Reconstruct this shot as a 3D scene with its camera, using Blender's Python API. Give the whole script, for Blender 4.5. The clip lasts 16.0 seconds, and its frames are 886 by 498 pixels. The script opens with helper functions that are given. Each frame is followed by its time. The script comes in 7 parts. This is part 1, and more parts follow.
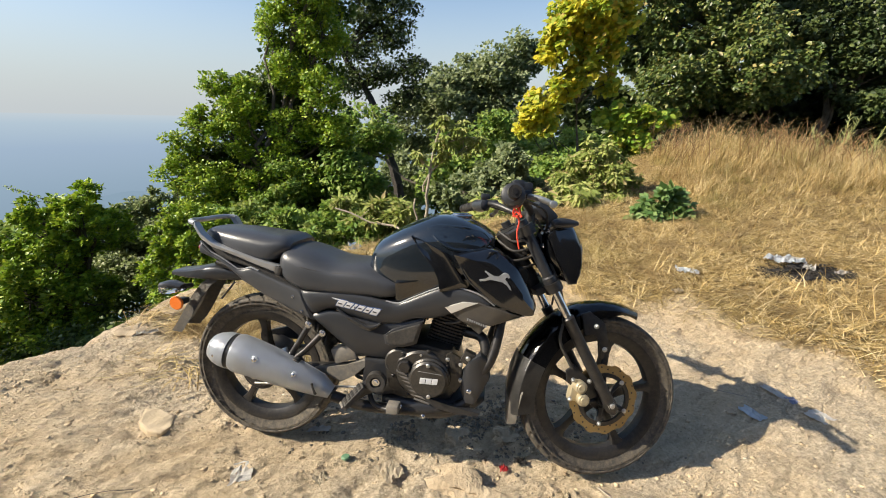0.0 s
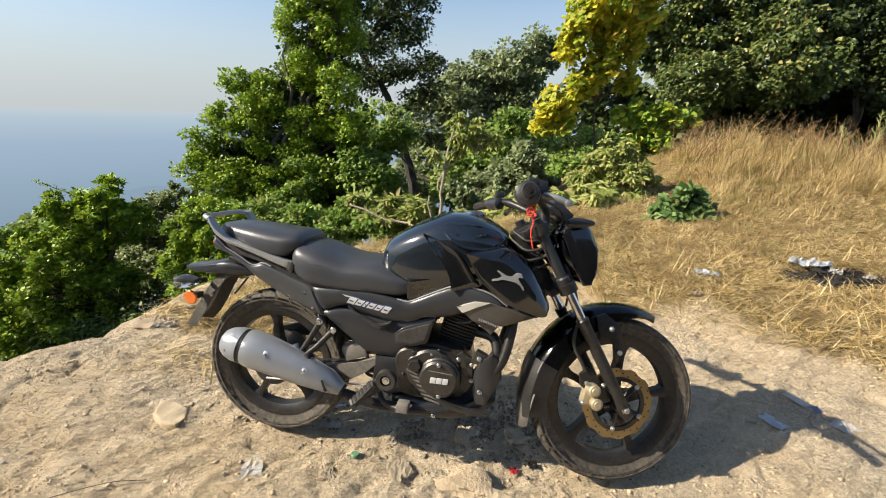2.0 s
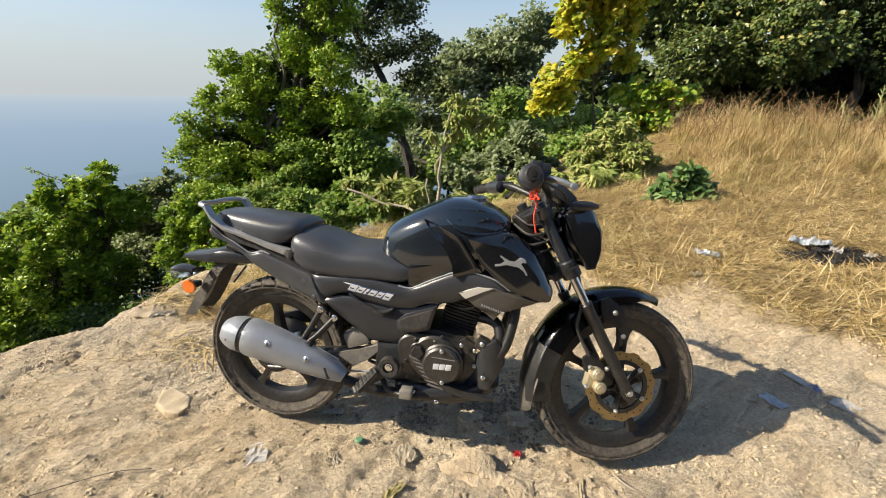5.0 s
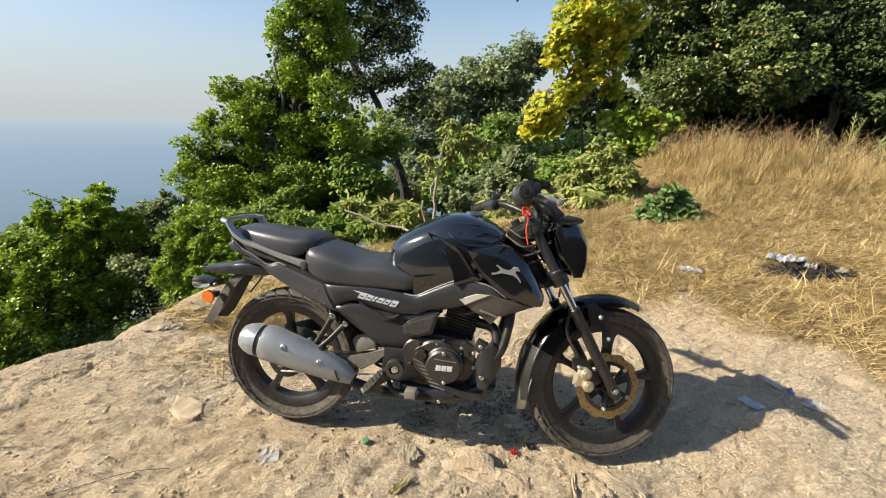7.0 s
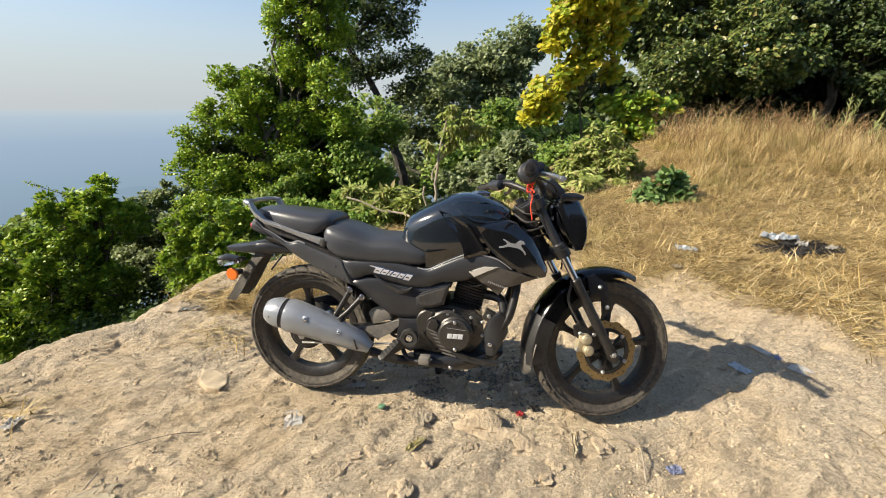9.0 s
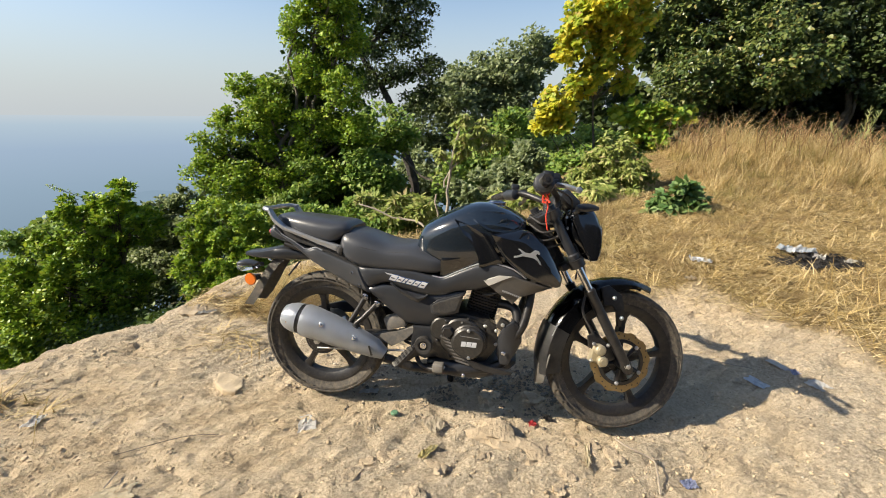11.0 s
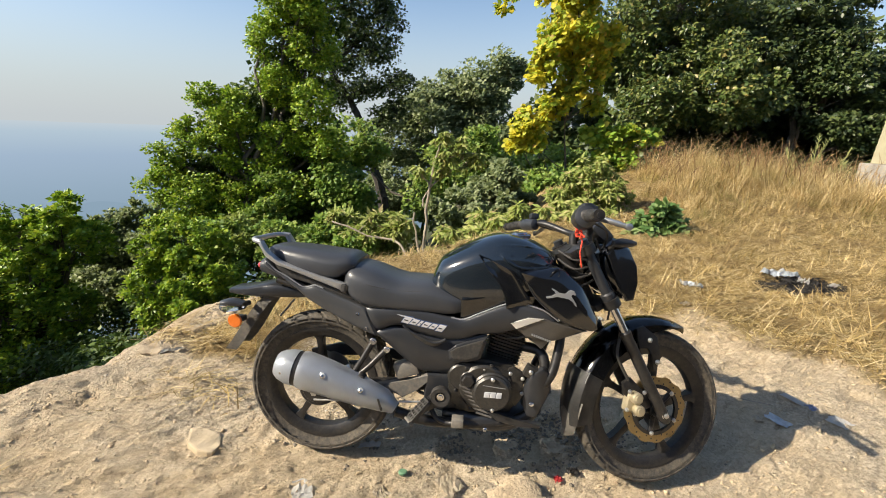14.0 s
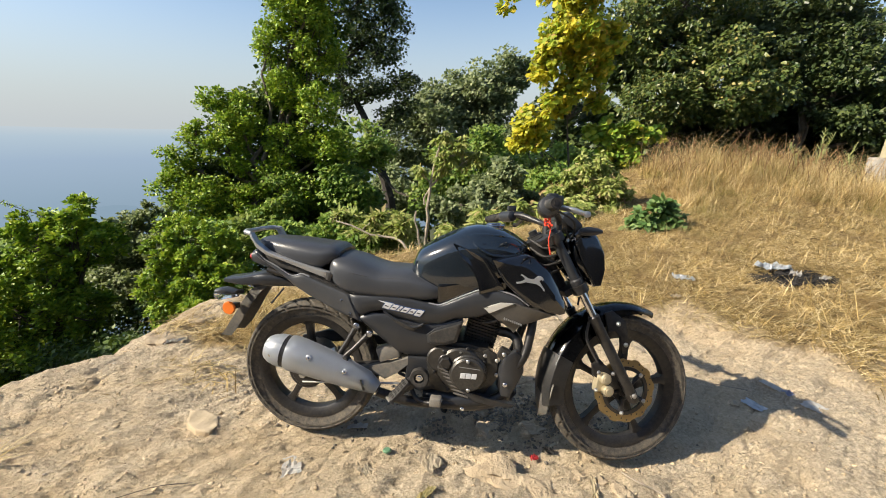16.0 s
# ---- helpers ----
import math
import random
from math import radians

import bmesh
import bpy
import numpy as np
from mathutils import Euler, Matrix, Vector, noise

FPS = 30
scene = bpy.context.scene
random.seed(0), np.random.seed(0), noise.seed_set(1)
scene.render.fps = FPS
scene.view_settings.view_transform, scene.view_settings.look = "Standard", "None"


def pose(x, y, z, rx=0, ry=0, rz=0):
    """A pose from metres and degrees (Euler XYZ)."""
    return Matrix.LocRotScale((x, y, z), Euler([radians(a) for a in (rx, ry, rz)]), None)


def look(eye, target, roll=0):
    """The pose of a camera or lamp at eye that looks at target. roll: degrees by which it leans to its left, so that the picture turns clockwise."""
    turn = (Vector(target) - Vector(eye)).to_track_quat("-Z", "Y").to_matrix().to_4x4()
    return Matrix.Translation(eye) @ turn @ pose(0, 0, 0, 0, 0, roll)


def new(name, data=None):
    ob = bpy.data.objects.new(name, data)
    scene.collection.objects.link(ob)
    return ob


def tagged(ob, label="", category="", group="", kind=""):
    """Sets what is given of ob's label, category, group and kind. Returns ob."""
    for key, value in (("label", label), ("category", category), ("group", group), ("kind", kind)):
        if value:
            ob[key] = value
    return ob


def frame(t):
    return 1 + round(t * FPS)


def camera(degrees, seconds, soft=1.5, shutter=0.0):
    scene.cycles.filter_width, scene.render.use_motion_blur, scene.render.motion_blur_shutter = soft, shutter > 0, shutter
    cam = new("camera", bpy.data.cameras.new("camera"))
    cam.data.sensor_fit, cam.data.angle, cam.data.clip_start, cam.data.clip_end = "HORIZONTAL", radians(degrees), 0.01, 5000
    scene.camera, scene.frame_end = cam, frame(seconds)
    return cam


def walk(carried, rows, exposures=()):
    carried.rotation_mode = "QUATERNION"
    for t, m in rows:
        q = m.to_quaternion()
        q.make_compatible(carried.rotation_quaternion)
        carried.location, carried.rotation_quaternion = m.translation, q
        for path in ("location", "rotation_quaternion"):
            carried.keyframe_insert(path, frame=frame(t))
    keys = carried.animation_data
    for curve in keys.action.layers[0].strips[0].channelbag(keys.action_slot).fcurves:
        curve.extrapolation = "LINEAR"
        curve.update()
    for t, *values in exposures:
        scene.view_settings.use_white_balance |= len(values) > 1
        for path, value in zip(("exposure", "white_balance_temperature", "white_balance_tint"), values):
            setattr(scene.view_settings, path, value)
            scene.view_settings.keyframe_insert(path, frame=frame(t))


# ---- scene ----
cam = camera(93.2, 16.0, soft=1.0)
PATH = [
    (0, (0.171, -1.364, 1.242), (0.011, 0.534, 0.633), 1.2),
    (0.5, (0.181, -1.36, 1.249), (0.007, 0.539, 0.644), 1.2),
    (1, (0.177, -1.356, 1.242), (-0.016, 0.541, 0.638), 1.3),
    (1.5, (0.177, -1.351, 1.245), (-0.036, 0.542, 0.637), 1.4),
    (2, (0.175, -1.345, 1.239), (-0.051, 0.542, 0.618), 1.4),
    (2.5, (0.169, -1.352, 1.232), (-0.061, 0.526, 0.585), 1.1),
    (3, (0.169, -1.351, 1.223), (-0.054, 0.518, 0.546), 0.8),
    (3.5, (0.176, -1.323, 1.19), (-0.044, 0.537, 0.488), 0.6),
    (4, (0.174, -1.317, 1.208), (-0.046, 0.541, 0.503), 0.4),
    (6.3, (0.147, -1.385, 1.249), (-0.054, 0.506, 0.631), 1.3),
    (6.5, (0.154, -1.417, 1.244), (-0.046, 0.48, 0.645), 1.0),
    (7, (0.148, -1.477, 1.252), (-0.037, 0.422, 0.655), 0.9),
    (7.5, (0.124, -1.584, 1.239), (-0.05, 0.313, 0.632), 0.6),
    (8, (0.119, -1.643, 1.248), (-0.05, 0.249, 0.623), 0.3),
    (10.3, (0.089, -1.537, 1.235), (-0.106, 0.34, 0.571), 0.6),
    (10.5, (0.081, -1.566, 1.24), (-0.115, 0.313, 0.584), 0.8),
    (11, (0.096, -1.619, 1.253), (-0.128, 0.27, 0.634), 0.6),
    (11.5, (0.091, -1.633, 1.252), (-0.144, 0.263, 0.661), 0.5),
    (12, (0.096, -1.642, 1.261), (-0.133, 0.261, 0.69), 0.4),
    (12.5, (0.095, -1.639, 1.268), (-0.104, 0.27, 0.707), 0.6),
    (13, (0.077, -1.611, 1.258), (-0.077, 0.305, 0.704), 1.0),
    (13.5, (-0.007, -1.518, 1.261), (-0.103, 0.402, 0.708), 1.7),
    (14, (-0.125, -1.435, 1.272), (-0.185, 0.487, 0.722), 2.1),
    (14.5, (-0.174, -1.406, 1.266), (-0.218, 0.517, 0.717), 2.2),
    (15, (-0.16, -1.405, 1.264), (-0.215, 0.517, 0.714), 2.1),
    (15.5, (-0.082, -1.459, 1.268), (-0.161, 0.461, 0.715), 1.8),
    (16, (-0.001, -1.53, 1.262), (-0.106, 0.39, 0.713), 1.3),
]
walk(cam, [(t, look(eye, target, roll)) for t, eye, target, roll in PATH], exposures=[(0, 0.79, 6500, 10), (16, 0.79, 6500, 10)])

# ---- light ----
SUN_EL, SUN_AZ = 35.5, math.atan2(-0.355, -1.355)      # the sun stands over -x, a little towards -y
world = bpy.data.worlds.new("sky")
scene.world = world
world.use_nodes = True
wn = world.node_tree.nodes
bg = wn["Background"]
sky = wn.new("ShaderNodeTexSky")
sky.sky_type = 'NISHITA'
sky.sun_disc = False
sky.sun_elevation = radians(SUN_EL)
sky.sun_rotation = math.pi / 2 - SUN_AZ
sky.altitude = 0
sky.air_density = 1.0
sky.dust_density = 0.7
sky.ozone_density = 1.5
world.node_tree.links.new(sky.outputs[0], bg.inputs[0])
bg.inputs[1].default_value = 0.097
# pale haze low over the horizon, all round
haze = wn.new("ShaderNodeBackground")
haze.inputs[0].default_value = (0.6, 0.66, 0.70, 1)
haze.inputs[1].default_value = 0.525
sky_tc, sky_z, sky_r, sky_mix = wn.new("ShaderNodeTexCoord"), wn.new("ShaderNodeSeparateXYZ"), wn.new("ShaderNodeValToRGB"), wn.new("ShaderNodeMixShader")
world.node_tree.links.new(sky_tc.outputs["Generated"], sky_z.inputs[0])
world.node_tree.links.new(sky_z.outputs["Z"], sky_r.inputs[0])
for el, (at, v) in zip(sky_r.color_ramp.elements, ((0.0, 0.92), (0.3, 0.0))):
    el.position = at
    el.color = (v, v, v, 1)
sky_r.color_ramp.interpolation = 'EASE'
world.node_tree.links.new(sky_r.outputs[0], sky_mix.inputs[0])
world.node_tree.links.new(bg.outputs[0], sky_mix.inputs[1])
world.node_tree.links.new(haze.outputs[0], sky_mix.inputs[2])
world.node_tree.links.new(sky_mix.outputs[0], wn["World Output"].inputs[0])
sun_data = bpy.data.lights.new("sun", 'SUN')
sun_data.energy = 5.0
sun_data.angle = radians(0.6)
sun_data.color = (1.0, 0.89, 0.72)
sun = new("sun", sun_data)
sun.matrix_world = look((math.cos(SUN_AZ) * 50, math.sin(SUN_AZ) * 50, math.tan(radians(SUN_EL)) * 50), (0, 0, 0))

# ---- materials ----
def material(name, rough=0.6, metal=0.0, coat=0.0, spec=0.5):
    m = bpy.data.materials.new(name)
    m.use_nodes = True
    nt = m.node_tree
    b = nt.nodes["Principled BSDF"]
    b.inputs["Roughness"].default_value = rough
    b.inputs["Metallic"].default_value = metal
    b.inputs["Coat Weight"].default_value = coat
    b.inputs["Coat Roughness"].default_value = 0.06
    b.inputs["Specular IOR Level"].default_value = spec
    return m, nt, b


def node(nt, kind, **kw):
    n = nt.nodes.new("ShaderNode" + kind)
    for k, v in kw.items():
        n.inputs[k.replace("_", " ")].default_value = v
    return n


def ramp(nt, fac, stops):
    r = nt.nodes.new("ShaderNodeValToRGB")
    e = r.color_ramp.elements
    while len(e) < len(stops):
        e.new(0.5)
    for el, (p, c) in zip(e, stops):
        el.position = p
        el.color = (c[0], c[1], c[2], 1)
    nt.links.new(fac, r.inputs[0])
    return r.outputs[0]


def noise_fac(nt, scale, detail=4.0, rough=0.6, coords="Object", stretch=None):
    tc = nt.nodes.new("ShaderNodeTexCoord")
    src = tc.outputs[coords]
    if stretch:
        mp = nt.nodes.new("ShaderNodeMapping")
        mp.inputs["Scale"].default_value = stretch
        nt.links.new(src, mp.inputs[0])
        src = mp.outputs[0]
    n = node(nt, "TexNoise", Scale=scale, Detail=detail, Roughness=rough)
    nt.links.new(src, n.inputs["Vector"])
    return n.outputs[0]


def mix(nt, fac, a, b, kind='MIX'):
    n = nt.nodes.new("ShaderNodeMix")
    n.data_type = 'RGBA'
    n.blend_type = kind
    for sock, v in ((n.inputs[0], fac), (n.inputs[6], a), (n.inputs[7], b)):
        if isinstance(v, bpy.types.NodeSocket):
            nt.links.new(v, sock)
        elif isinstance(v, tuple):
            sock.default_value = (v[0], v[1], v[2], 1)
        else:
            sock.default_value = v
    return n.outputs[2]


def bump(nt, b, height, strength=0.3, distance=0.01, chain=None):
    n = node(nt, "Bump", Strength=strength, Distance=distance)
    nt.links.new(height, n.inputs["Height"])
    if chain:
        nt.links.new(chain, n.inputs["Normal"])
    nt.links.new(n.outputs[0], b.inputs["Normal"])
    return n.outputs[0]


def surface(name, dark, light, rough=0.6, metal=0.0, coat=0.0, scale=8.0, fine=120.0, relief=0.15, depth=0.002, rough_var=0.12, dust=0.0, spec=0.5):
    """A worn surface: colour drifting between two tones, fine grain, uneven gloss and, if wanted, a film of dust."""
    m, nt, b = material(name, rough, metal, coat, spec)
    big, small = noise_fac(nt, scale, 5), noise_fac(nt, fine, 3)
    c = mix(nt, ramp(nt, big, ((0.3, (0, 0, 0)), (0.72, (1, 1, 1)))), dark, light)
    if dust:
        d = ramp(nt, noise_fac(nt, scale * 4.5, 10, 0.78), ((0.42, (0, 0, 0)), (0.75, (dust, dust, dust))))
        c = mix(nt, d, c, (0.36, 0.29, 0.2))
    nt.links.new(c, b.inputs["Base Color"])
    rr = nt.nodes.new("ShaderNodeMapRange")
    rr.inputs["To Min"].default_value = max(0.02, rough - rough_var)
    rr.inputs["To Max"].default_value = min(1, rough + rough_var)
    nt.links.new(big, rr.inputs[0])
    nt.links.new(rr.outputs[0], b.inputs["Roughness"])
    if relief:
        bump(nt, b, small, relief, depth)
    return m


PAINT = surface("gloss_black_paint", (0.003, 0.0035, 0.0045), (0.0045, 0.005, 0.0065), 0.12, coat=1.0, scale=3, relief=0.0, rough_var=0.05, dust=0.0)
PAINT_BLUE = surface("gloss_blue_black_paint", (0.007, 0.011, 0.016), (0.01, 0.015, 0.021), 0.12, coat=1.0, scale=3, relief=0.0, rough_var=0.05, dust=0.0)
PLASTIC = surface("matte_dark_plastic", (0.021, 0.0225, 0.026), (0.031, 0.033, 0.037), 0.32, scale=5, fine=700, relief=0.12, dust=0.02, spec=0.5)
TAIL_PLASTIC = surface("dark_grey_satin_plastic", (0.045, 0.047, 0.05), (0.062, 0.064, 0.068), 0.36, scale=5, fine=700, relief=0.08, dust=0.04)
GREY_PLASTIC = surface("grey_satin_panel", (0.075, 0.072, 0.068), (0.095, 0.09, 0.085), 0.38, metal=0.3, scale=5, relief=0.03, dust=0.12)
BLACK_METAL = surface("black_alloy", (0.012, 0.012, 0.013), (0.024, 0.024, 0.025), 0.4, metal=0.2, scale=14, fine=260, relief=0.1, dust=0.1)
# dusty casting paler than the engine: light on rib edges put into the colour
RIB = surface("lit_grey_casting", (0.1, 0.1, 0.098), (0.2, 0.19, 0.18), 0.4, metal=0.4, scale=30, relief=0.1, dust=0.2)
ENGINE = surface("black_engine_casting", (0.024, 0.024, 0.024), (0.05, 0.049, 0.046), 0.36, metal=0.35, scale=22, fine=300, relief=0.25, dust=0.14)
VINYL = surface("black_seat_vinyl", (0.038, 0.041, 0.047), (0.05, 0.053, 0.06), 0.36, scale=6, fine=520, relief=0.2, depth=0.001, dust=0.02)
RUBBER = surface("dusty_tyre_rubber", (0.045, 0.042, 0.038), (0.08, 0.074, 0.064), 0.7, scale=14, fine=200, relief=0.25, dust=0.4, spec=0.3)
SOFT_RUBBER = surface("black_rubber", (0.015, 0.015, 0.015), (0.03, 0.03, 0.03), 0.6, scale=12, relief=0.1, dust=0.15)
SILVER = surface("silver_painted_steel", (0.56, 0.59, 0.63), (0.65, 0.68, 0.72), 0.34, metal=0.35, scale=4, fine=500, relief=0.04, dust=0.14)
RAIL = surface("grey_metal_paint", (0.3, 0.31, 0.32), (0.37, 0.38, 0.39), 0.34, metal=0.4, scale=6, relief=0.02, dust=0.06)
CHROME = surface("chrome", (0.55, 0.55, 0.56), (0.66, 0.66, 0.67), 0.16, metal=1.0, scale=12, relief=0.02)
ALLOY = surface("bright_alloy", (0.45, 0.45, 0.44), (0.6, 0.6, 0.58), 0.35, metal=0.9, scale=20, relief=0.05, dust=0.2)
GOLD = surface("bronze_disc_steel", (0.27, 0.195, 0.085), (0.37, 0.27, 0.125), 0.42, metal=0.75, scale=25, relief=0.05, dust=0.25)
CALIPER = surface("pale_gold_caliper", (0.42, 0.36, 0.23), (0.55, 0.48, 0.33), 0.42, metal=0.5, scale=30, relief=0.1, dust=0.3)
WHITE_STRIPE = surface("pale_silver_decal", (0.6, 0.59, 0.56), (0.7, 0.69, 0.66), 0.35, metal=0.3, scale=6, relief=0)
LETTER = surface("white_lettering", (0.5, 0.51, 0.53), (0.58, 0.59, 0.6), 0.4, scale=6, relief=0)
BLUE_EDGE = surface("blue_decal_edge", (0.03, 0.06, 0.16), (0.04, 0.08, 0.2), 0.4, scale=6, relief=0)
ORANGE = surface("orange_reflector", (0.75, 0.17, 0.02), (0.85, 0.22, 0.03), 0.18, coat=0.6, scale=30, fine=900, relief=0.3)
FENDER_GREY = surface("dull_grey_fender", (0.035, 0.036, 0.038), (0.06, 0.06, 0.06), 0.42, scale=8, relief=0.06, dust=0.12)
MUDFLAP = surface("dusty_grey_mudguard", (0.09, 0.088, 0.082), (0.19, 0.18, 0.16), 0.6, scale=10, relief=0.1, dust=0.55)
FLAP = surface("dusty_grey_flap", (0.14, 0.135, 0.125), (0.28, 0.265, 0.24), 0.55, scale=14, relief=0.1, dust=0.4)
RED_THREAD = surface("red_thread", (0.6, 0.04, 0.02), (0.75, 0.08, 0.03), 0.7, scale=60, relief=0.3)
LAMP_GLASS, _nt, _b = material("clear_lamp_plastic", 0.06)
_b.inputs["Transmission Weight"].default_value = 0.9
_b.inputs["Base Color"].default_value = (0.85, 0.87, 0.88, 1)
RED_LENS = surface("red_lamp_lens", (0.35, 0.012, 0.01), (0.45, 0.02, 0.015), 0.12, coat=0.8, scale=20, relief=0)


def leafy(name, stops, rough=0.5, through_light=0.35, spec=0.22, patch=None):
    """Leaf material: each leaf its own tint, some light shining through; patch (scale, colour, how far) tints whole tufts."""
    m, nt, b = material(name, rough + 0.12, spec=spec)
    g = nt.nodes.new("ShaderNodeNewGeometry")
    c = ramp(nt, g.outputs["Random Per Island"], stops)
    v = noise_fac(nt, 1.1, 3)
    c = mix(nt, ramp(nt, v, ((0.4, (0, 0, 0)), (0.7, (0.3, 0.3, 0.3)))), c, stops[0][1])
    for scale, tint, far in patch or ():
        c = mix(nt, ramp(nt, noise_fac(nt, scale, 4), ((0.5, (0, 0, 0)), (0.64, (far, far, far)))), c, tint)
    nt.links.new(c, b.inputs["Base Color"])
    t = nt.nodes.new("ShaderNodeBsdfTranslucent")
    warm = mix(nt, 0.2, c, (0.3, 0.36, 0.03))
    nt.links.new(warm, t.inputs[0])
    ms = nt.nodes.new("ShaderNodeMixShader")
    ms.inputs[0].default_value = through_light
    nt.links.new(b.outputs[0], ms.inputs[1])
    nt.links.new(t.outputs[0], ms.inputs[2])
    nt.links.new(ms.outputs[0], nt.nodes["Material Output"].inputs[0])
    return m


LEAF_BRIGHT = leafy("bright_green_leaf", ((0.0, (0.1, 0.19, 0.022)), (0.35, (0.21, 0.34, 0.03)), (0.75, (0.35, 0.47, 0.04)), (1.0, (0.5, 0.54, 0.06))), 0.36, 0.24, 0.35)
LEAF_DARK = leafy("dark_green_leaf", ((0.0, (0.029, 0.053, 0.018)), (0.5, (0.058, 0.086, 0.027)), (1.0, (0.14, 0.175, 0.052))), 0.3, 0.2, 0.4)
# darker copy of the green leaf: canopy shade put into the colour
LEAF_PAINTED_SHADE = leafy("painted_shade_leaf", ((0.0, (0.03, 0.06, 0.014)), (0.5, (0.06, 0.11, 0.02)), (1.0, (0.13, 0.19, 0.035))), 0.4, 0.2, 0.3)
LEAF_MID = leafy("mid_green_leaf", ((0.0, (0.09, 0.18, 0.036)), (0.5, (0.2, 0.32, 0.055)), (1.0, (0.34, 0.42, 0.085))), 0.42, 0.32, 0.3, patch=((1.8, (0.3, 0.27, 0.09), 0.45),))
LEAF_OLIVE = leafy("olive_leaf", ((0.0, (0.045, 0.08, 0.022)), (0.45, (0.1, 0.145, 0.034)), (0.8, (0.19, 0.22, 0.055)), (0.95, (0.28, 0.28, 0.08)), (1.0, (0.4, 0.3, 0.1))), 0.28, 0.24, 0.45)
LEAF_YELLOW = leafy("yellowing_leaf", ((0.0, (0.22, 0.34, 0.04)), (0.4, (0.42, 0.5, 0.06)), (0.62, (0.6, 0.58, 0.07)), (0.82, (0.82, 0.67, 0.07)), (0.95, (0.86, 0.65, 0.1)), (1.0, (0.55, 0.33, 0.1))), 0.4, 0.5, 0.35, patch=((1.3, (0.85, 0.7, 0.06), 0.5),))
LEAF_LARGE_GREEN = leafy("large_yellow_green_leaf", ((0.0, (0.16, 0.3, 0.04)), (0.5, (0.32, 0.45, 0.06)), (0.85, (0.5, 0.55, 0.08)), (1.0, (0.75, 0.62, 0.1))), 0.45, 0.4)
LEAF_LIME = leafy("lime_leaf", ((0.0, (0.18, 0.24, 0.06)), (0.5, (0.33, 0.39, 0.1)), (0.9, (0.52, 0.52, 0.2)), (1.0, (0.5, 0.38, 0.2))), 0.5, 0.4)
LEAF_HAZY = leafy("distant_leaf", ((0.0, (0.1, 0.14, 0.062)), (0.5, (0.23, 0.275, 0.125)), (1.0, (0.42, 0.46, 0.25))), 0.45, 0.35, 0.35)
STRAW = leafy("dry_straw", ((0.0, (0.13, 0.085, 0.03)), (0.25, (0.4, 0.28, 0.1)), (0.65, (0.7, 0.52, 0.23)), (1.0, (0.92, 0.77, 0.46))), 0.55, 0.2, patch=((2.2, (0.3, 0.2, 0.09), 0.6), (9.0, (0.17, 0.11, 0.05), 0.7), (1.3, (0.3, 0.3, 0.1), 0.18)))
STRAW_GREEN = leafy("greenish_dry_grass", ((0.0, (0.13, 0.105, 0.035)), (0.3, (0.4, 0.29, 0.11)), (0.75, (0.68, 0.5, 0.22)), (1.0, (0.88, 0.72, 0.42))), 0.55, 0.2, patch=((1.5, (0.33, 0.2, 0.09), 0.7), (4.5, (0.2, 0.13, 0.05), 0.75), (1.1, (0.26, 0.27, 0.07), 0.5)))
STALK = leafy("bleached_stalk", ((0.0, (0.3, 0.2, 0.08)), (0.4, (0.6, 0.44, 0.2)), (1.0, (0.85, 0.7, 0.4))), 0.5, 0.2)
BARK = surface("grey_bark", (0.06, 0.05, 0.04), (0.16, 0.135, 0.105), 0.85, scale=6, fine=45, relief=0.7, depth=0.02)
LEAF_PLANT = leafy("plant_leaf", ((0.0, (0.06, 0.13, 0.035)), (0.6, (0.13, 0.22, 0.065)), (1.0, (0.25, 0.34, 0.12))), 0.4, 0.3, 0.3)
BARK_DARK = surface("dark_bark", (0.025, 0.021, 0.017), (0.07, 0.058, 0.046), 0.85, scale=6, fine=45, relief=0.7, depth=0.02)
BARK_PALE = surface("pale_bark", (0.24, 0.2, 0.15), (0.42, 0.36, 0.28), 0.8, scale=9, fine=60, relief=0.5, depth=0.008)

# ---- helpers for building ----
def part(name, bm, mat, parent=None, label="", smooth=True, kind=""):
    """Links a bmesh as one mesh object, under a thing or a part if one is given."""
    me = bpy.data.meshes.new(name)
    if bm.faces:
        bmesh.ops.recalc_face_normals(bm, faces=bm.faces)
    bm.to_mesh(me)
    bm.free()
    me.materials.append(mat)
    if smooth:
        me.polygons.foreach_set("use_smooth", [True] * len(me.polygons))
        me.set_sharp_from_angle(angle=radians(38))
    ob = new(name, me)
    if parent:
        ob.parent = parent
    if label or kind:
        tagged(ob, label, kind=kind)
    return ob


def mesh_from(name, verts, faces, mat, smooth=False):
    me = bpy.data.meshes.new(name)
    me.from_pydata(verts, [], faces)
    me.materials.append(mat)
    if smooth:
        me.polygons.foreach_set("use_smooth", [True] * len(me.polygons))
    return me


def empty(name, m=None, **tags):
    ob = new(name)
    if m is not None:
        ob.matrix_world = m
    return tagged(ob, **tags)


def wave(x, y, s, seed=0.0):
    return noise.noise(Vector((x * s + seed, y * s - seed, seed * 0.7)))


EDGE = [(-9, -9), (-3.6, -2.2), (-2.5, -0.5), (-2.2, 0.2), (-1.94, 0.53), (-1.88, 1.2), (-1.6, 1.6), (-1.0, 2.4), (-0.3, 3.05),
        (0.8, 3.75), (1.35, 4.6), (1.6, 6), (1.9, 9), (2.6, 14), (8, 34), (60, 200), (4000, 9000)]


def beyond_edge(x, y):
    """Signed distance beyond the rim of the terrace: positive over the slope."""
    best, side = 1e9, -1
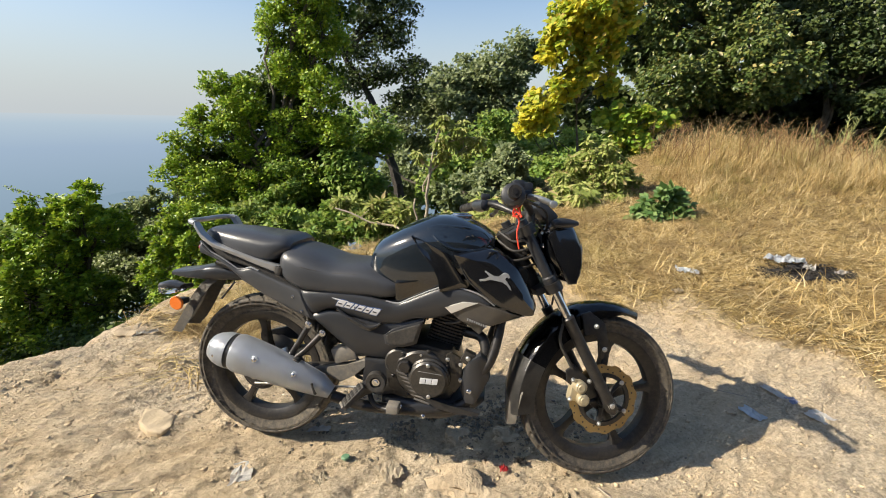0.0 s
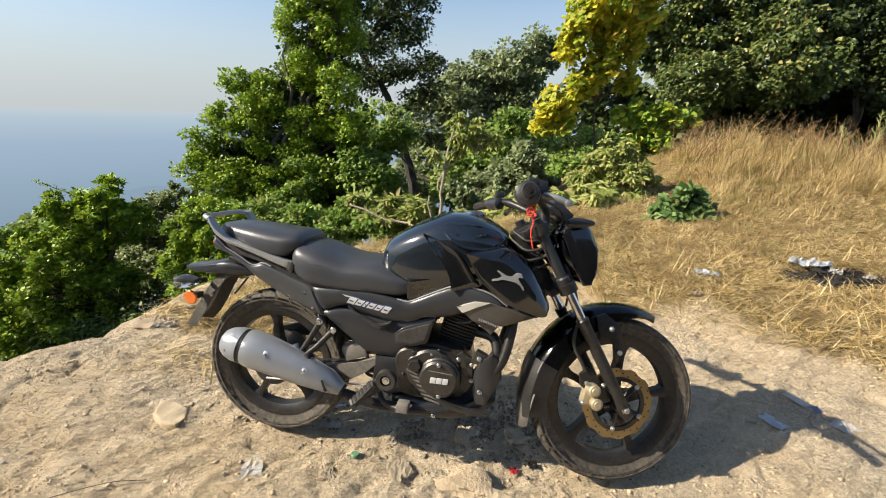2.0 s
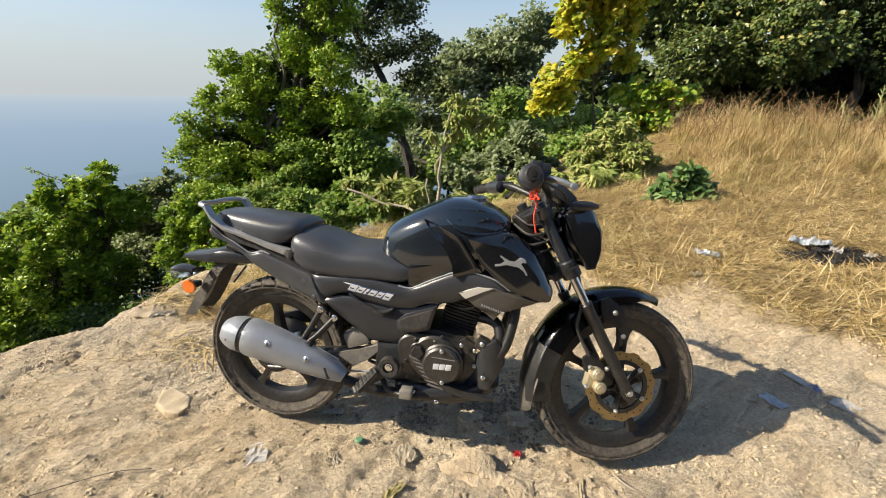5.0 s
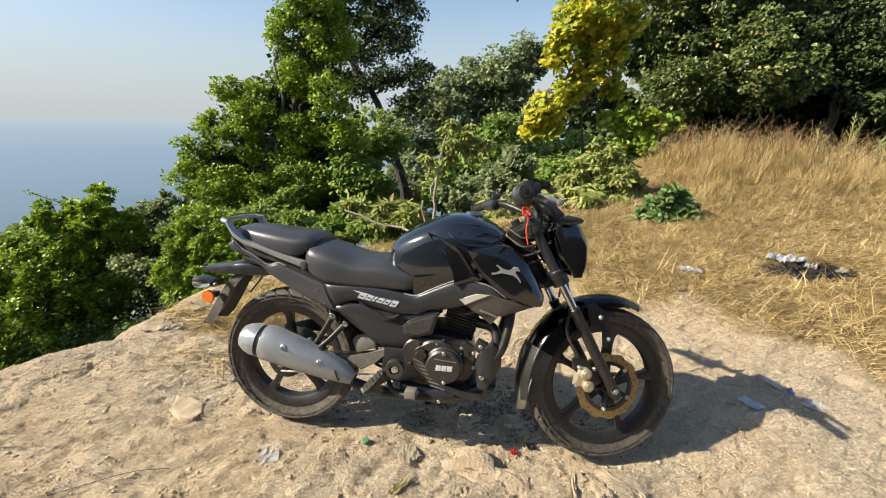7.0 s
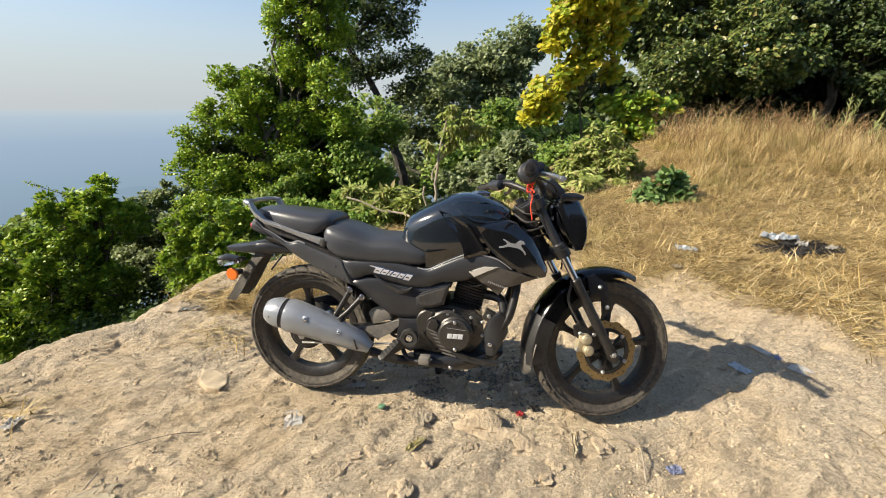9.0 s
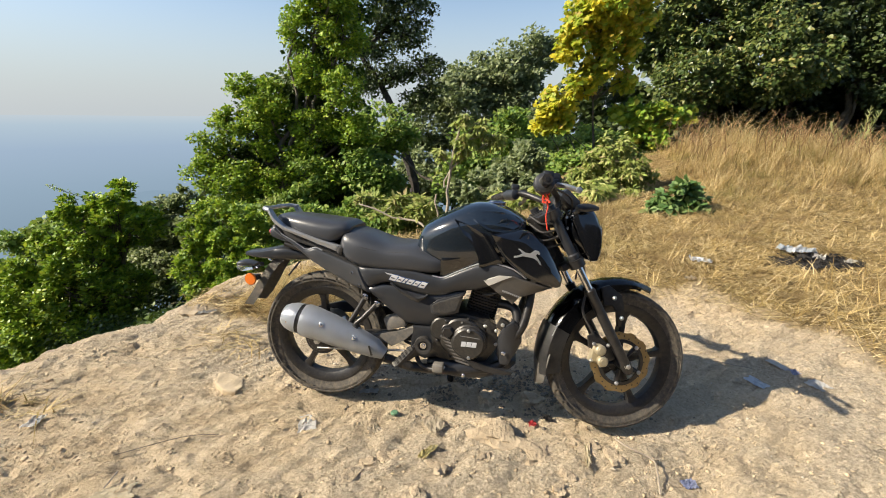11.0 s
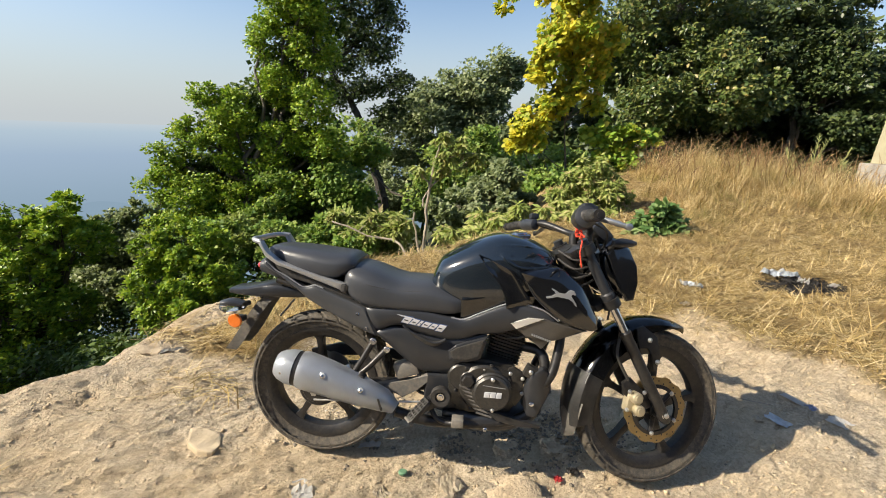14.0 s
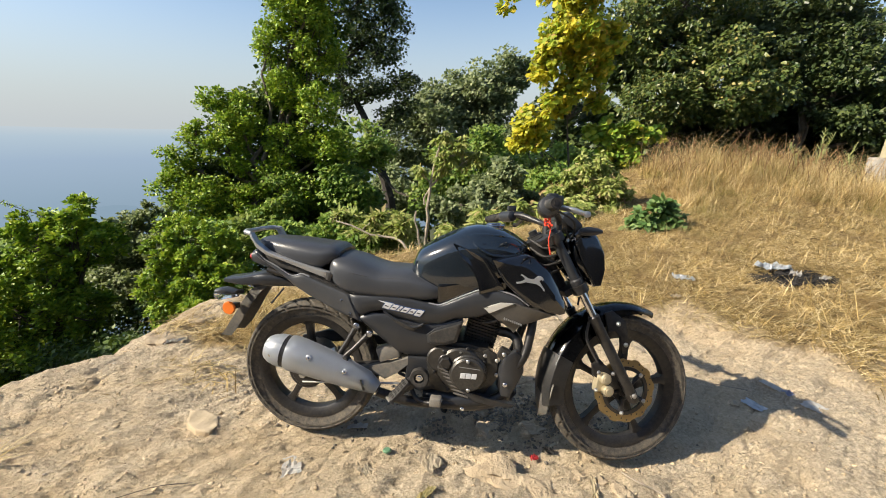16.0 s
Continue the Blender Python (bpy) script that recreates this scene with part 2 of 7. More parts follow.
    for (ax, ay), (bx, by) in zip(EDGE, EDGE[1:]):
        dx, dy = bx - ax, by - ay
        k = max(0.0, min(1.0, ((x - ax) * dx + (y - ay) * dy) / (dx * dx + dy * dy)))
        d = math.hypot(x - ax - k * dx, y - ay - k * dy)
        if d < best:
            best, side = d, dx * (y - ay) - dy * (x - ax)
    return best if side > 0 else -best


def height(x, y, d=None):
    near = max(0.0, 1 - math.hypot(x, y) / 60)
    z = 0.07 * max(0.0, min(x - 0.8, 2.4)) + 0.025 * max(0.0, min(y - 0.8, 3.2)) * (1 if x > 0.5 else max(0, x + 0.5))
    if x > 1.5 and 3 < y < 14:
        z += 0.5 * math.exp(-((x - 4.9) / 2.1) ** 2 - ((y - 6.9) / (2.1 if y < 6.9 else 1.7)) ** 2)
    z += near * (0.012 * wave(x, y, 0.9, 3.1) + 0.012 * wave(x, y, 3.2, 7.7))
    if near and abs(x) < 6 and -3 < y < 7:
        z += 0.010 * wave(x, y, 7, 1.3) - 0.026 * abs(noise.noise(Vector(((0.88 * x + 0.47 * y) * 1.9, (0.88 * y - 0.47 * x) * 6.5, 3.7)))) - 0.022 * abs(noise.noise(Vector(((0.9 * x + 0.43 * y) * 5, (0.9 * y - 0.43 * x) * 17, 8.7)))) - 0.012 * abs(wave(x * 0.55 - y * 0.45, y + 0.4 * x, 11, 4.2)) - 0.011 * max(0.0, 1 - abs(noise.noise(Vector(((0.9 * x + 0.43 * y) * 2.6, (0.9 * y - 0.43 * x) * 10, 5.1)))) / 0.09) - 0.008 * max(0.0, 1 - abs(noise.noise(Vector(((0.8 * x + 0.6 * y) * 5, (0.8 * y - 0.6 * x) * 16, 2.3)))) / 0.12) + 0.006 * wave(x, y, 24, 6.1) + 0.008 * max(0, wave(x, y, 38, 9.2) - 0.05)
    # unseen bank added behind the camera, for darker reflections and less sky fill
    if y < -3.6:
        z += 0.75 * min(-3.6 - y, 14) + 0.5 * wave(x, y, 0.5, 2.2) * min(1, -3.6 - y)
    d = (beyond_edge(x, y) if d is None else d) + 0.05 * wave(x, y, 2.3, 5.5) + 0.03 * wave(x, y, 9, 2.5)
    if d > 0:
        z -= 0.3 * d if d < 0.12 else 0.036 + 0.85 * (min(d, 6) - 0.12) + 0.6 * max(0.0, min(d, 700) - 6)
    return z


def spaced(lo, hi, step, far, grow):
    mid = list(np.arange(lo, hi + 1e-6, step))
    up, s, v = [], step, hi
    while v < far:
        s *= grow
        v += s
        up.append(v)
    down, s, v = [], step, lo
    while v > -far:
        s *= grow
        v -= s
        down.append(v)
    return down[::-1] + mid + up


# ---- ground: one sheet from the terrace down the slope to the horizon ----
def straw_cover(x, y):
    """How far straw covers the soil."""
    a = (y - (1.9 - 0.95 * (x - 0.5))) * 0.8 + 0.5 * wave(x, y, 1.7, 2.2) + 0.25 * wave(x, y, 5, 8.1)
    b = 0.95 - math.hypot((x + 1.35) / 0.7, (y - 0.95) / 0.5) + 0.5 * wave(x, y, 3, 1.9)
    c = 0.95 - math.hypot((x + 0.3) / 1.6, (y - 2.3) / 0.9) + 0.4 * wave(x, y, 3, 6.9)
    e = 0.35 - math.hypot((x - 1.85) / 0.55, (y + 0.15) / 0.5) + 0.35 * wave(x, y, 4, 4.4)
    g = 0.3 - math.hypot((x + 1.95) / 0.3, (y + 0.28) / 0.14) + 0.3 * wave(x, y, 9, 3.4)
    return max(a, b, c, e, g)


def ground():
    xs = spaced(-2.35, 2.3, 0.0125, 26000, 1.15)
    ys = spaced(-1.1, 1.0, 0.0125, 26000, 1.15)
    rim = [beyond_edge(x, y) for y in ys for x in xs]
    verts = [(x, y, height(x, y, rim[j * len(xs) + i])) for j, y in enumerate(ys) for i, x in enumerate(xs)]
    n = len(xs)
    faces = [(j * n + i, j * n + i + 1, j * n + n + i + 1, j * n + n + i) for j in range(len(ys) - 1) for i in range(n - 1)]
    m, nt, b = material("dry_earth", 0.92, spec=0.2)
    big, mid_n, fine = noise_fac(nt, 0.9, 6), noise_fac(nt, 7.5, 8, 0.68), noise_fac(nt, 70, 6, 0.7)
    tone = mix(nt, 0.5, mid_n, noise_fac(nt, 45, 8, 0.75))
    soil = ramp(nt, tone, ((0.33, (0.27, 0.2, 0.122)), (0.45, (0.53, 0.41, 0.26)), (0.57, (0.69, 0.55, 0.365)), (0.7, (0.83, 0.705, 0.51))))
    grey = ramp(nt, fine, ((0.36, (0.27, 0.225, 0.165)), (0.64, (0.74, 0.63, 0.465))))
    col = mix(nt, ramp(nt, big, ((0.4, (0, 0, 0)), (0.6, (0.75, 0.75, 0.75)))), soil, grey)
    litter = ramp(nt, noise_fac(nt, 16, 8, 0.75), ((0.38, (0.13, 0.09, 0.04)), (0.55, (0.4, 0.29, 0.13)), (0.72, (0.62, 0.48, 0.25))))
    at = nt.nodes.new("ShaderNodeAttribute")
    at.attribute_name = "straw"
    col = mix(nt, at.outputs["Fac"], col, litter)
    wood = nt.nodes.new("ShaderNodeAttribute")
    wood.attribute_name = "slope"
    col = mix(nt, wood.outputs["Fac"], col, (0.05, 0.055, 0.025))
    # unseen ground behind the camera, made dark so the machine's panels reflect dark
    dark_behind = nt.nodes.new("ShaderNodeAttribute")
    dark_behind.attribute_name = "dark_behind"
    col = mix(nt, dark_behind.outputs["Fac"], col, ramp(nt, fine, ((0.3, (0.035, 0.034, 0.033)), (0.7, (0.075, 0.072, 0.068)))))
    nt.links.new(col, b.inputs["Base Color"])
    first = bump(nt, b, mid_n, 0.7, 0.05)
    second = bump(nt, b, noise_fac(nt, 38, 8, 0.75), 0.8, 0.02, first)
    third = bump(nt, b, fine, 0.7, 0.008, second)
    for scale, dist in ((55, 0.012), (140, 0.006)):
        clod = node(nt, "TexVoronoi", Scale=scale)
        warp = nt.nodes.new("ShaderNodeTexCoord")
        nt.links.new(warp.outputs["Object"], clod.inputs["Vector"])
        inv = ramp(nt, clod.outputs["Distance"], ((0.05, (1, 1, 1)), (0.42, (0, 0, 0))))
        third = bump(nt, b, inv, 0.32, dist, third)
    lay, turn, pull = nt.nodes.new("ShaderNodeTexCoord"), nt.nodes.new("ShaderNodeMapping"), nt.nodes.new("ShaderNodeMapping")
    turn.inputs["Rotation"].default_value = (0, 0, radians(-28))
    pull.inputs["Scale"].default_value = (7, 26, 12)
    nt.links.new(lay.outputs["Object"], turn.inputs[0])
    nt.links.new(turn.outputs[0], pull.inputs[0])
    grain = node(nt, "TexNoise", Scale=1.0, Detail=7.0, Roughness=0.72)
    nt.links.new(pull.outputs[0], grain.inputs["Vector"])
    bump(nt, b, ramp(nt, grain.outputs[0], ((0.38, (0, 0, 0)), (0.52, (0.7, 0.7, 0.7)), (0.7, (1, 1, 1)))), 0.55, 0.025, third)
    me = mesh_from("ground", verts, faces, m, True)
    for name, f in (("dark_behind", lambda x, y: max(0, min(1, (-2.4 - y + 0.15 * wave(x, y, 2, 3)) * 6))), ("straw", lambda x, y: max(0, min(1, straw_cover(x, y) * 2.2))), ("slope", None)):
        a = me.attributes.new(name, 'FLOAT', 'POINT')
        if f:
            a.data.foreach_set("value", [f(v[0], v[1]) for v in verts])
        else:
            a.data.foreach_set("value", [max(0, min(1, max((d - 0.25) * 2, (-3.4 - v[1]) * 2, v[1] - 8.6))) for v, d in zip(verts, rim)])
    return tagged(new("ground", me), "dusty sunlit hilltop ground of trodden earth, straw and stones", "ground", kind="structure")


ground()


# ---- distance: the plain far below, out to the horizon, its haze painted as glow ----
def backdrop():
    m = bpy.data.materials.new("painted_haze_plain")
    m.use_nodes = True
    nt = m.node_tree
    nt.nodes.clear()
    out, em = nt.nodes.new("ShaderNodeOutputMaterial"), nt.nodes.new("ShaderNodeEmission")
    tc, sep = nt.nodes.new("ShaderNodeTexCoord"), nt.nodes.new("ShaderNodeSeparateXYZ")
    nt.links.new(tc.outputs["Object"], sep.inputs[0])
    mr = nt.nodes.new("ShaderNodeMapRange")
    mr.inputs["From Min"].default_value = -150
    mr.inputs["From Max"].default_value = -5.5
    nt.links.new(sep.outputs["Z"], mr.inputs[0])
    # haze put into a self-lit colour, paler towards the horizon
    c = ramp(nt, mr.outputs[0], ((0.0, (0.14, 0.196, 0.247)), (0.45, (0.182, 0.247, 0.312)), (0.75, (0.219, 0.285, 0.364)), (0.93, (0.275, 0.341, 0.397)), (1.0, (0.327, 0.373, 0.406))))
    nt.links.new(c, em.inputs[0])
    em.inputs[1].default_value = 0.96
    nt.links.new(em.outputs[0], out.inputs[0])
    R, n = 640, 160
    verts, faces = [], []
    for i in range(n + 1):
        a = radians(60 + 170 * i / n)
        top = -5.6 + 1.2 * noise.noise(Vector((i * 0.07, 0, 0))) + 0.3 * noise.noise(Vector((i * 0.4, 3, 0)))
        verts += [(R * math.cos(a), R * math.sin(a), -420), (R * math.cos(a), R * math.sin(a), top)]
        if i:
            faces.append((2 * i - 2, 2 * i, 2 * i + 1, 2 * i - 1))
    tagged(new("backdrop", mesh_from("backdrop", verts, faces, m)), "plain far below the hill in painted blue haze", "distance", kind="structure")
    # a faint nearer ridge, its haze painted as one glowing blue
    m2 = bpy.data.materials.new("painted_haze_ridge")
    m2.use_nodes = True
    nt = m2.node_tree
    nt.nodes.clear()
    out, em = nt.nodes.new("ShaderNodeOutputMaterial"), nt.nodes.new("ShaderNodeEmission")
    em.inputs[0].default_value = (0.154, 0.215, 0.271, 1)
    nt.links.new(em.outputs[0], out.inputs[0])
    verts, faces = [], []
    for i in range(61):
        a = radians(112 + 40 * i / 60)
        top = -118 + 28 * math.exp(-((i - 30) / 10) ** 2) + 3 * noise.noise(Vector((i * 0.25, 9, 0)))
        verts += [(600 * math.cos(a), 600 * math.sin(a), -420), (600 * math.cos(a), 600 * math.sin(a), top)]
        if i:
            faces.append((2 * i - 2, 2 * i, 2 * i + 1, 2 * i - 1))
    tagged(new("backdrop_ridge", mesh_from("backdrop_ridge", verts, faces, m2)), "faint wooded ridge in painted blue haze", "distance", kind="structure")


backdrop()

# ---- shapes ----
def tube(bm, pts, radii, n=10):
    """A round tube through points, capped."""
    pts = [Vector(p) for p in pts]
    if not isinstance(radii, (list, tuple)):
        radii = [radii] * len(pts)
    rings, side = [], None
    for i, p in enumerate(pts):
        d = (pts[min(i + 1, len(pts) - 1)] - pts[max(i - 1, 0)]).normalized()
        if side is None:
            side = d.orthogonal().normalized()
        side = (side - d * side.dot(d)).normalized()
        other = d.cross(side)
        rings.append([bm.verts.new(p + (side * math.cos(2 * math.pi * k / n) + other * math.sin(2 * math.pi * k / n)) * radii[i]) for k in range(n)])
    for a, b in zip(rings, rings[1:]):
        for k in range(n):
            bm.faces.new((a[k], a[(k + 1) % n], b[(k + 1) % n], b[k]))
    bm.faces.new(rings[0][::-1])
    bm.faces.new(rings[-1])


def curve(pts, steps=6):
    """Points along a smooth curve through pts."""
    pts = [Vector(p) for p in pts]
    ext = [pts[0] * 2 - pts[1]] + pts + [pts[-1] * 2 - pts[-2]]
    out = []
    for i in range(1, len(ext) - 2):
        a, b, c, d = ext[i - 1:i + 3]
        for k in range(steps):
            t = k / steps
            out.append(0.5 * ((2 * b) + (c - a) * t + (2 * a - 5 * b + 4 * c - d) * t * t + (3 * b - a - 3 * c + d) * t ** 3))
    return out + [pts[-1]]


def lathe(bm, prof, n=48, centre=(0, 0, 0), shape=None):
    """Turns a closed profile of (radius, y) round the y axis."""
    rings = []
    for k in range(n):
        a = 2 * math.pi * k / n
        ring = []
        for j, (r, y) in enumerate(prof):
            if shape:
                r = shape(r, y, a, j)
            ring.append(bm.verts.new((centre[0] + r * math.cos(a), centre[1] + y, centre[2] + r * math.sin(a))))
        rings.append(ring)
    m = len(prof)
    for k in range(n):
        a, b = rings[k], rings[(k + 1) % n]
        for j in range(m):
            bm.faces.new((a[j], b[j], b[(j + 1) % m], a[(j + 1) % m]))


def drum(bm, r, y0, y1, centre=(0, 0, 0), n=28, edge=0.003):
    """A solid disc along y with softened rims."""
    rings = []
    for rr, y in ((r - edge, y0), (r, y0 + edge), (r, y1 - edge), (r - edge, y1)):
        rings.append([bm.verts.new((centre[0] + rr * math.cos(2 * math.pi * k / n), centre[1] + y, centre[2] + rr * math.sin(2 * math.pi * k / n))) for k in range(n)])
    for a, b in zip(rings, rings[1:]):
        for k in range(n):
            bm.faces.new((a[k], a[(k + 1) % n], b[(k + 1) % n], b[k]))
    bm.faces.new(rings[0][::-1])
    bm.faces.new(rings[-1])


def prism(bm, prof, y0, y1, bevel=0.004, bulge=0.0):
    """A plate with the outline prof (x, z) from y0 to y1, edges rounded. bulge pushes its y0 face outwards in the middle."""
    lo = [bm.verts.new((x, y0, z)) for x, z in prof]
    hi = [bm.verts.new((x, y1, z)) for x, z in prof]
    n = len(prof)
    f0, f1 = bm.faces.new(lo), bm.faces.new(hi[::-1])
    for k in range(n):
        bm.faces.new((lo[k], hi[k], hi[(k + 1) % n], lo[(k + 1) % n]))
    edges = list(f0.edges) + list(f1.edges)
    if bulge:
        r = bmesh.ops.inset_individual(bm, faces=[f0], thickness=0.02)
        for v in f0.verts:
            v.co.y += bulge
    if bevel:
        bmesh.ops.bevel(bm, geom=edges, offset=bevel, segments=2, affect='EDGES', profile=0.6)


def block(bm, size, centre, bevel=0.004, m=None):
    r = bmesh.ops.create_cube(bm, size=1.0, matrix=Matrix.Translation(centre) @ (m or Matrix()) @ Matrix.Diagonal((*size, 1)))
    if bevel:
        bmesh.ops.bevel(bm, geom=list({e for v in r["verts"] for e in v.link_edges}), offset=bevel, segments=2, affect='EDGES', profile=0.6)


def body(bm, secs, steps=5, n=28, power=2.6, low=2.6):
    """A smooth closed body along x through sections (x, z low, z high, half width, height of the widest line 0..1, y centre)."""
    ext = [secs[0]] + list(secs) + [secs[-1]]
    rows = []
    for i in range(1, len(ext) - 2):
        for k in range(steps):
            t = k / steps
            rows.append([0.5 * (2 * b + (c - a) * t + (2 * a - 5 * b + 4 * c - d) * t * t + (3 * b - a - 3 * c + d) * t ** 3) for a, b, c, d in zip(*ext[i - 1:i + 3])])
    rows.append(list(secs[-1]))
    rings = []
    for x, zl, zh, hw, wide in rows:
        zm = zl + (zh - zl) * wide
        ring = []
        for k in range(n):
            a = 2 * math.pi * k / n
            ca, sa = math.cos(a), math.sin(a)
            p = power if sa > 0 else low
            y = hw * math.copysign(abs(ca) ** (2 / p), ca)
            z = zm + ((zh - zm) if sa > 0 else (zm - zl)) * math.copysign(abs(sa) ** (2 / p), sa)
            ring.append(bm.verts.new((x, y, z)))
        rings.append(ring)
    for a, b in zip(rings, rings[1:]):
        for k in range(n):
            bm.faces.new((a[k], a[(k + 1) % n], b[(k + 1) % n], b[k]))
    bm.faces.new(rings[0][::-1])
    bm.faces.new(rings[-1])


# ---- motorcycle ----
# Its own frame: x forward, y to its left, z up along its leaning plane; it rests on its side stand.
BIKE = Matrix.Translation((0.005, -0.04, 0)) @ Matrix.Rotation(radians(-2.5), 4, 'Z') @ Matrix.Rotation(radians(-8.0), 4, 'X')
REAR, FRONT = (-0.637, 0.0, 0.288), (0.621, 0.0, 0.291)
RAKE, STEER = 29.0, 16.0
_axis = Vector((-math.sin(radians(RAKE)), 0, math.cos(radians(RAKE))))
_on_axis = Vector((0.605, 0, 0.273))
TURNED = Matrix.Translation(_on_axis) @ Matrix.Rotation(radians(STEER), 4, _axis) @ Matrix.Translation(-_on_axis)


def wheel(top, name, centre, r_out, half, r_rim, m, start, seed):
    def put(name, bm, mat, parent, label=""):
        bm.transform(m)
        return part(name, bm, mat, parent, label)
    cx, cy, cz = centre
    bm = bmesh.new()
    ri = r_rim - 0.034
    lathe(bm, [(r_rim + 0.004, -half * 0.72), (r_rim + 0.004, -half * 0.6), (r_rim - 0.014, -half * 0.5), (r_rim - 0.02, 0), (r_rim - 0.014, half * 0.5), (r_rim + 0.004, half * 0.6),
               (r_rim + 0.004, half * 0.72), (r_rim - 0.012, half * 0.7), (ri, half * 0.42), (ri - 0.004, 0), (ri, -half * 0.42), (r_rim - 0.012, -half * 0.7)], 72, centre)
    rim = put(name, bm, BLACK_METAL, top, "black alloy wheel")
    # tyre with slanted tread grooves
    def tread(r, y, a, j):
        if r > r_out - 0.024 and abs(y) > half * 0.12:
            ph = (a * 30 / (2 * math.pi) + (1 if y > 0 else -1) * y / half * 0.9 + (0.5 if y > 0 else 0)) % 1.0
            if ph < 0.18 and abs(y) < half * 0.97:
                return r - 0.016
        return r
    bm = bmesh.new()
    prof = []
    for k in range(25):
        a = radians(-122 + 244 * k / 24)
        w = half * math.sin(a)
        rr = r_rim + 0.005 + (r_out - r_rim - 0.005) * (0.5 + 0.5 * math.cos(a * 0.92)) ** 0.62
        prof.append((rr, w * (1.0 if abs(a) < 1.6 else 0.94)))
    prof += [(r_rim - 0.004, half * 0.62), (r_rim - 0.004, -half * 0.62)]
    lathe(bm, prof, 300, centre, tread)
    put("tyre", bm, RUBBER, rim, "dusty black rubber tyre with slanted tread")
    bm = bmesh.new()
    lathe(bm, [(r_out - 0.032, -half * 0.985), (r_out - 0.028, -half * 1.0), (r_out - 0.026, -half * 0.99), (r_out - 0.03, -half * 0.96)], 72, centre)
    put("tyre_rib", bm, RUBBER, rim)
    for k in range(5):
        a = radians(start + 72 * k)
        bm = bmesh.new()
        pts = [(0.038, 0.022, 0.022), (0.09, 0.014, 0.018), (0.15, 0.0115, 0.014), (ri - 0.015, 0.014, 0.016), (ri + 0.004, 0.024, 0.018)]
        rings = []
        for r, w, t in pts:
            rings.append([bm.verts.new((r, -t, -w)), bm.verts.new((r, -t * 1.2, 0)), bm.verts.new((r, -t, w)), bm.verts.new((r, t, w)), bm.verts.new((r, t, -w))])
        for p, q in zip(rings, rings[1:]):
            for i in range(5):
                bm.faces.new((p[i], p[(i + 1) % 5], q[(i + 1) % 5], q[i]))
        bm.faces.new(rings[0][::-1])
        bm.faces.new(rings[-1])
        bm.transform(Matrix.Translation(centre) @ Matrix.Rotation(-a, 4, 'Y'))
        put("spoke", bm, BLACK_METAL, rim)
    bm = bmesh.new()
    drum(bm, 0.045, -0.045, 0.045, centre)
    drum(bm, 0.026, -0.07, 0.07, centre)
    put("hub", bm, BLACK_METAL, rim)
    return rim


def bolt(parent, at, r=0.008, mat=None, side=-1, m=None, name="bolt"):
    bm = bmesh.new()
    x, y, z = at
    drum(bm, r, min(0, side * 0.005), max(0, side * 0.005), at, 12, 0.0015)
    drum(bm, r * 0.62, min(0, side * 0.009), max(0, side * 0.009), at, 6, 0.0008)
    if m is not None:
        bm.transform(m)
    return part(name, bm, mat or ALLOY, parent)


def plate(name, prof, y0, y1, mat, parent, label="", bevel=0.004, m=None, bulge=0.0):
    bm = bmesh.new()
    prism(bm, prof, y0, y1, bevel, bulge)
    if m is not None:
        bm.transform(m)
    return part(name, bm, mat, parent, label)


def rod(name, pts, r, mat, parent, label="", n=10, m=None, smooth=0):
    bm = bmesh.new()
    pts = curve(pts, smooth) if smooth else pts
    tube(bm, pts, r, n)
    if m is not None:
        bm.transform(m)
    return part(name, bm, mat, parent, label)


def sheet(name, up, low, width, mat, parent, s, label="", thick=0.03, r=0.004, nu=26, nv=10):
    """A curved panel on side s between two lines of (x, z): its outer face lies at width(x, z, u, v), its rims roll inwards by r."""
    def along(line, n):
        d = np.concatenate([[0], np.cumsum([math.hypot(b[0] - a[0], b[1] - a[1]) for a, b in zip(line, line[1:])])])
        t = np.linspace(0, d[-1], n)
        return np.interp(t, d, [p[0] for p in line]), np.interp(t, d, [p[1] for p in line])
    (ax, az), (bx, bz) = along(up, nu), along(low, nu)
    gap = max(1e-4, max(math.hypot(p - q, m - n) for p, q, m, n in zip(ax, bx, az, bz)))
    edge = min(0.3, r / gap)
    vs = [0, edge * 0.3, edge] + list(np.linspace(edge, 1 - edge, nv)[1:-1]) + [1 - edge, 1 - edge * 0.3, 1]
    bm = bmesh.new()
    front, back = [], []
    for i in range(nu):
        u = i / (nu - 1)
        fr, bk = [], []
        for j, v in enumerate(vs):
            x, z = ax[i] + (bx[i] - ax[i]) * v, az[i] + (bz[i] - az[i]) * v
            y = width(x, z, u, v)
            drop = r * (1.0 if v in (0, 1) else 0.3 if j in (1, len(vs) - 2) else 0.0)
            if i in (0, nu - 1):
                drop = r
            fr.append(bm.verts.new((x, s * (y - drop), z)))
            bk.append(bm.verts.new((x, s * (y - drop - thick), z)))
        front.append(fr)
        back.append(bk)
    m = len(vs)
    for i in range(nu - 1):
        for j in range(m - 1):
            bm.faces.new((front[i][j], front[i + 1][j], front[i + 1][j + 1], front[i][j + 1]))
            bm.faces.new((back[i][j], back[i][j + 1], back[i + 1][j + 1], back[i + 1][j]))
        for j in (0, m - 1):
            bm.faces.new((front[i][j], back[i][j], back[i + 1][j], front[i + 1][j]))
    for i in (0, nu - 1):
        for j in range(m - 1):
            bm.faces.new((front[i][j], front[i][j + 1], back[i][j + 1], back[i][j]))
    bmesh.ops.remove_doubles(bm, verts=bm.verts[:], dist=1e-6)
    return part(name, bm, mat, parent, label)


def motorcycle():
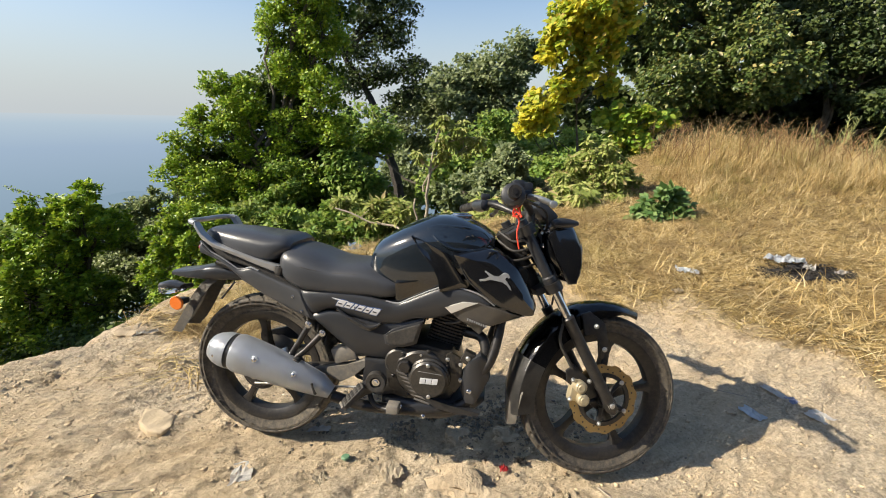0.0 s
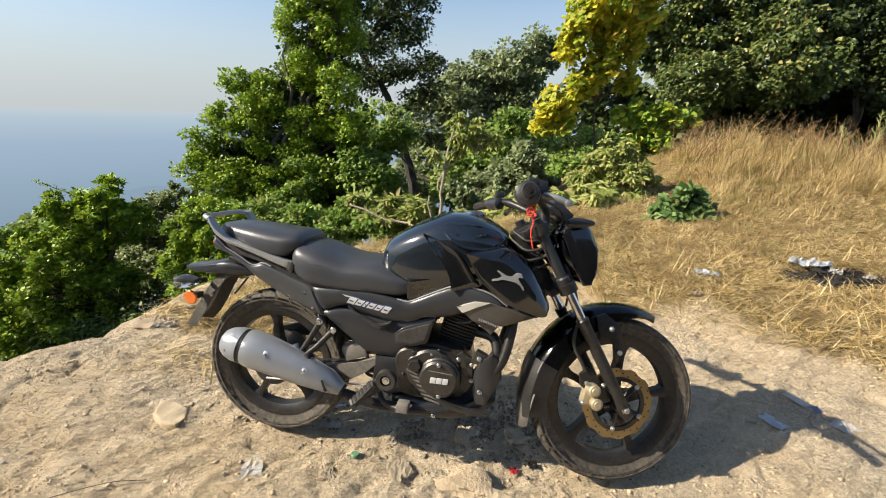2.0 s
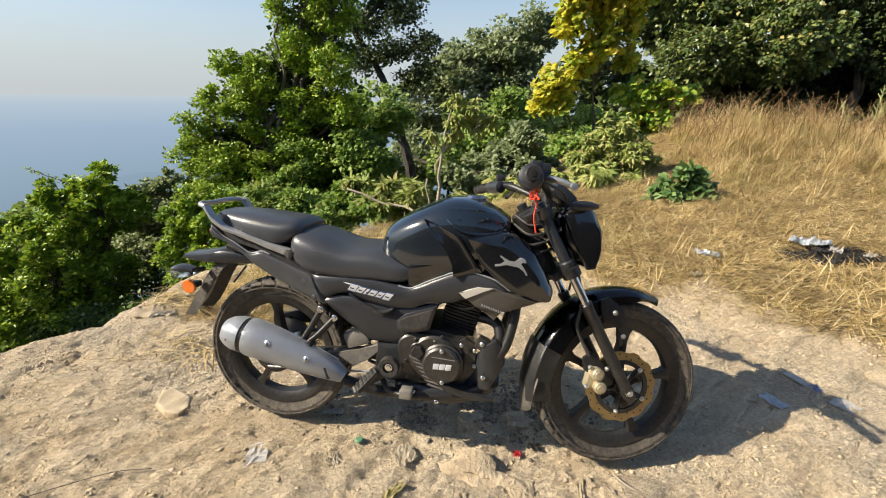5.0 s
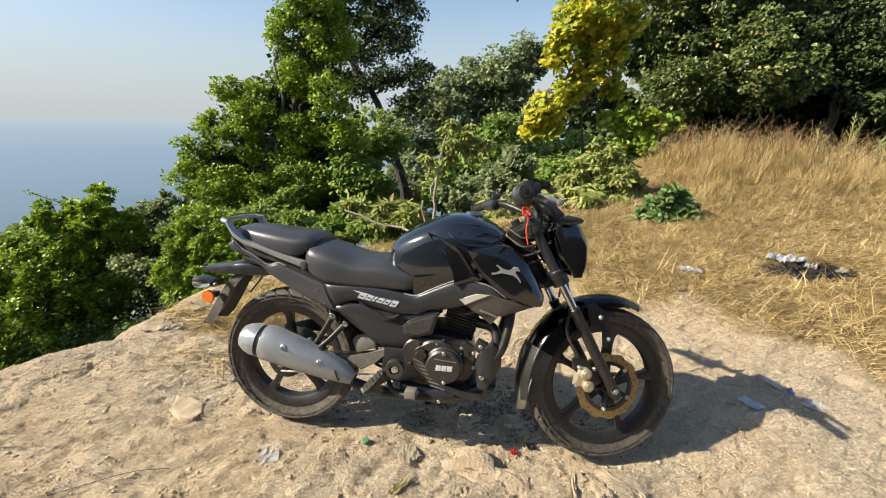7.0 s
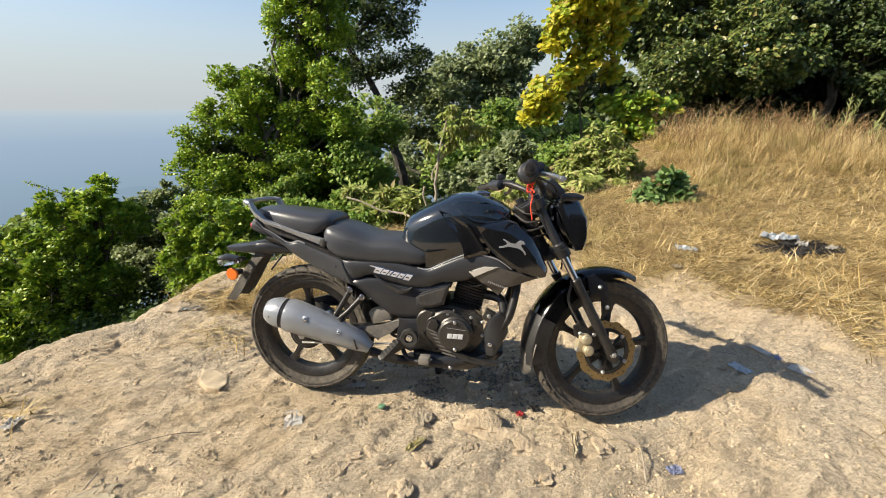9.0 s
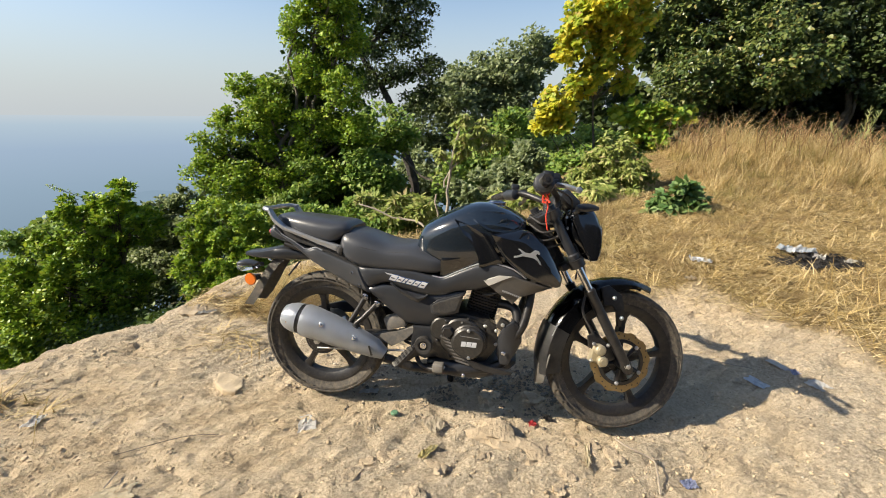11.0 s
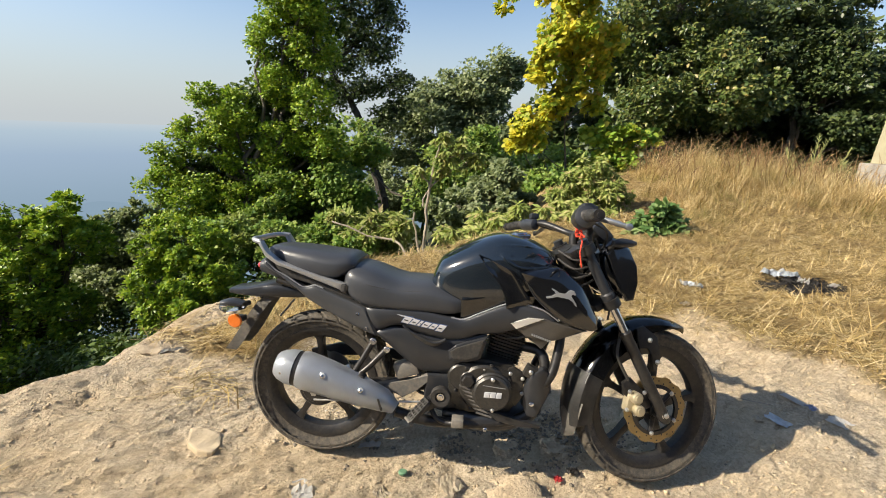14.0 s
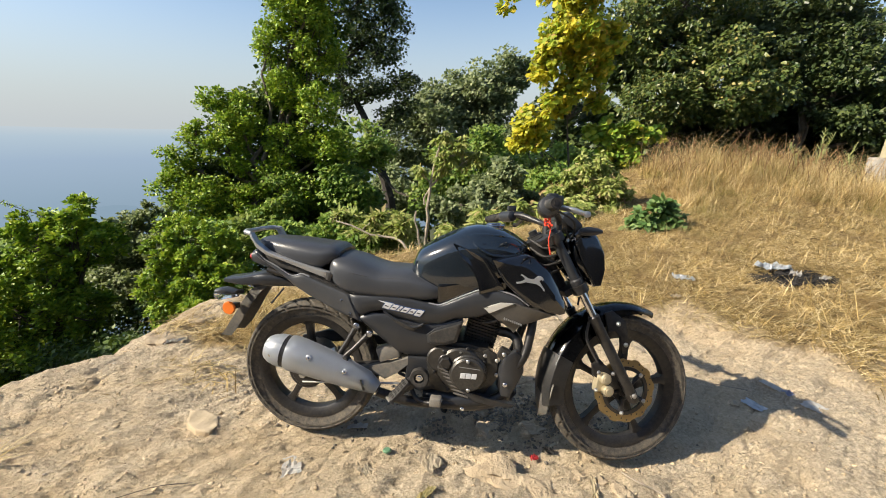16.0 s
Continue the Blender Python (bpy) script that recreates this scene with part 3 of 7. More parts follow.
    top = empty("motorcycle", BIKE, label="black 125 cc commuter motorcycle parked on its side stand", category="motorcycle")
    F = TURNED

    # -- rear wheel, drum brake, swing arm
    rw = wheel(top, "rear_wheel", REAR, 0.287, 0.05, 0.222, Matrix(), 95, 1)
    bm = bmesh.new()
    drum(bm, 0.075, -0.075, -0.04, REAR, 32)
    drum(bm, 0.06, -0.082, -0.07, REAR, 32)
    part("brake_drum", bm, BLACK_METAL, rw)
    bm = bmesh.new()
    lathe(bm, [(0.088, 0.062), (0.095, 0.062), (0.095, 0.067), (0.088, 0.067)], 44, REAR, lambda r, y, a, j: r - (0.005 if r > 0.09 and int(a * 44 / math.pi) % 2 else 0))
    drum(bm, 0.09, 0.063, 0.066, REAR, 36, 0.0005)
    part("sprocket", bm, ALLOY, rw)
    for s in (-1, 1):
        bm = bmesh.new()
        tube(bm, [(-0.17, s * 0.075, 0.345), (-0.42, s * 0.088, 0.33), (-0.69, s * 0.088, 0.302)], [0.026, 0.022, 0.02], 10)
        arm = part("swing_arm", bm, BLACK_METAL, top)
        bm = bmesh.new()
        drum(bm, 0.014, -0.012, 0.012, (REAR[0], s * 0.108, REAR[2]), 6, 0.002)
        part("axle_nut", bm, ALLOY, arm)
    plate("chain_guard", [(-0.72, 0.38), (-0.6, 0.415), (-0.3, 0.40), (-0.22, 0.37), (-0.22, 0.35), (-0.5, 0.375), (-0.72, 0.35)], 0.075, 0.095, PLASTIC, top)
    # shock absorber behind the side panel
    shock = rod("shock_absorber", [(-0.26, 0.0, 0.36), (-0.34, 0.0, 0.60)], 0.018, BLACK_METAL, top, n=12)
    bm = bmesh.new()
    coil = [(-0.265 - 0.07 * k / 80, 0, 0.385 + 0.2 * k / 80) for k in range(81)]
    tube(bm, [(p[0] + 0.032 * math.cos(k * 0.6), 0.032 * math.sin(k * 0.6), p[2]) for k, p in enumerate(coil)], 0.0055, 6)
    part("spring", bm, BLACK_METAL, shock)

    # -- front wheel and brake disc
    fw = wheel(top, "front_wheel", FRONT, 0.291, 0.04, 0.23, F, 80, 2)
    bm = bmesh.new()
    n = 120
    ring = []
    for k in range(n):
        a = 2 * math.pi * k / n
        ro = 0.122 + 0.0028 * math.copysign(min(1, abs(2.2 * math.sin(a * 12))), math.sin(a * 12))
        ring.append([(ro, -0.0585), (ro, -0.0545), (0.09, -0.0545), (0.09, -0.0585)])
    vs = [[bm.verts.new((FRONT[0] + r * math.cos(2 * math.pi * k / n), y, FRONT[2] + r * math.sin(2 * math.pi * k / n))) for r, y in q] for k, q in enumerate(ring)]
    for k in range(n):
        for j in range(4):
            bm.faces.new((vs[k][j], vs[(k + 1) % n][j], vs[(k + 1) % n][(j + 1) % 4], vs[k][(j + 1) % 4]))
    bm.transform(F)
    disc = part("brake_disc", bm, GOLD, fw, "bronze-coloured drilled brake disc")
    bm = bmesh.new()
    for k in range(30):
        a = 2 * math.pi * k / 30
        r = (0.099, 0.107, 0.115)[k % 3]
        drum(bm, 0.0032, -0.0592, -0.0586, (FRONT[0] + r * math.cos(a), 0, FRONT[2] + r * math.sin(a)), 8, 0.0002)
    bm.transform(F)
    part("drilling", bm, SOFT_RUBBER, disc, kind="stuff")
    bm = bmesh.new()
    lathe(bm, [(0.094, -0.062), (0.094, -0.05), (0.082, -0.05), (0.08, -0.063)], 60, FRONT)
    bm.transform(F)
    carrier = part("disc_carrier", bm, BLACK_METAL, disc)
    bm = bmesh.new()
    for k in range(5):
        a = radians(44 + 72 * k)
        tube(bm, [(FRONT[0] + 0.03 * math.cos(a), -0.056, FRONT[2] + 0.03 * math.sin(a)), (FRONT[0] + 0.088 * math.cos(a), -0.056, FRONT[2] + 0.088 * math.sin(a))], 0.009, 8)
    bm.transform(F)
    part("carrier_arm", bm, BLACK_METAL, disc)
    for k in range(5):
        a = radians(44 + 72 * k)
        bolt(disc, (FRONT[0] + 0.086 * math.cos(a), -0.062, FRONT[2] + 0.086 * math.sin(a)), 0.0085, ALLOY, -1, F)

    # -- fork
    def along(d, y, fwd=0.0):
        """A point d metres up the fork from the axle line."""
        p = Vector(FRONT) + _axis * d
        return (p.x + fwd * math.cos(radians(RAKE)), y, p.z + fwd * math.sin(radians(RAKE)))
    for s in (-1, 1):
        y = s * 0.098
        leg = rod("fork_leg", [along(-0.035, y), along(-0.02, y), along(0.1, y), along(0.31, y), along(0.335, y), along(0.34, y)], [0.014, 0.021, 0.02, 0.0195, 0.022, 0.018], BLACK_METAL, top, "black telescopic fork leg", 16, F)
        rod("stanchion", [along(0.33, y), along(0.46, y)], 0.0148, CHROME, leg, "bright chrome fork tube", 16, F)
        rod("upper_tube", [along(0.45, y), along(0.455, y), along(0.49, y), along(0.495, y), along(0.70, y)], [0.02, 0.0235, 0.0235, 0.018, 0.018], PLASTIC, leg, "black fork tube", 16, F)
        bm = bmesh.new()
        drum(bm, 0.024, -0.018, 0.018, (FRONT[0], s * 0.085, FRONT[2]), 20)
        bm.transform(F)
        part("axle_clamp", bm, BLACK_METAL, leg)
        bm = bmesh.new()
        drum(bm, 0.0145, -0.008, 0.008, (FRONT[0], s * 0.108, FRONT[2]), 6, 0.002)
        drum(bm, 0.009, -0.016, 0.016, (FRONT[0], s * 0.108, FRONT[2]), 14, 0.002)
        bm.transform(F)
        part("axle_nut", bm, ALLOY, leg)
        # fender bracket with two bolts
        plate("bracket", [(0.515, 0.595), (0.545, 0.605), (0.6, 0.565), (0.615, 0.505), (0.6, 0.44), (0.585, 0.44), (0.585, 0.5), (0.565, 0.53), (0.53, 0.52)], s * 0.078 - 0.006, s * 0.078 + 0.006, BLACK_METAL, leg, m=F)
        bolt(leg, (0.497, s * 0.088, 0.525), 0.011, ALLOY, s, F)
        bolt(leg, (0.566, s * 0.088, 0.555), 0.009, ALLOY, s, F)
        bolt(leg, (0.6, s * 0.086, 0.475), 0.009, ALLOY, s, F)
    for d, nm in ((0.455, "lower_clamp"), (0.665, "upper_clamp")):
        bm = bmesh.new()
        for s in (-1, 1):
            tube(bm, [along(d - 0.016, s * 0.098), along(d + 0.016, s * 0.098)], 0.031, 16)
        a, b = Vector(along(d, -0.08)), Vector(along(d, 0.08))
        block(bm, (0.07, 0.17, 0.026), along(d, 0, -0.02), 0.006, Matrix.Rotation(radians(-RAKE), 4, 'Y'))
        bm.transform(F)
        part(nm, bm, BLACK_METAL, top)
    rod("steering_head", [along(0.44, 0, -0.04), along(0.68, 0, -0.04)], 0.034, BLACK_METAL, top, n=16, m=F)
    # brake caliper
    bm = bmesh.new()
    block(bm, (0.04, 0.034, 0.075), (0.505, -0.078, 0.335), 0.008, Matrix.Rotation(radians(12), 4, 'Y'))
    bm.transform(F)
    cal = part("brake_caliper", bm, CALIPER, top, "dusty pale gold two-piston brake caliper")
    for x, z in ((0.512, 0.352), (0.522, 0.308)):
        bm = bmesh.new()
        drum(bm, 0.021, -0.116, -0.08, (x, 0, z), 22, 0.004)
        drum(bm, 0.013, -0.119, -0.11, (x, 0, z), 16, 0.002)
        bm.transform(F)
        part("piston_cap", bm, CALIPER, cal)
    plate("caliper_bracket", [(0.47, 0.40), (0.5, 0.42), (0.53, 0.39), (0.58, 0.35), (0.585, 0.31), (0.555, 0.3), (0.5, 0.34), (0.475, 0.36)], -0.085, -0.07, BLACK_METAL, cal, m=F)
    for p in ((0.487, -0.098, 0.375), (0.478, -0.098, 0.31), (0.545, -0.098, 0.37)):
        bolt(cal, p, 0.008, ALLOY, -1, F)
    rod("brake_hose", [(0.49, -0.085, 0.41), (0.44, -0.09, 0.5), (0.45, -0.085, 0.58), (0.43, -0.09, 0.68), (0.39, -0.075, 0.78), (0.36, -0.06, 0.86)], 0.0055, SOFT_RUBBER, top, n=8, m=F, smooth=6)
    rod("cable", [(0.42, -0.05, 0.62), (0.43, -0.06, 0.75), (0.39, -0.05, 0.85), (0.33, -0.1, 0.91)], 0.004, SOFT_RUBBER, top, n=8, m=F, smooth=6)

    # -- front fender: a curved hood over the wheel with a dusty flap
    def hood(k0, k1, lift):
        bm = bmesh.new()
        rows = []
        for k in range(k0, k1 + 1):
            a = radians(66 + 124 * k / 30)
            r = 0.322 + 0.006 * math.sin(k * 0.2) + lift
            hw = (0.07 if k > 4 else 0.034 + 0.009 * k) + lift
            drop = 0.02 + 0.05 * min(1, max(0, (k - 3) / 10))
            if k > 23:
                hw -= 0.002 * (k - 23)
            rows.append([bm.verts.new((FRONT[0] + (r + h) * math.cos(a), hw * off, FRONT[2] + (r + h) * math.sin(a)))
                         for off, h in ((-1, -drop), (-1.0, -0.012), (-0.75, 0.004), (0, 0.012), (0.75, 0.004), (1.0, -0.012), (1, -drop))])
        for a, b in zip(rows, rows[1:]):
            for j in range(6):
                bm.faces.new((a[j], a[j + 1], b[j + 1], b[j]))
        bmesh.ops.solidify(bm, geom=bm.faces[:], thickness=0.003)
        bm.transform(F)
        return bm
    fender = part("front_fender", hood(0, 23, 0.0), PAINT, top, "gloss black front fender")
    part("fender_tail", hood(21, 30, 0.003), FENDER_GREY, fender, "dull dark grey rear half of the fender")
    for s in (-1, 1):
        rod("fender_crease", [(FRONT[0] + 0.312 * math.cos(radians(g)), s * w, FRONT[2] + 0.312 * math.sin(radians(g))) for g, w in ((160, 0.0755), (157, 0.0765), (152, 0.0755))], 0.0016, RAIL, fender, n=6, m=F)
    bm = bmesh.new()
    rows = []
    for k in range(9):
        t = k / 8
        a = radians(174 + 24 * t)
        r = 0.328 + 0.02 * t
        hw = 0.072 - 0.045 * t * t
        rows.append([bm.verts.new((FRONT[0] + (r - 0.03 * o * o) * math.cos(a), hw * o, FRONT[2] + (r - 0.03 * o * o) * math.sin(a))) for o in (-1, -0.5, 0, 0.5, 1)])
    for a, b in zip(rows, rows[1:]):
        for j in range(4):
            bm.faces.new((a[j], a[j + 1], b[j + 1], b[j]))
    bmesh.ops.solidify(bm, geom=bm.faces[:], thickness=0.004)
    bm.transform(F)
    part("mud_flap", bm, FLAP, fender, "dust-greyed plastic mud flap")

    # -- headlamp cowl, lamp and instrument
    bm = bmesh.new()
    body(bm, [(0.36, 0.78, 0.85, 0.06, 0.5), (0.385, 0.745, 0.905, 0.09, 0.6), (0.425, 0.71, 0.922, 0.102, 0.62), (0.468, 0.695, 0.905, 0.1, 0.62), (0.5, 0.69, 0.86, 0.085, 0.6)], 5, 28, 3.2, 3.2)
    bm.transform(F)
    cowl = part("headlamp_cowl", bm, PAINT, top, "gloss black headlamp cowl")
    bm = bmesh.new()
    body(bm, [(0.487, 0.697, 0.862, 0.082, 0.6), (0.508, 0.7, 0.85, 0.077, 0.6), (0.517, 0.716, 0.825, 0.058, 0.6)], 4, 28, 3.2, 3.2)
    bm.transform(F)
    part("headlamp_lens", bm, LAMP_GLASS, cowl, "clear headlamp lens")
    plate("cowl_wing", [(0.37, 0.855), (0.4, 0.89), (0.452, 0.875), (0.484, 0.82), (0.49, 0.76), (0.476, 0.7), (0.45, 0.697), (0.43, 0.74), (0.4, 0.79)], -0.116, -0.096, PAINT, cowl, m=F)
    plate("cowl_wing", [(0.37, 0.855), (0.4, 0.89), (0.452, 0.875), (0.484, 0.82), (0.49, 0.76), (0.476, 0.7), (0.45, 0.697), (0.43, 0.74), (0.4, 0.79)], 0.096, 0.116, PAINT, cowl, m=F)
    bm = bmesh.new()
    block(bm, (0.045, 0.14, 0.085), (0.38, 0, 0.935), 0.014, Matrix.Rotation(radians(-48), 4, 'Y'))
    bm.transform(F)
    dash = part("instrument_panel", bm, PLASTIC, top, "black instrument housing")
    for s in (-1, 1):
        bm = bmesh.new()
        body(bm, [(0.4, 0.888, 0.906, 0.01, 0.5), (0.425, 0.882, 0.914, 0.016, 0.5), (0.46, 0.885, 0.912, 0.014, 0.5), (0.485, 0.892, 0.905, 0.007, 0.5)], 4, 14)
        bm.transform(F @ Matrix.Translation((-0.03, s * 0.145, 0.0)))
        ind = part("front_indicator", bm, PLASTIC, top, "black front indicator lamp")
        rod("stalk", [(0.39, s * 0.09, 0.88), (0.39, s * 0.14, 0.896)], 0.009, SOFT_RUBBER, ind, m=F)

    # -- handlebar, grips, levers
    hb = rod("handlebar", [(0.178, -0.37, 0.965), (0.205, -0.27, 0.972), (0.255, -0.17, 0.972), (0.32, -0.08, 0.935), (0.328, 0, 0.93), (0.32, 0.08, 0.935), (0.255, 0.17, 0.972), (0.205, 0.27, 0.972), (0.178, 0.37, 0.965)], 0.0115, BLACK_METAL, top, "black tubular handlebar", 12, F, 5)
    for s in (-1, 1):
        bm = bmesh.new()
        body_pts = [(0.172, s * 0.385, 0.965), (0.176, s * 0.375, 0.965), (0.205, s * 0.27, 0.972), (0.206, s * 0.262, 0.972)]
        tube(bm, body_pts, [0.012, 0.0175, 0.0175, 0.022], 16)
        bm.transform(F)
        grip = part("grip", bm, SOFT_RUBBER, hb, "black rubber grip")
        bm = bmesh.new()
        for k in range(9):
            t = k / 9
            p = Vector((0.178, s * 0.368, 0.9655)).lerp(Vector((0.203, s * 0.275, 0.9715)), t)
            tube(bm, [p - Vector((0, 0.002, 0)), p + Vector((0, 0.002, 0))], 0.0188, 14)
        bm.transform(F)
        part("grip_rib", bm, SOFT_RUBBER, grip)
        bm = bmesh.new()
        tube(bm, [(0.174, s * 0.378, 0.965), (0.17, s * 0.396, 0.964)], [0.0165, 0.0165], 16)
        tube(bm, [(0.17, s * 0.396, 0.964), (0.17, s * 0.399, 0.964)], [0.008, 0.008], 12)
        bm.transform(F)
        part("bar_end", bm, BLACK_METAL, grip)
        g = 1.0 if s < 0 else 0.68
        bm = bmesh.new()
        tube(bm, [(0.203, s * 0.268, 0.971), (0.205, s * 0.262, 0.97), (0.215, s * 0.225, 0.968), (0.226, s * 0.192, 0.968), (0.228, s * 0.186, 0.968)], [0.022 * g, 0.034 * g, 0.037 * g, 0.033 * g, 0.02 * g], 18)
        block(bm, (0.034, 0.03, 0.024), (0.23, s * 0.22, 1.004), 0.006)
        bm.transform(F)
        part("switchgear", bm, PLASTIC, hb, "black switch housing")
        rod("lever_perch", [(0.235, s * 0.2, 0.975), (0.275, s * 0.205, 0.978)], 0.014, BLACK_METAL, hb, m=F)
        rod("lever", [(0.262, s * 0.2, 0.974), (0.287, s * 0.25, 0.962), (0.294, s * 0.31, 0.947), (0.291, s * 0.345, 0.94), (0.29, s * 0.355, 0.939)], [0.009] * 12 + [0.0075] * 6 + [0.0105] * 6 + [0.008], ALLOY if s < 0 else BLACK_METAL, hb, "bright alloy brake lever" if s < 0 else "black clutch lever", 10, F, 6)
        for q in (0.05,):
            rod("riser", [(0.325, s * q, 0.88), (0.327, s * q, 0.93)], 0.018, BLACK_METAL, hb, m=F)
    bm = bmesh.new()
    block(bm, (0.055, 0.04, 0.035), (0.262, -0.165, 1.0), 0.008)
    bm.transform(F)
    part("brake_reservoir", bm, PLASTIC, hb)
    rod("cable", [(0.25, -0.2, 0.965), (0.35, -0.14, 0.93), (0.38, -0.05, 0.86), (0.33, -0.04, 0.78)], 0.0045, SOFT_RUBBER, top, m=F, smooth=6, n=8)
    rod("cable", [(0.25, 0.2, 0.965), (0.36, 0.12, 0.92), (0.37, 0.02, 0.84), (0.31, 0.03, 0.74)], 0.0045, SOFT_RUBBER, top, m=F, smooth=6, n=8)
    rod("cable", [(0.3, -0.1, 0.86), (0.36, -0.09, 0.83), (0.33, -0.07, 0.79), (0.26, -0.06, 0.82)], 0.005, SOFT_RUBBER, top, smooth=6, n=8)
    for k in range(4):
        rod("cable", [(0.235, -0.05, 0.87 - 0.03 * k), (0.285, -0.085, 0.845 - 0.032 * k), (0.335, -0.075, 0.85 - 0.03 * k), (0.37, -0.03, 0.84 - 0.025 * k)], 0.0045, SOFT_RUBBER, top, smooth=5, n=8)
    for k in range(3):
        bm = bmesh.new()
        block(bm, (0.085, 0.06, 0.018), (0.295, 0, 0.86 - 0.036 * k), 0.005, Matrix.Rotation(radians(-20), 4, 'Y'))
        part("head_shield", bm, SOFT_RUBBER, top)
    bm = bmesh.new()
    drum(bm, 0.034, -0.05, -0.02, (0.315, 0, 0.72), 20, 0.005)
    part("horn", bm, SOFT_RUBBER, top, "black horn under the steering head")
    knot = [(0.262 + 0.014 * math.sin(k * 1.9), -0.115 + 0.012 * math.cos(k * 2.3), 0.935 + 0.022 * math.sin(k * 1.1 + 0.6)) for k in range(16)]
    rod("red_thread", knot + [(0.268, -0.125, 0.9), (0.262, -0.125, 0.86), (0.272, -0.12, 0.81)], 0.0028, RED_THREAD, top, "red votive thread tied to the handlebar", 6, F, 4)

    # -- tank
    bm = bmesh.new()
    body(bm, [(-0.215, 0.66, 0.74, 0.06, 0.5), (-0.19, 0.645, 0.806, 0.095, 0.62), (-0.146, 0.64, 0.842, 0.12, 0.61), (-0.07, 0.635, 0.884, 0.142, 0.6), (0.0, 0.64, 0.912, 0.15, 0.58), (0.06, 0.65, 0.919, 0.151, 0.56), (0.126, 0.68, 0.908, 0.143, 0.54), (0.19, 0.72, 0.879, 0.115, 0.5), (0.225, 0.76, 0.855, 0.085, 0.5)], 5, 40, 2.5, 3.5)
    tank = part("fuel_tank", bm, PAINT_BLUE, top, "glossy blue-black steel fuel tank")
    bm = bmesh.new()
    drum(bm, 0.042, -0.008, 0.006, (0, 0, 0), 28)
    drum(bm, 0.03, 0, 0.011, (0, 0, 0), 28)
    bm.transform(Matrix.Translation((0.1, 0, 0.913)) @ Matrix.Rotation(radians(90), 4, 'X'))
    part("filler_cap", bm, CHROME, tank)

    def tank_y(x, z):
        """Half width of the tank at a height."""
        hw = np.interp(x, (-0.19, -0.07, 0.06, 0.126, 0.19, 0.225), (0.095, 0.142, 0.151, 0.143, 0.115, 0.085))
        zt, zm = np.interp(x, (-0.19, -0.07, 0.06, 0.126, 0.225), (0.806, 0.884, 0.919, 0.908, 0.855)), 0.79
        k = min(0.97, max(0.0, (z - zm) / (zt - zm)))
        return hw * (1 - k ** 2.5) ** 0.4

    UP = [(-0.443, 0.635), (-0.372, 0.641), (-0.295, 0.648), (-0.208, 0.637), (-0.133, 0.621), (-0.09, 0.617), (-0.038, 0.642), (0.043, 0.681), (0.093, 0.695), (0.124, 0.689), (0.185, 0.673), (0.236, 0.639)]
    LOW = [(-0.4, 0.548), (-0.345, 0.574), (-0.301, 0.58), (-0.273, 0.556), (-0.185, 0.539), (-0.131, 0.535), (-0.078, 0.543), (-0.036, 0.564), (0.047, 0.575), (0.077, 0.588), (0.1, 0.598), (0.2, 0.63)]

    def side_y(x, z):
        """Half width of the long side panel: it swells between its upper and lower edges, and towards the front."""
        zu, zl = (np.interp(x, [p[0] for p in q], [p[1] for p in q]) for q in (UP, LOW))
        k = min(1.0, max(0.0, (zu - z) / max(0.01, zu - zl)))
        return 0.124 + 0.016 * math.sin(math.pi * min(1.0, 0.15 + 0.8 * k)) + 0.022 * max(0.0, min(1.0, (x + 0.1) / 0.3))

    for s in (-1, 1):
        # dark scoop on the tank's shoulder with a proud rim
        scoop_up, scoop_low = [(0.006, 0.875), (0.036, 0.886), (0.115, 0.884), (0.178, 0.868), (0.207, 0.843)], [(0.006, 0.873), (0.048, 0.838), (0.099, 0.815), (0.177, 0.813), (0.207, 0.838)]
        cov = sheet("tank_cover", scoop_up, scoop_low, lambda x, z, u, v: tank_y(x, z) + 0.006 - 0.012 * math.sin(math.pi * v) * math.sin(math.pi * u), PAINT, tank, s, "gloss black scooped tank cover", 0.02, 0.004)
        ring = scoop_up + scoop_low[::-1]
        rod("scoop_rim", [(x, s * (tank_y(x, z) + 0.004), z) for x, z in ring + ring[:1]], 0.0055, PAINT_BLUE, cov, n=8, smooth=4)
        # fin in the scoop
        sheet("scoop_fin", [(0.05, 0.862), (0.1, 0.858), (0.185, 0.84)], [(0.06, 0.85), (0.11, 0.842), (0.185, 0.832)], lambda x, z, u, v: tank_y(x, z) + 0.003, PAINT, cov, s, thick=0.012, r=0.004)
        # arrow-shaped black facet that runs from the tank's shoulder down to the belt line
        sheet("tank_facet", [(-0.048, 0.853), (-0.003, 0.838), (0.071, 0.806), (0.113, 0.742), (0.145, 0.695)], [(-0.048, 0.851), (-0.012, 0.8), (0.03, 0.752), (0.048, 0.715), (0.055, 0.675)],
              lambda x, z, u, v: max(tank_y(x, z), 0.14) + 0.006 + 0.012 * u - 0.008 * math.sin(math.pi * v), PAINT, tank, s, "gloss black tank facet", 0.03, 0.004)
        # lower skirt of the tank over the belt line
        sheet("tank_skirt", [(-0.1, 0.69), (-0.03, 0.705), (0.05, 0.725), (0.15, 0.72)], [(-0.1, 0.618), (-0.03, 0.64), (0.05, 0.675), (0.15, 0.675)], lambda x, z, u, v: 0.139 + 0.01 * u - 0.014 * v, PAINT, tank, s, thick=0.03, r=0.003)
        # shroud with emblem
        def shroud_y(x, z, u, v):
            return 0.148 + 0.03 * min(1.0, v / 0.34) ** 0.7 - 0.008 * max(0.0, v - 0.34) - 0.02 * max(0.0, u - 0.7)
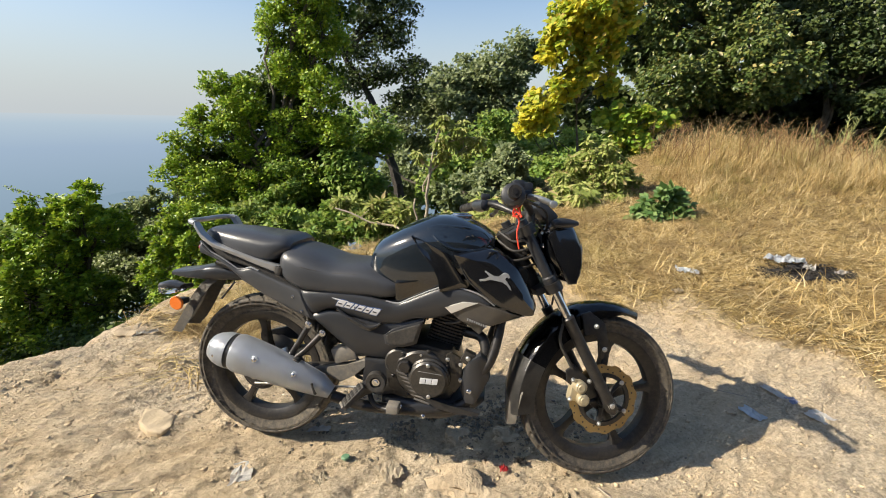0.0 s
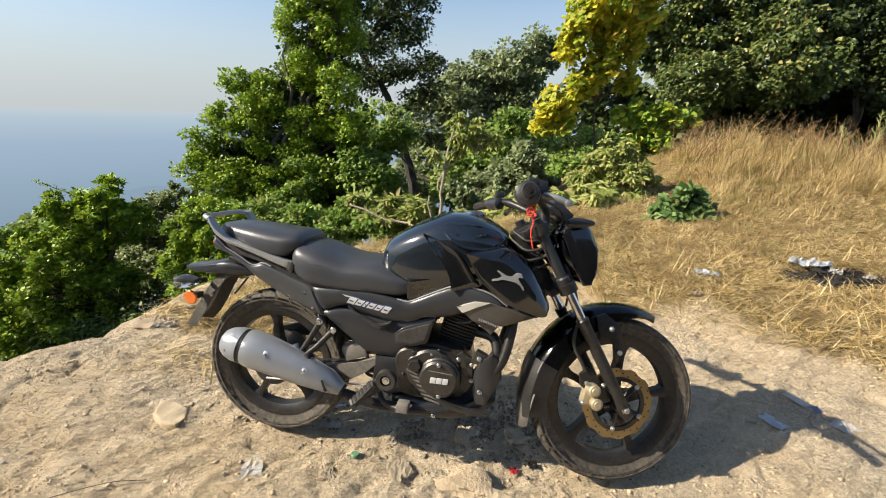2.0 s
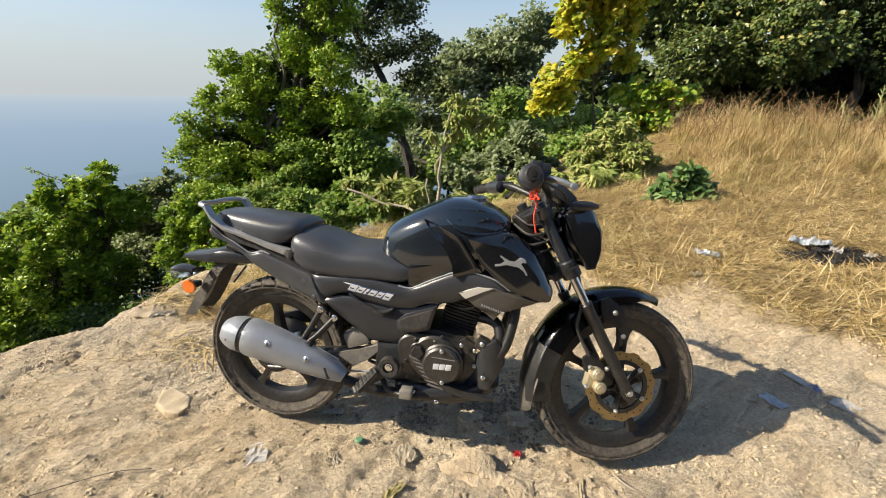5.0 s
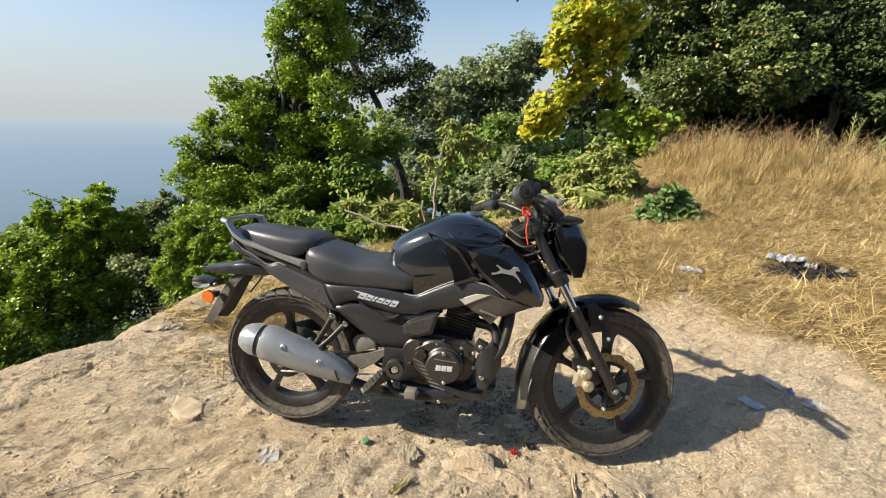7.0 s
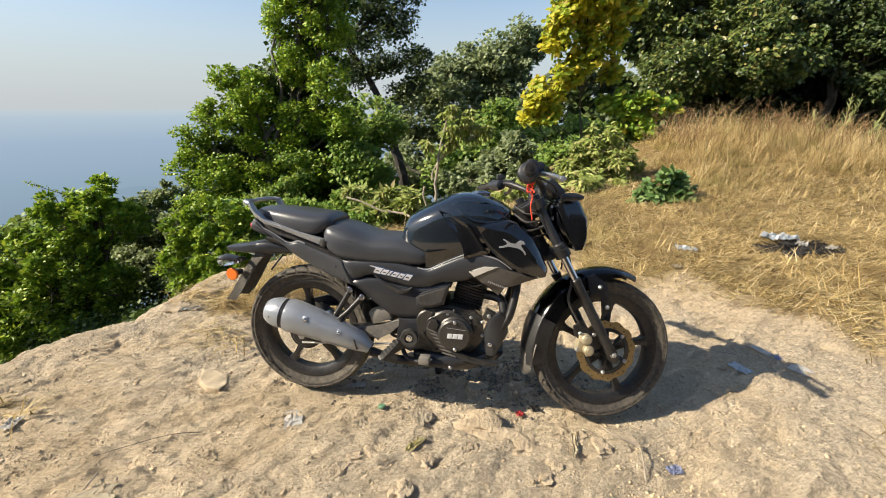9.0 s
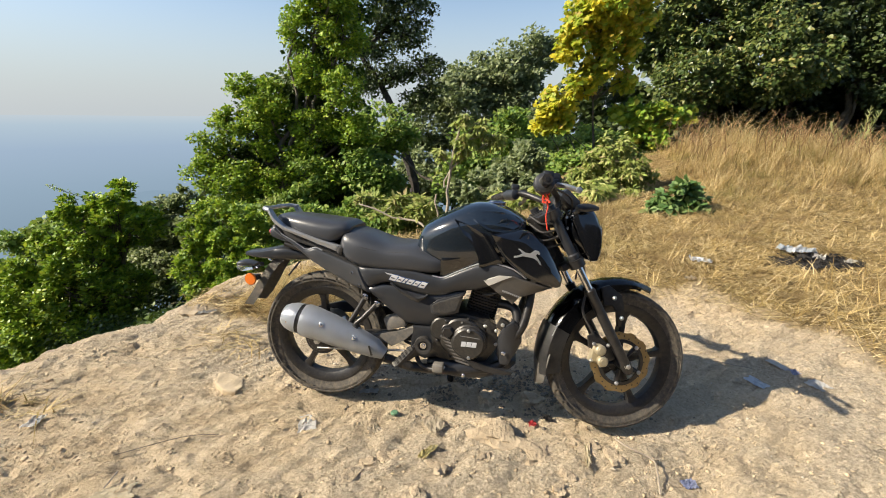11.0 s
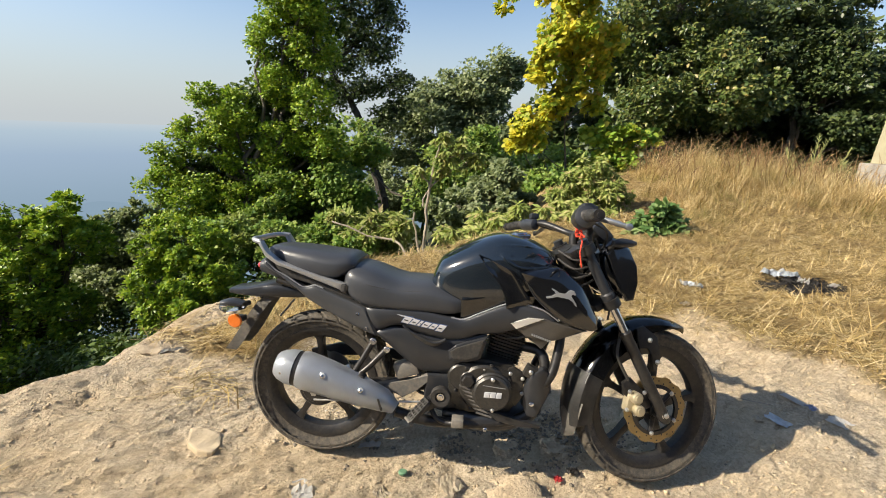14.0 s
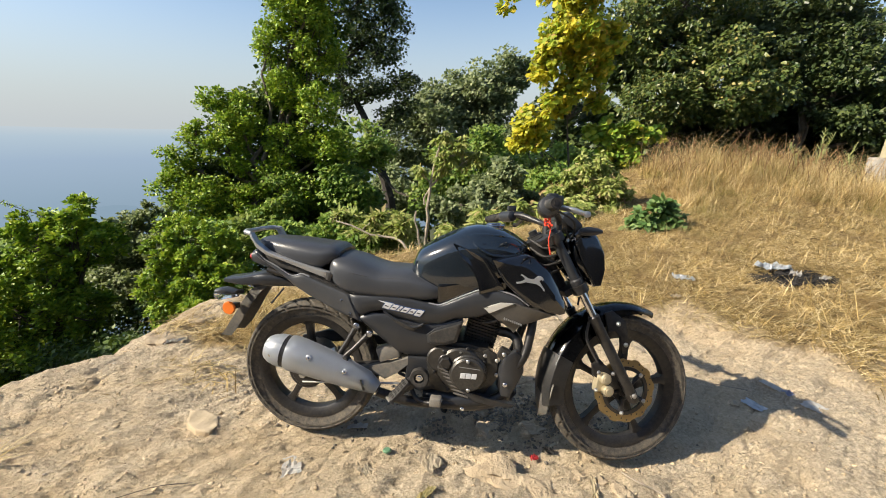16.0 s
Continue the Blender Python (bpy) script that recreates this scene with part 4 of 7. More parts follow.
        shr = sheet("tank_shroud", [(0.094, 0.806), (0.178, 0.817), (0.212, 0.826), (0.245, 0.815), (0.304, 0.764), (0.342, 0.7), (0.371, 0.648), (0.362, 0.626)], [(0.096, 0.803), (0.12, 0.765), (0.144, 0.724), (0.185, 0.687), (0.245, 0.645), (0.3, 0.626), (0.34, 0.616), (0.358, 0.62)],
                    shroud_y, PAINT, top, s, "gloss black pointed tank shroud", 0.045, 0.004)
        rod("shroud_edge", [(0.1, s * 0.166, 0.802), (0.121, s * 0.17, 0.767), (0.145, s * 0.172, 0.727), (0.186, s * 0.171, 0.69), (0.245, s * 0.168, 0.648)], 0.0032, PAINT_BLUE, shr, n=8, smooth=4)
        plate("emblem", [(0.183, 0.73), (0.2, 0.733), (0.214, 0.742), (0.206, 0.752), (0.198, 0.757), (0.2, 0.76), (0.213, 0.753), (0.226, 0.745), (0.243, 0.744), (0.252, 0.752), (0.26, 0.757), (0.272, 0.754), (0.278, 0.744), (0.274, 0.74), (0.268, 0.745), (0.262, 0.738), (0.27, 0.728), (0.281, 0.712), (0.284, 0.703), (0.279, 0.704), (0.27, 0.718), (0.256, 0.727), (0.236, 0.73), (0.216, 0.733), (0.2, 0.727), (0.184, 0.725)], s * 0.178 - 0.0035, s * 0.178 + 0.0035, RAIL, shr, "silver emblem", 0.0005)
        plate("knee_trim", [(0.19, 0.80), (0.235, 0.79), (0.29, 0.74), (0.345, 0.65), (0.33, 0.66), (0.28, 0.72), (0.23, 0.765)], min(s * 0.08, s * 0.115), max(s * 0.08, s * 0.115), PLASTIC, shr)
        # belt panel with pale stripe, its lower half folded inwards
        belt_up, belt_low = [(0.072, 0.621), (0.133, 0.649), (0.187, 0.649), (0.247, 0.631), (0.334, 0.611)], [(0.078, 0.613), (0.13, 0.573), (0.165, 0.566), (0.227, 0.566), (0.32, 0.602)]
        belt_y = lambda x, z, u, v: 0.158 - 0.02 * v + 0.008 * math.sin(math.pi * u)
        belt = sheet("belt_panel", belt_up, belt_low, belt_y, GREY_PLASTIC, top, s, "grey lower tank panel", 0.04, 0.004)
        sheet("belt_tip", [(0.13, 0.571), (0.17, 0.565), (0.215, 0.564)], [(0.15, 0.556), (0.175, 0.537), (0.189, 0.525)], lambda x, z, u, v: 0.136 - 0.012 * v, GREY_PLASTIC, belt, s, thick=0.03, r=0.003)
        sheet("stripe", [(0.075, 0.622), (0.104, 0.636), (0.133, 0.648), (0.182, 0.648)], [(0.095, 0.602), (0.117, 0.614), (0.143, 0.629), (0.178, 0.6465)], lambda x, z, u, v: belt_y(x, z, (x - 0.072) / 0.26, max(0.0, min(1.0, (0.65 - z) / 0.085))) + 0.004, WHITE_STRIPE, belt, s, "pale silver stripe", 0.006, 0.0008)
        for k in range(9):
            x, z = 0.148 + 0.0076 * k, 0.59 - 0.0024 * k
            plate("lettering_bar", [(x, z), (x + 0.005, z - 0.001), (x + 0.005, z - 0.007), (x, z - 0.006)], s * 0.153 - 0.003, s * 0.153 + 0.003, RAIL, belt, bevel=0)
        # long side panel from seat to fork; a grey rod stands for its upper-edge highlight
        side = sheet("side_panel", UP, LOW, lambda x, z, u, v: side_y(x, z), PLASTIC, top, s, "matte dark side panel", 0.045, 0.009, 48)
        rod("trim_highlight", [(x, s * (side_y(x, z) - 0.002), z) for x, z in UP[4:]], 0.0028, RAIL, side, "thin grey line painted in as edge highlight", 8, None, 5)
        # lower side panel, set back under the upper one
        lower = sheet("lower_side_panel", [(-0.402, 0.552), (-0.345, 0.57), (-0.28, 0.565), (-0.185, 0.545), (-0.131, 0.54), (-0.06, 0.552), (0.0, 0.572)], [(-0.395, 0.53), (-0.296, 0.448), (-0.24, 0.408), (-0.16, 0.404), (-0.115, 0.406), (-0.094, 0.446), (-0.03, 0.475)],
                      lambda x, z, u, v: 0.121 + 0.012 * math.sin(math.pi * v) - 0.006 * v, PLASTIC, top, s, "matte dark lower side panel", 0.035, 0.006)
        sheet("frame_cover", [(-0.21, 0.4), (-0.16, 0.401), (-0.114, 0.402)], [(-0.222, 0.285), (-0.162, 0.258), (-0.1, 0.275)], lambda x, z, u, v: 0.122 - 0.008 * v, PLASTIC, top, s, "dark frame cover", 0.03, 0.004)
        # scoop with a raised lip under the badge
        lip = [(-0.302, 0.584), (-0.271, 0.562), (-0.23, 0.542), (-0.195, 0.527), (-0.167, 0.531), (-0.148, 0.543)]
        sheet("vent", lip, [(-0.298, 0.575), (-0.26, 0.54), (-0.216, 0.516), (-0.19, 0.508), (-0.165, 0.52), (-0.148, 0.54)], lambda x, z, u, v: 0.137 - 0.003 * v, SOFT_RUBBER, lower, s, thick=0.015, r=0.002)
        rod("vent_lip", [(x, s * 0.141, z) for x, z in lip], 0.0042, PLASTIC, lower, n=8, smooth=4)
        sheet("knee_pad_edge", [(-0.136, 0.5), (-0.11, 0.522), (-0.06, 0.541), (0.0, 0.562)], [(-0.132, 0.468), (-0.1, 0.462), (-0.07, 0.462), (-0.022, 0.478)], lambda x, z, u, v: 0.139, PLASTIC, lower, s, thick=0.02, r=0.003)
        sheet("knee_pad", [(-0.129, 0.499), (-0.108, 0.515), (-0.06, 0.534), (-0.006, 0.554)], [(-0.122, 0.476), (-0.1, 0.47), (-0.072, 0.47), (-0.028, 0.486)], lambda x, z, u, v: 0.1425, SOFT_RUBBER, lower, s, "ribbed dark insert", 0.02, 0.002)
        # badge: plain slanted shapes with a blue edge
        for x, w, h in ((-0.302, 0.026, 0.024), (-0.272, 0.022, 0.019), (-0.245, 0.009, 0.018), (-0.23, 0.022, 0.018), (-0.203, 0.019, 0.018), (-0.179, 0.024, 0.023)):
            z, sl = 0.6055 - 0.172 * (x + 0.302), 0.017
            for nm, g, mat, dy in (("badge_edge", 0.0028, BLUE_EDGE, 0.0012), ("badge_bar", 0.0, LETTER, 0.0022)):
                q = ((x - sl / 2 - g, z - h / 2 - g), (x + w - sl / 2 + g * 0.6, z - h / 2 - 0.17 * w - g), (x + sl / 2 - g * 0.6, z + h / 2 + g), (x + w + sl / 2 + g, z + h / 2 - 0.17 * w + g))
                sheet(nm, [q[2], q[3]], [q[0], q[1]], lambda x, z, u, v, dy=dy: side_y(x, z) + dy, mat, side, s, thick=0.002, r=0.0002, nu=3)
            # dark notch that breaks each shape
            sheet("badge_notch", [(x + 0.004, z + 0.0015 - 0.0007), (x + w * 0.72, z + 0.0015 - 0.172 * w * 0.72)], [(x + 0.003, z - 0.0035), (x + w * 0.7, z - 0.003 - 0.172 * w * 0.7)], lambda x, z, u, v: side_y(x, z) + 0.003, PLASTIC, side, s, thick=0.002, r=0.0002, nu=3)
        sheet("badge_bar", [(-0.324, 0.623), (-0.29, 0.6175), (-0.262, 0.612)], [(-0.31, 0.617), (-0.285, 0.613), (-0.262, 0.61)], lambda x, z, u, v: side_y(x, z) + 0.002, LETTER, side, s, thick=0.002, r=0.0002, nu=4)
        # tail panel
        tail_up = [(-0.822, 0.787), (-0.784, 0.75), (-0.738, 0.727), (-0.685, 0.695), (-0.662, 0.693), (-0.634, 0.702), (-0.604, 0.692), (-0.536, 0.667), (-0.44, 0.632)]
        tail_y = lambda x, z, u, v: 0.112 + 0.01 * math.sin(math.pi * (0.15 + 0.7 * v)) + 0.01 * u
        tail = sheet("tail_panel", tail_up, [(-0.824, 0.765), (-0.755, 0.725), (-0.681, 0.671), (-0.659, 0.652), (-0.595, 0.614), (-0.481, 0.56), (-0.392, 0.526)], tail_y, TAIL_PLASTIC, top, s, "dark grey satin tail panel", 0.04, 0.007, 40)
        # pale rod added for the sunlight caught by the panel's top bevel
        rod("tail_highlight", [(x, s * 0.114, z) for x, z in tail_up[:7]], 0.0036, RAIL, tail, "painted highlight on the upper edge", 8, None, 4)
        for p in ((-0.47, 0.61), (-0.438, 0.56)):
            bolt(tail, (p[0], s * 0.123, p[1]), 0.009, CHROME, s)
        # grab rail: flat grey bar beside the pillion seat
        rail = sheet("grab_rail", [(-0.832, 0.856), (-0.808, 0.817), (-0.769, 0.787), (-0.73, 0.772), (-0.609, 0.739), (-0.52, 0.716)], [(-0.842, 0.846), (-0.814, 0.797), (-0.772, 0.769), (-0.723, 0.755), (-0.609, 0.716), (-0.53, 0.69)], lambda x, z, u, v: 0.132 - 0.006 * v, RAIL, top, s, "grey metal grab rail", 0.026, 0.005, 36)
        sheet("rail_end", [(-0.53, 0.718), (-0.505, 0.71)], [(-0.535, 0.69), (-0.515, 0.68)], lambda x, z, u, v: 0.133, SOFT_RUBBER, rail, s, thick=0.02, r=0.003, nu=4)
        sheet("tail_infill", [(-0.79, 0.772), (-0.73, 0.756), (-0.62, 0.72), (-0.5, 0.69)], [(-0.79, 0.752), (-0.73, 0.722), (-0.62, 0.695), (-0.5, 0.65)], lambda x, z, u, v: 0.105, SOFT_RUBBER, tail, s, thick=0.03, r=0.002)
        # rear footrest hanger
        hang = rod("footrest_hanger", [(-0.409, s * 0.125, 0.515), (-0.44, s * 0.14, 0.455), (-0.472, s * 0.15, 0.4)], 0.011, BLACK_METAL, top)
        rod("hanger_strut", [(-0.358, s * 0.125, 0.488), (-0.42, s * 0.14, 0.42), (-0.462, s * 0.15, 0.385)], 0.011, BLACK_METAL, hang)
        bolt(hang, (-0.409, s * 0.138, 0.515), 0.013, CHROME, s)
        bolt(hang, (-0.358, s * 0.138, 0.488), 0.012, CHROME, s)
        bm = bmesh.new()
        drum(bm, 0.022, -0.02, 0.02, (-0.447, s * 0.16, 0.378), 18)
        part("hanger_boss", bm, SOFT_RUBBER, hang)
    rod("rail_bow", [(-0.832, -0.12, 0.85), (-0.862, -0.105, 0.854), (-0.885, -0.06, 0.853), (-0.892, 0, 0.85), (-0.885, 0.06, 0.853), (-0.862, 0.105, 0.854), (-0.832, 0.12, 0.85)], 0.0095, RAIL, top, "grey rear bow of the grab rail", 10, None, 5)

    # -- seats
    bm = bmesh.new()
    body(bm, [(-0.53, 0.695, 0.755, 0.1, 0.5), (-0.505, 0.66, 0.783, 0.13, 0.45), (-0.44, 0.63, 0.775, 0.145, 0.42), (-0.33, 0.622, 0.74, 0.146, 0.45), (-0.22, 0.62, 0.735, 0.142, 0.5), (-0.13, 0.622, 0.71, 0.137, 0.5), (-0.075, 0.645, 0.69, 0.12, 0.5)], 6, 36, 3.0, 4)
    seat = part("rider_seat", bm, VINYL, top, "scooped black vinyl rider seat")
    rod("seam", [(-0.5, -0.128, 0.735), (-0.42, -0.142, 0.72), (-0.33, -0.138, 0.707), (-0.22, -0.134, 0.706), (-0.13, -0.13, 0.685)], 0.0016, SOFT_RUBBER, seat, n=6, smooth=5)
    bm = bmesh.new()
    body(bm, [(-0.845, 0.79, 0.815, 0.05, 0.5), (-0.81, 0.775, 0.833, 0.08, 0.45), (-0.7, 0.735, 0.832, 0.112, 0.45), (-0.58, 0.72, 0.822, 0.124, 0.4), (-0.52, 0.745, 0.815, 0.115, 0.45), (-0.49, 0.765, 0.795, 0.1, 0.5)], 6, 32, 3.0, 3.6)
    part("pillion_seat", bm, VINYL, top, "smaller black vinyl pillion seat")
    bm = bmesh.new()
    body(bm, [(-0.5, 0.6, 0.72, 0.08, 0.5), (-0.65, 0.66, 0.745, 0.085, 0.5), (-0.8, 0.7, 0.79, 0.08, 0.5), (-0.87, 0.72, 0.775, 0.06, 0.5)], 5, 20)
    part("tail_core", bm, PLASTIC, top)
    bm = bmesh.new()
    body(bm, [(-0.87, 0.725, 0.77, 0.058, 0.5), (-0.885, 0.735, 0.762, 0.045, 0.5)], 4, 18)
    part("tail_lamp", bm, RED_LENS, top, "red tail lamp")
    # rear mudguard: spar, hanger and plate carrier
    bm = bmesh.new()
    body(bm, [(-0.7, 0.63, 0.67, 0.05, 0.5), (-0.82, 0.625, 0.685, 0.065, 0.5), (-0.93, 0.625, 0.662, 0.06, 0.5), (-1.0, 0.632, 0.652, 0.05, 0.5)], 5, 18, 4, 4)
    guard = part("rear_mudguard", bm, PLASTIC, top, "dark plastic rear mudguard")
    bm = bmesh.new()
    rows = []
    for x, z, hw in ((-0.85, 0.635, 0.045), (-0.89, 0.605, 0.05), (-0.925, 0.555, 0.055), (-0.96, 0.495, 0.06), (-0.995, 0.44, 0.06), (-1.025, 0.405, 0.05)):
        rows.append([bm.verts.new((x + d, y, z)) for d, y in ((0.05, -hw), (0.0, -hw * 0.85), (0, hw * 0.85), (0.05, hw))])
    for a, b in zip(rows, rows[1:]):
        for j in range(3):
            bm.faces.new((a[j], a[j + 1], b[j + 1], b[j]))
    bmesh.ops.solidify(bm, geom=bm.faces[:], thickness=0.005)
    part("plate_hanger", bm, MUDFLAP, guard, "dusty plate hanger")
    rod("hanger_stay", [(-0.74, -0.05, 0.625), (-0.79, -0.06, 0.56)], 0.004, BLACK_METAL, guard)
    for s in (-1, 1):
        bm = bmesh.new()
        body(bm, [(-0.99, 0.59, 0.61, 0.018, 0.5), (-0.975, 0.58, 0.622, 0.026, 0.5), (-0.94, 0.585, 0.622, 0.024, 0.5), (-0.9, 0.595, 0.615, 0.015, 0.5)], 4, 16)
        bm.transform(Matrix.Translation((0, s * 0.115, 0)))
        ind = part("rear_indicator", bm, LAMP_GLASS, top, "clear rear indicator lamp with dark housing")
        rod("stalk", [(-0.92, s * 0.05, 0.6), (-0.925, s * 0.1, 0.604)], 0.01, SOFT_RUBBER, ind)
        bm = bmesh.new()
        body(bm, [(-0.985, 0.602, 0.624, 0.022, 0.5), (-0.95, 0.606, 0.632, 0.03, 0.5), (-0.9, 0.606, 0.622, 0.02, 0.5)], 4, 14)
        bm.transform(Matrix.Translation((0, s * 0.115, 0)))
        part("housing", bm, PLASTIC, ind)
        if s > 0:
            continue
        bm = bmesh.new()
        drum(bm, 0.027, -0.005, 0.005, (-0.955, s * 0.09, 0.538), 26, 0.003)
        ref = part("side_reflector", bm, ORANGE, top, "round orange side reflector")
        bm = bmesh.new()
        block(bm, (0.03, 0.03, 0.022), (-0.94, s * 0.072, 0.545), 0.004)
        part("reflector_mount", bm, SOFT_RUBBER, ref)

    # -- engine
    bm = bmesh.new()
    prism(bm, [(-0.15, 0.42), (-0.1, 0.46), (0.0, 0.47), (0.1, 0.45), (0.12, 0.4), (0.13, 0.33), (0.1, 0.27), (-0.02, 0.24), (-0.13, 0.27), (-0.17, 0.34)], -0.11, 0.11, 0.018)
    eng = part("engine", bm, ENGINE, top, "dusty black single-cylinder engine")
    bm = bmesh.new()
    drum(bm, 0.088, -0.135, -0.09, (-0.005, 0, 0.365), 40, 0.008)
    drum(bm, 0.05, -0.13, -0.09, (-0.085, 0, 0.4), 24, 0.006)
    prism(bm, [(-0.14, 0.40), (-0.09, 0.455), (0.02, 0.455), (0.085, 0.43), (0.1, 0.33), (0.05, 0.27), (-0.06, 0.265), (-0.12, 0.3)], -0.125, -0.09, 0.012)
    part("clutch_case", bm, ENGINE, eng)
    bm = bmesh.new()
    drum(bm, 0.066, -0.162, -0.125, (0.026, 0, 0.36), 44, 0.007)
    drum(bm, 0.072, -0.146, -0.125, (0.026, 0, 0.36), 44, 0.005)
    cover = part("clutch_cover", bm, ENGINE, eng, "round black engine cover")
    for k, (x, w) in enumerate(((-0.003, 0.019), (0.018, 0.019), (0.039, 0.019))):
        plate("badge_bar", [(x, 0.349), (x + w, 0.349), (x + w + 0.003, 0.369), (x + 0.003, 0.369)], -0.1645, -0.1615, LETTER, cover, bevel=0.0005)
    plate("badge_line", [(-0.008, 0.393), (0.072, 0.387), (0.072, 0.3855), (-0.008, 0.3915)], -0.1638, -0.1615, RAIL, cover, bevel=0)
    for a in (25, 75, 130, 190, 245, 300, 345):
        bolt(eng, (-0.005 + 0.1 * math.cos(radians(a)), -0.126, 0.365 + 0.09 * math.sin(radians(a))), 0.007, BLACK_METAL, -1)
    # ribs coloured pale for the light that their edges catch
    for k in range(7):
        rod("case_rib", [(-0.092 + 0.011 * k, -0.131, 0.372 - 0.0165 * k), (-0.05 + 0.0135 * k, -0.136, 0.36 - 0.0165 * k)], 0.0042, RIB, eng, "case rib painted pale as a lit edge", n=6)
    bm = bmesh.new()
    drum(bm, 0.024, -0.15, -0.12, (-0.06, 0, 0.395), 6, 0.004)
    drum(bm, 0.03, -0.136, -0.12, (-0.06, 0, 0.395), 28, 0.003)
    part("oil_filler_cap", bm, BLACK_METAL, eng)
    for p in ((0.026, -0.163, 0.416), (0.03, -0.163, 0.303), (0.133, -0.122, 0.411), (0.134, -0.122, 0.355), (0.088, -0.13, 0.43), (-0.005, -0.128, 0.438)):
        bolt(eng, p, 0.0075, ALLOY)
    bm = bmesh.new()
    prism(bm, [(0.08, 0.44), (0.1, 0.45), (0.135, 0.43), (0.14, 0.34), (0.115, 0.3), (0.09, 0.33)], -0.118, -0.1, 0.006)
    part("case_flange", bm, ENGINE, eng)
    bm = bmesh.new()
    tilt = Matrix.Translation((0.06, 0, 0.45)) @ Matrix.Rotation(radians(14), 4, 'Y')
    block(bm, (0.1, 0.1, 0.16), (0, 0, 0.06), 0.012, None)
    bm.transform(tilt)
    cyl = part("cylinder", bm, ENGINE, eng, "finned black cylinder")
    for k in range(10):
        bm = bmesh.new()
        block(bm, (0.125, 0.115, 0.0045), (0, 0, 0.012 * k), 0.0015)
        bm.transform(tilt)
        part("cooling_fin", bm, ENGINE, cyl)
    bm = bmesh.new()
    block(bm, (0.13, 0.15, 0.05), (0, 0, 0.155), 0.014)
    bm.transform(tilt)
    part("cylinder_head", bm, ENGINE, cyl)
    rod("spark_lead", [(0.07, -0.1, 0.55), (0.12, -0.12, 0.565), (0.15, -0.1, 0.6)], 0.005, SOFT_RUBBER, cyl, smooth=4)
    # down pipe and engine guard
    pipe = rod("exhaust_pipe", [(0.13, -0.03, 0.5), (0.2, -0.06, 0.49), (0.215, -0.09, 0.42), (0.19, -0.1, 0.32), (0.14, -0.11, 0.255), (0.0, -0.12, 0.225), (-0.2, -0.13, 0.225), (-0.32, -0.155, 0.265)], 0.019, BLACK_METAL, top, "black exhaust down pipe", 14, None, 6)
    sheet("pipe_shield", [(0.143, 0.388), (0.161, 0.438), (0.2, 0.463), (0.23, 0.436)], [(0.134, 0.316), (0.156, 0.278), (0.185, 0.277), (0.236, 0.375)], lambda x, z, u, v: 0.128 + 0.02 * math.sin(math.pi * u) - 0.004 * v, PLASTIC, pipe, -1, "dark grey pipe heat shield", 0.02, 0.005)
    bm = bmesh.new()
    block(bm, (0.042, 0.03, 0.045), (0.158, -0.125, 0.442), 0.006, Matrix.Rotation(radians(25), 4, 'Y'))
    part("pipe_clamp", bm, ENGINE, pipe)
    bolt(pipe, (0.158, -0.142, 0.445), 0.0085, ALLOY)
    bolt(pipe, (0.166, -0.149, 0.33), 0.009, CHROME)
    rod("frame_tube", [(0.33, 0, 0.72), (0.27, -0.07, 0.6), (0.255, -0.1, 0.52), (0.235, -0.12, 0.44), (0.2, -0.125, 0.39), (0.17, -0.12, 0.4)], 0.0165, BLACK_METAL, top, "black frame down tube", 14, None, 6)
    rod("frame_tube", [(0.33, 0, 0.72), (0.27, 0.07, 0.6), (0.255, 0.1, 0.52), (0.2, 0.11, 0.35), (0.1, 0.1, 0.24)], 0.0165, BLACK_METAL, top, "black frame down tube", 14, None, 6)
    rod("frame_spine", [(0.32, 0, 0.76), (0.1, 0, 0.68), (-0.15, 0, 0.62), (-0.5, 0, 0.66)], 0.03, BLACK_METAL, top, n=12)
    for s in (-1, 1):
        rod("subframe_tube", [(-0.15, s * 0.07, 0.56), (-0.4, s * 0.075, 0.6), (-0.8, s * 0.06, 0.7)], 0.012, BLACK_METAL, top)
        plate("frame_plate", [(-0.21, 0.43), (-0.13, 0.42), (-0.11, 0.33), (-0.13, 0.27), (-0.2, 0.26), (-0.225, 0.33)], min(s * 0.08, s * 0.1), max(s * 0.08, s * 0.1), BLACK_METAL, top)
    piv = plate("footrest_bracket", [(-0.185, 0.352), (-0.16, 0.372), (-0.125, 0.352), (-0.13, 0.315), (-0.185, 0.285), (-0.225, 0.255), (-0.24, 0.27), (-0.2, 0.315)], -0.158, -0.14, BLACK_METAL, top, bevel=0.004)
    bm = bmesh.new()
    lathe(bm, [(0.02, -0.158), (0.02, -0.172), (0.034, -0.172), (0.036, -0.168), (0.036, -0.15), (0.02, -0.15)], 32, (-0.155, 0, 0.338))
    part("pivot_ring", bm, SOFT_RUBBER, piv)
    bolt(piv, (-0.155, -0.163, 0.338), 0.015, CHROME)
    # belly pan
    bm = bmesh.new()
    body(bm, [(-0.15, 0.2, 0.265, 0.1, 0.5), (-0.05, 0.185, 0.27, 0.135, 0.5), (0.08, 0.185, 0.275, 0.13, 0.5), (0.18, 0.215, 0.275, 0.09, 0.5), (0.22, 0.24, 0.265, 0.05, 0.5)], 5, 22, 3.6, 3)
    pan = part("belly_pan", bm, PLASTIC, top, "dusty black belly pan")
    plate("pan_fin", [(0.0, 0.29), (0.05, 0.25), (0.14, 0.235), (0.2, 0.235), (0.21, 0.25), (0.1, 0.262), (0.05, 0.28)], -0.142, -0.12, PLASTIC, pan)
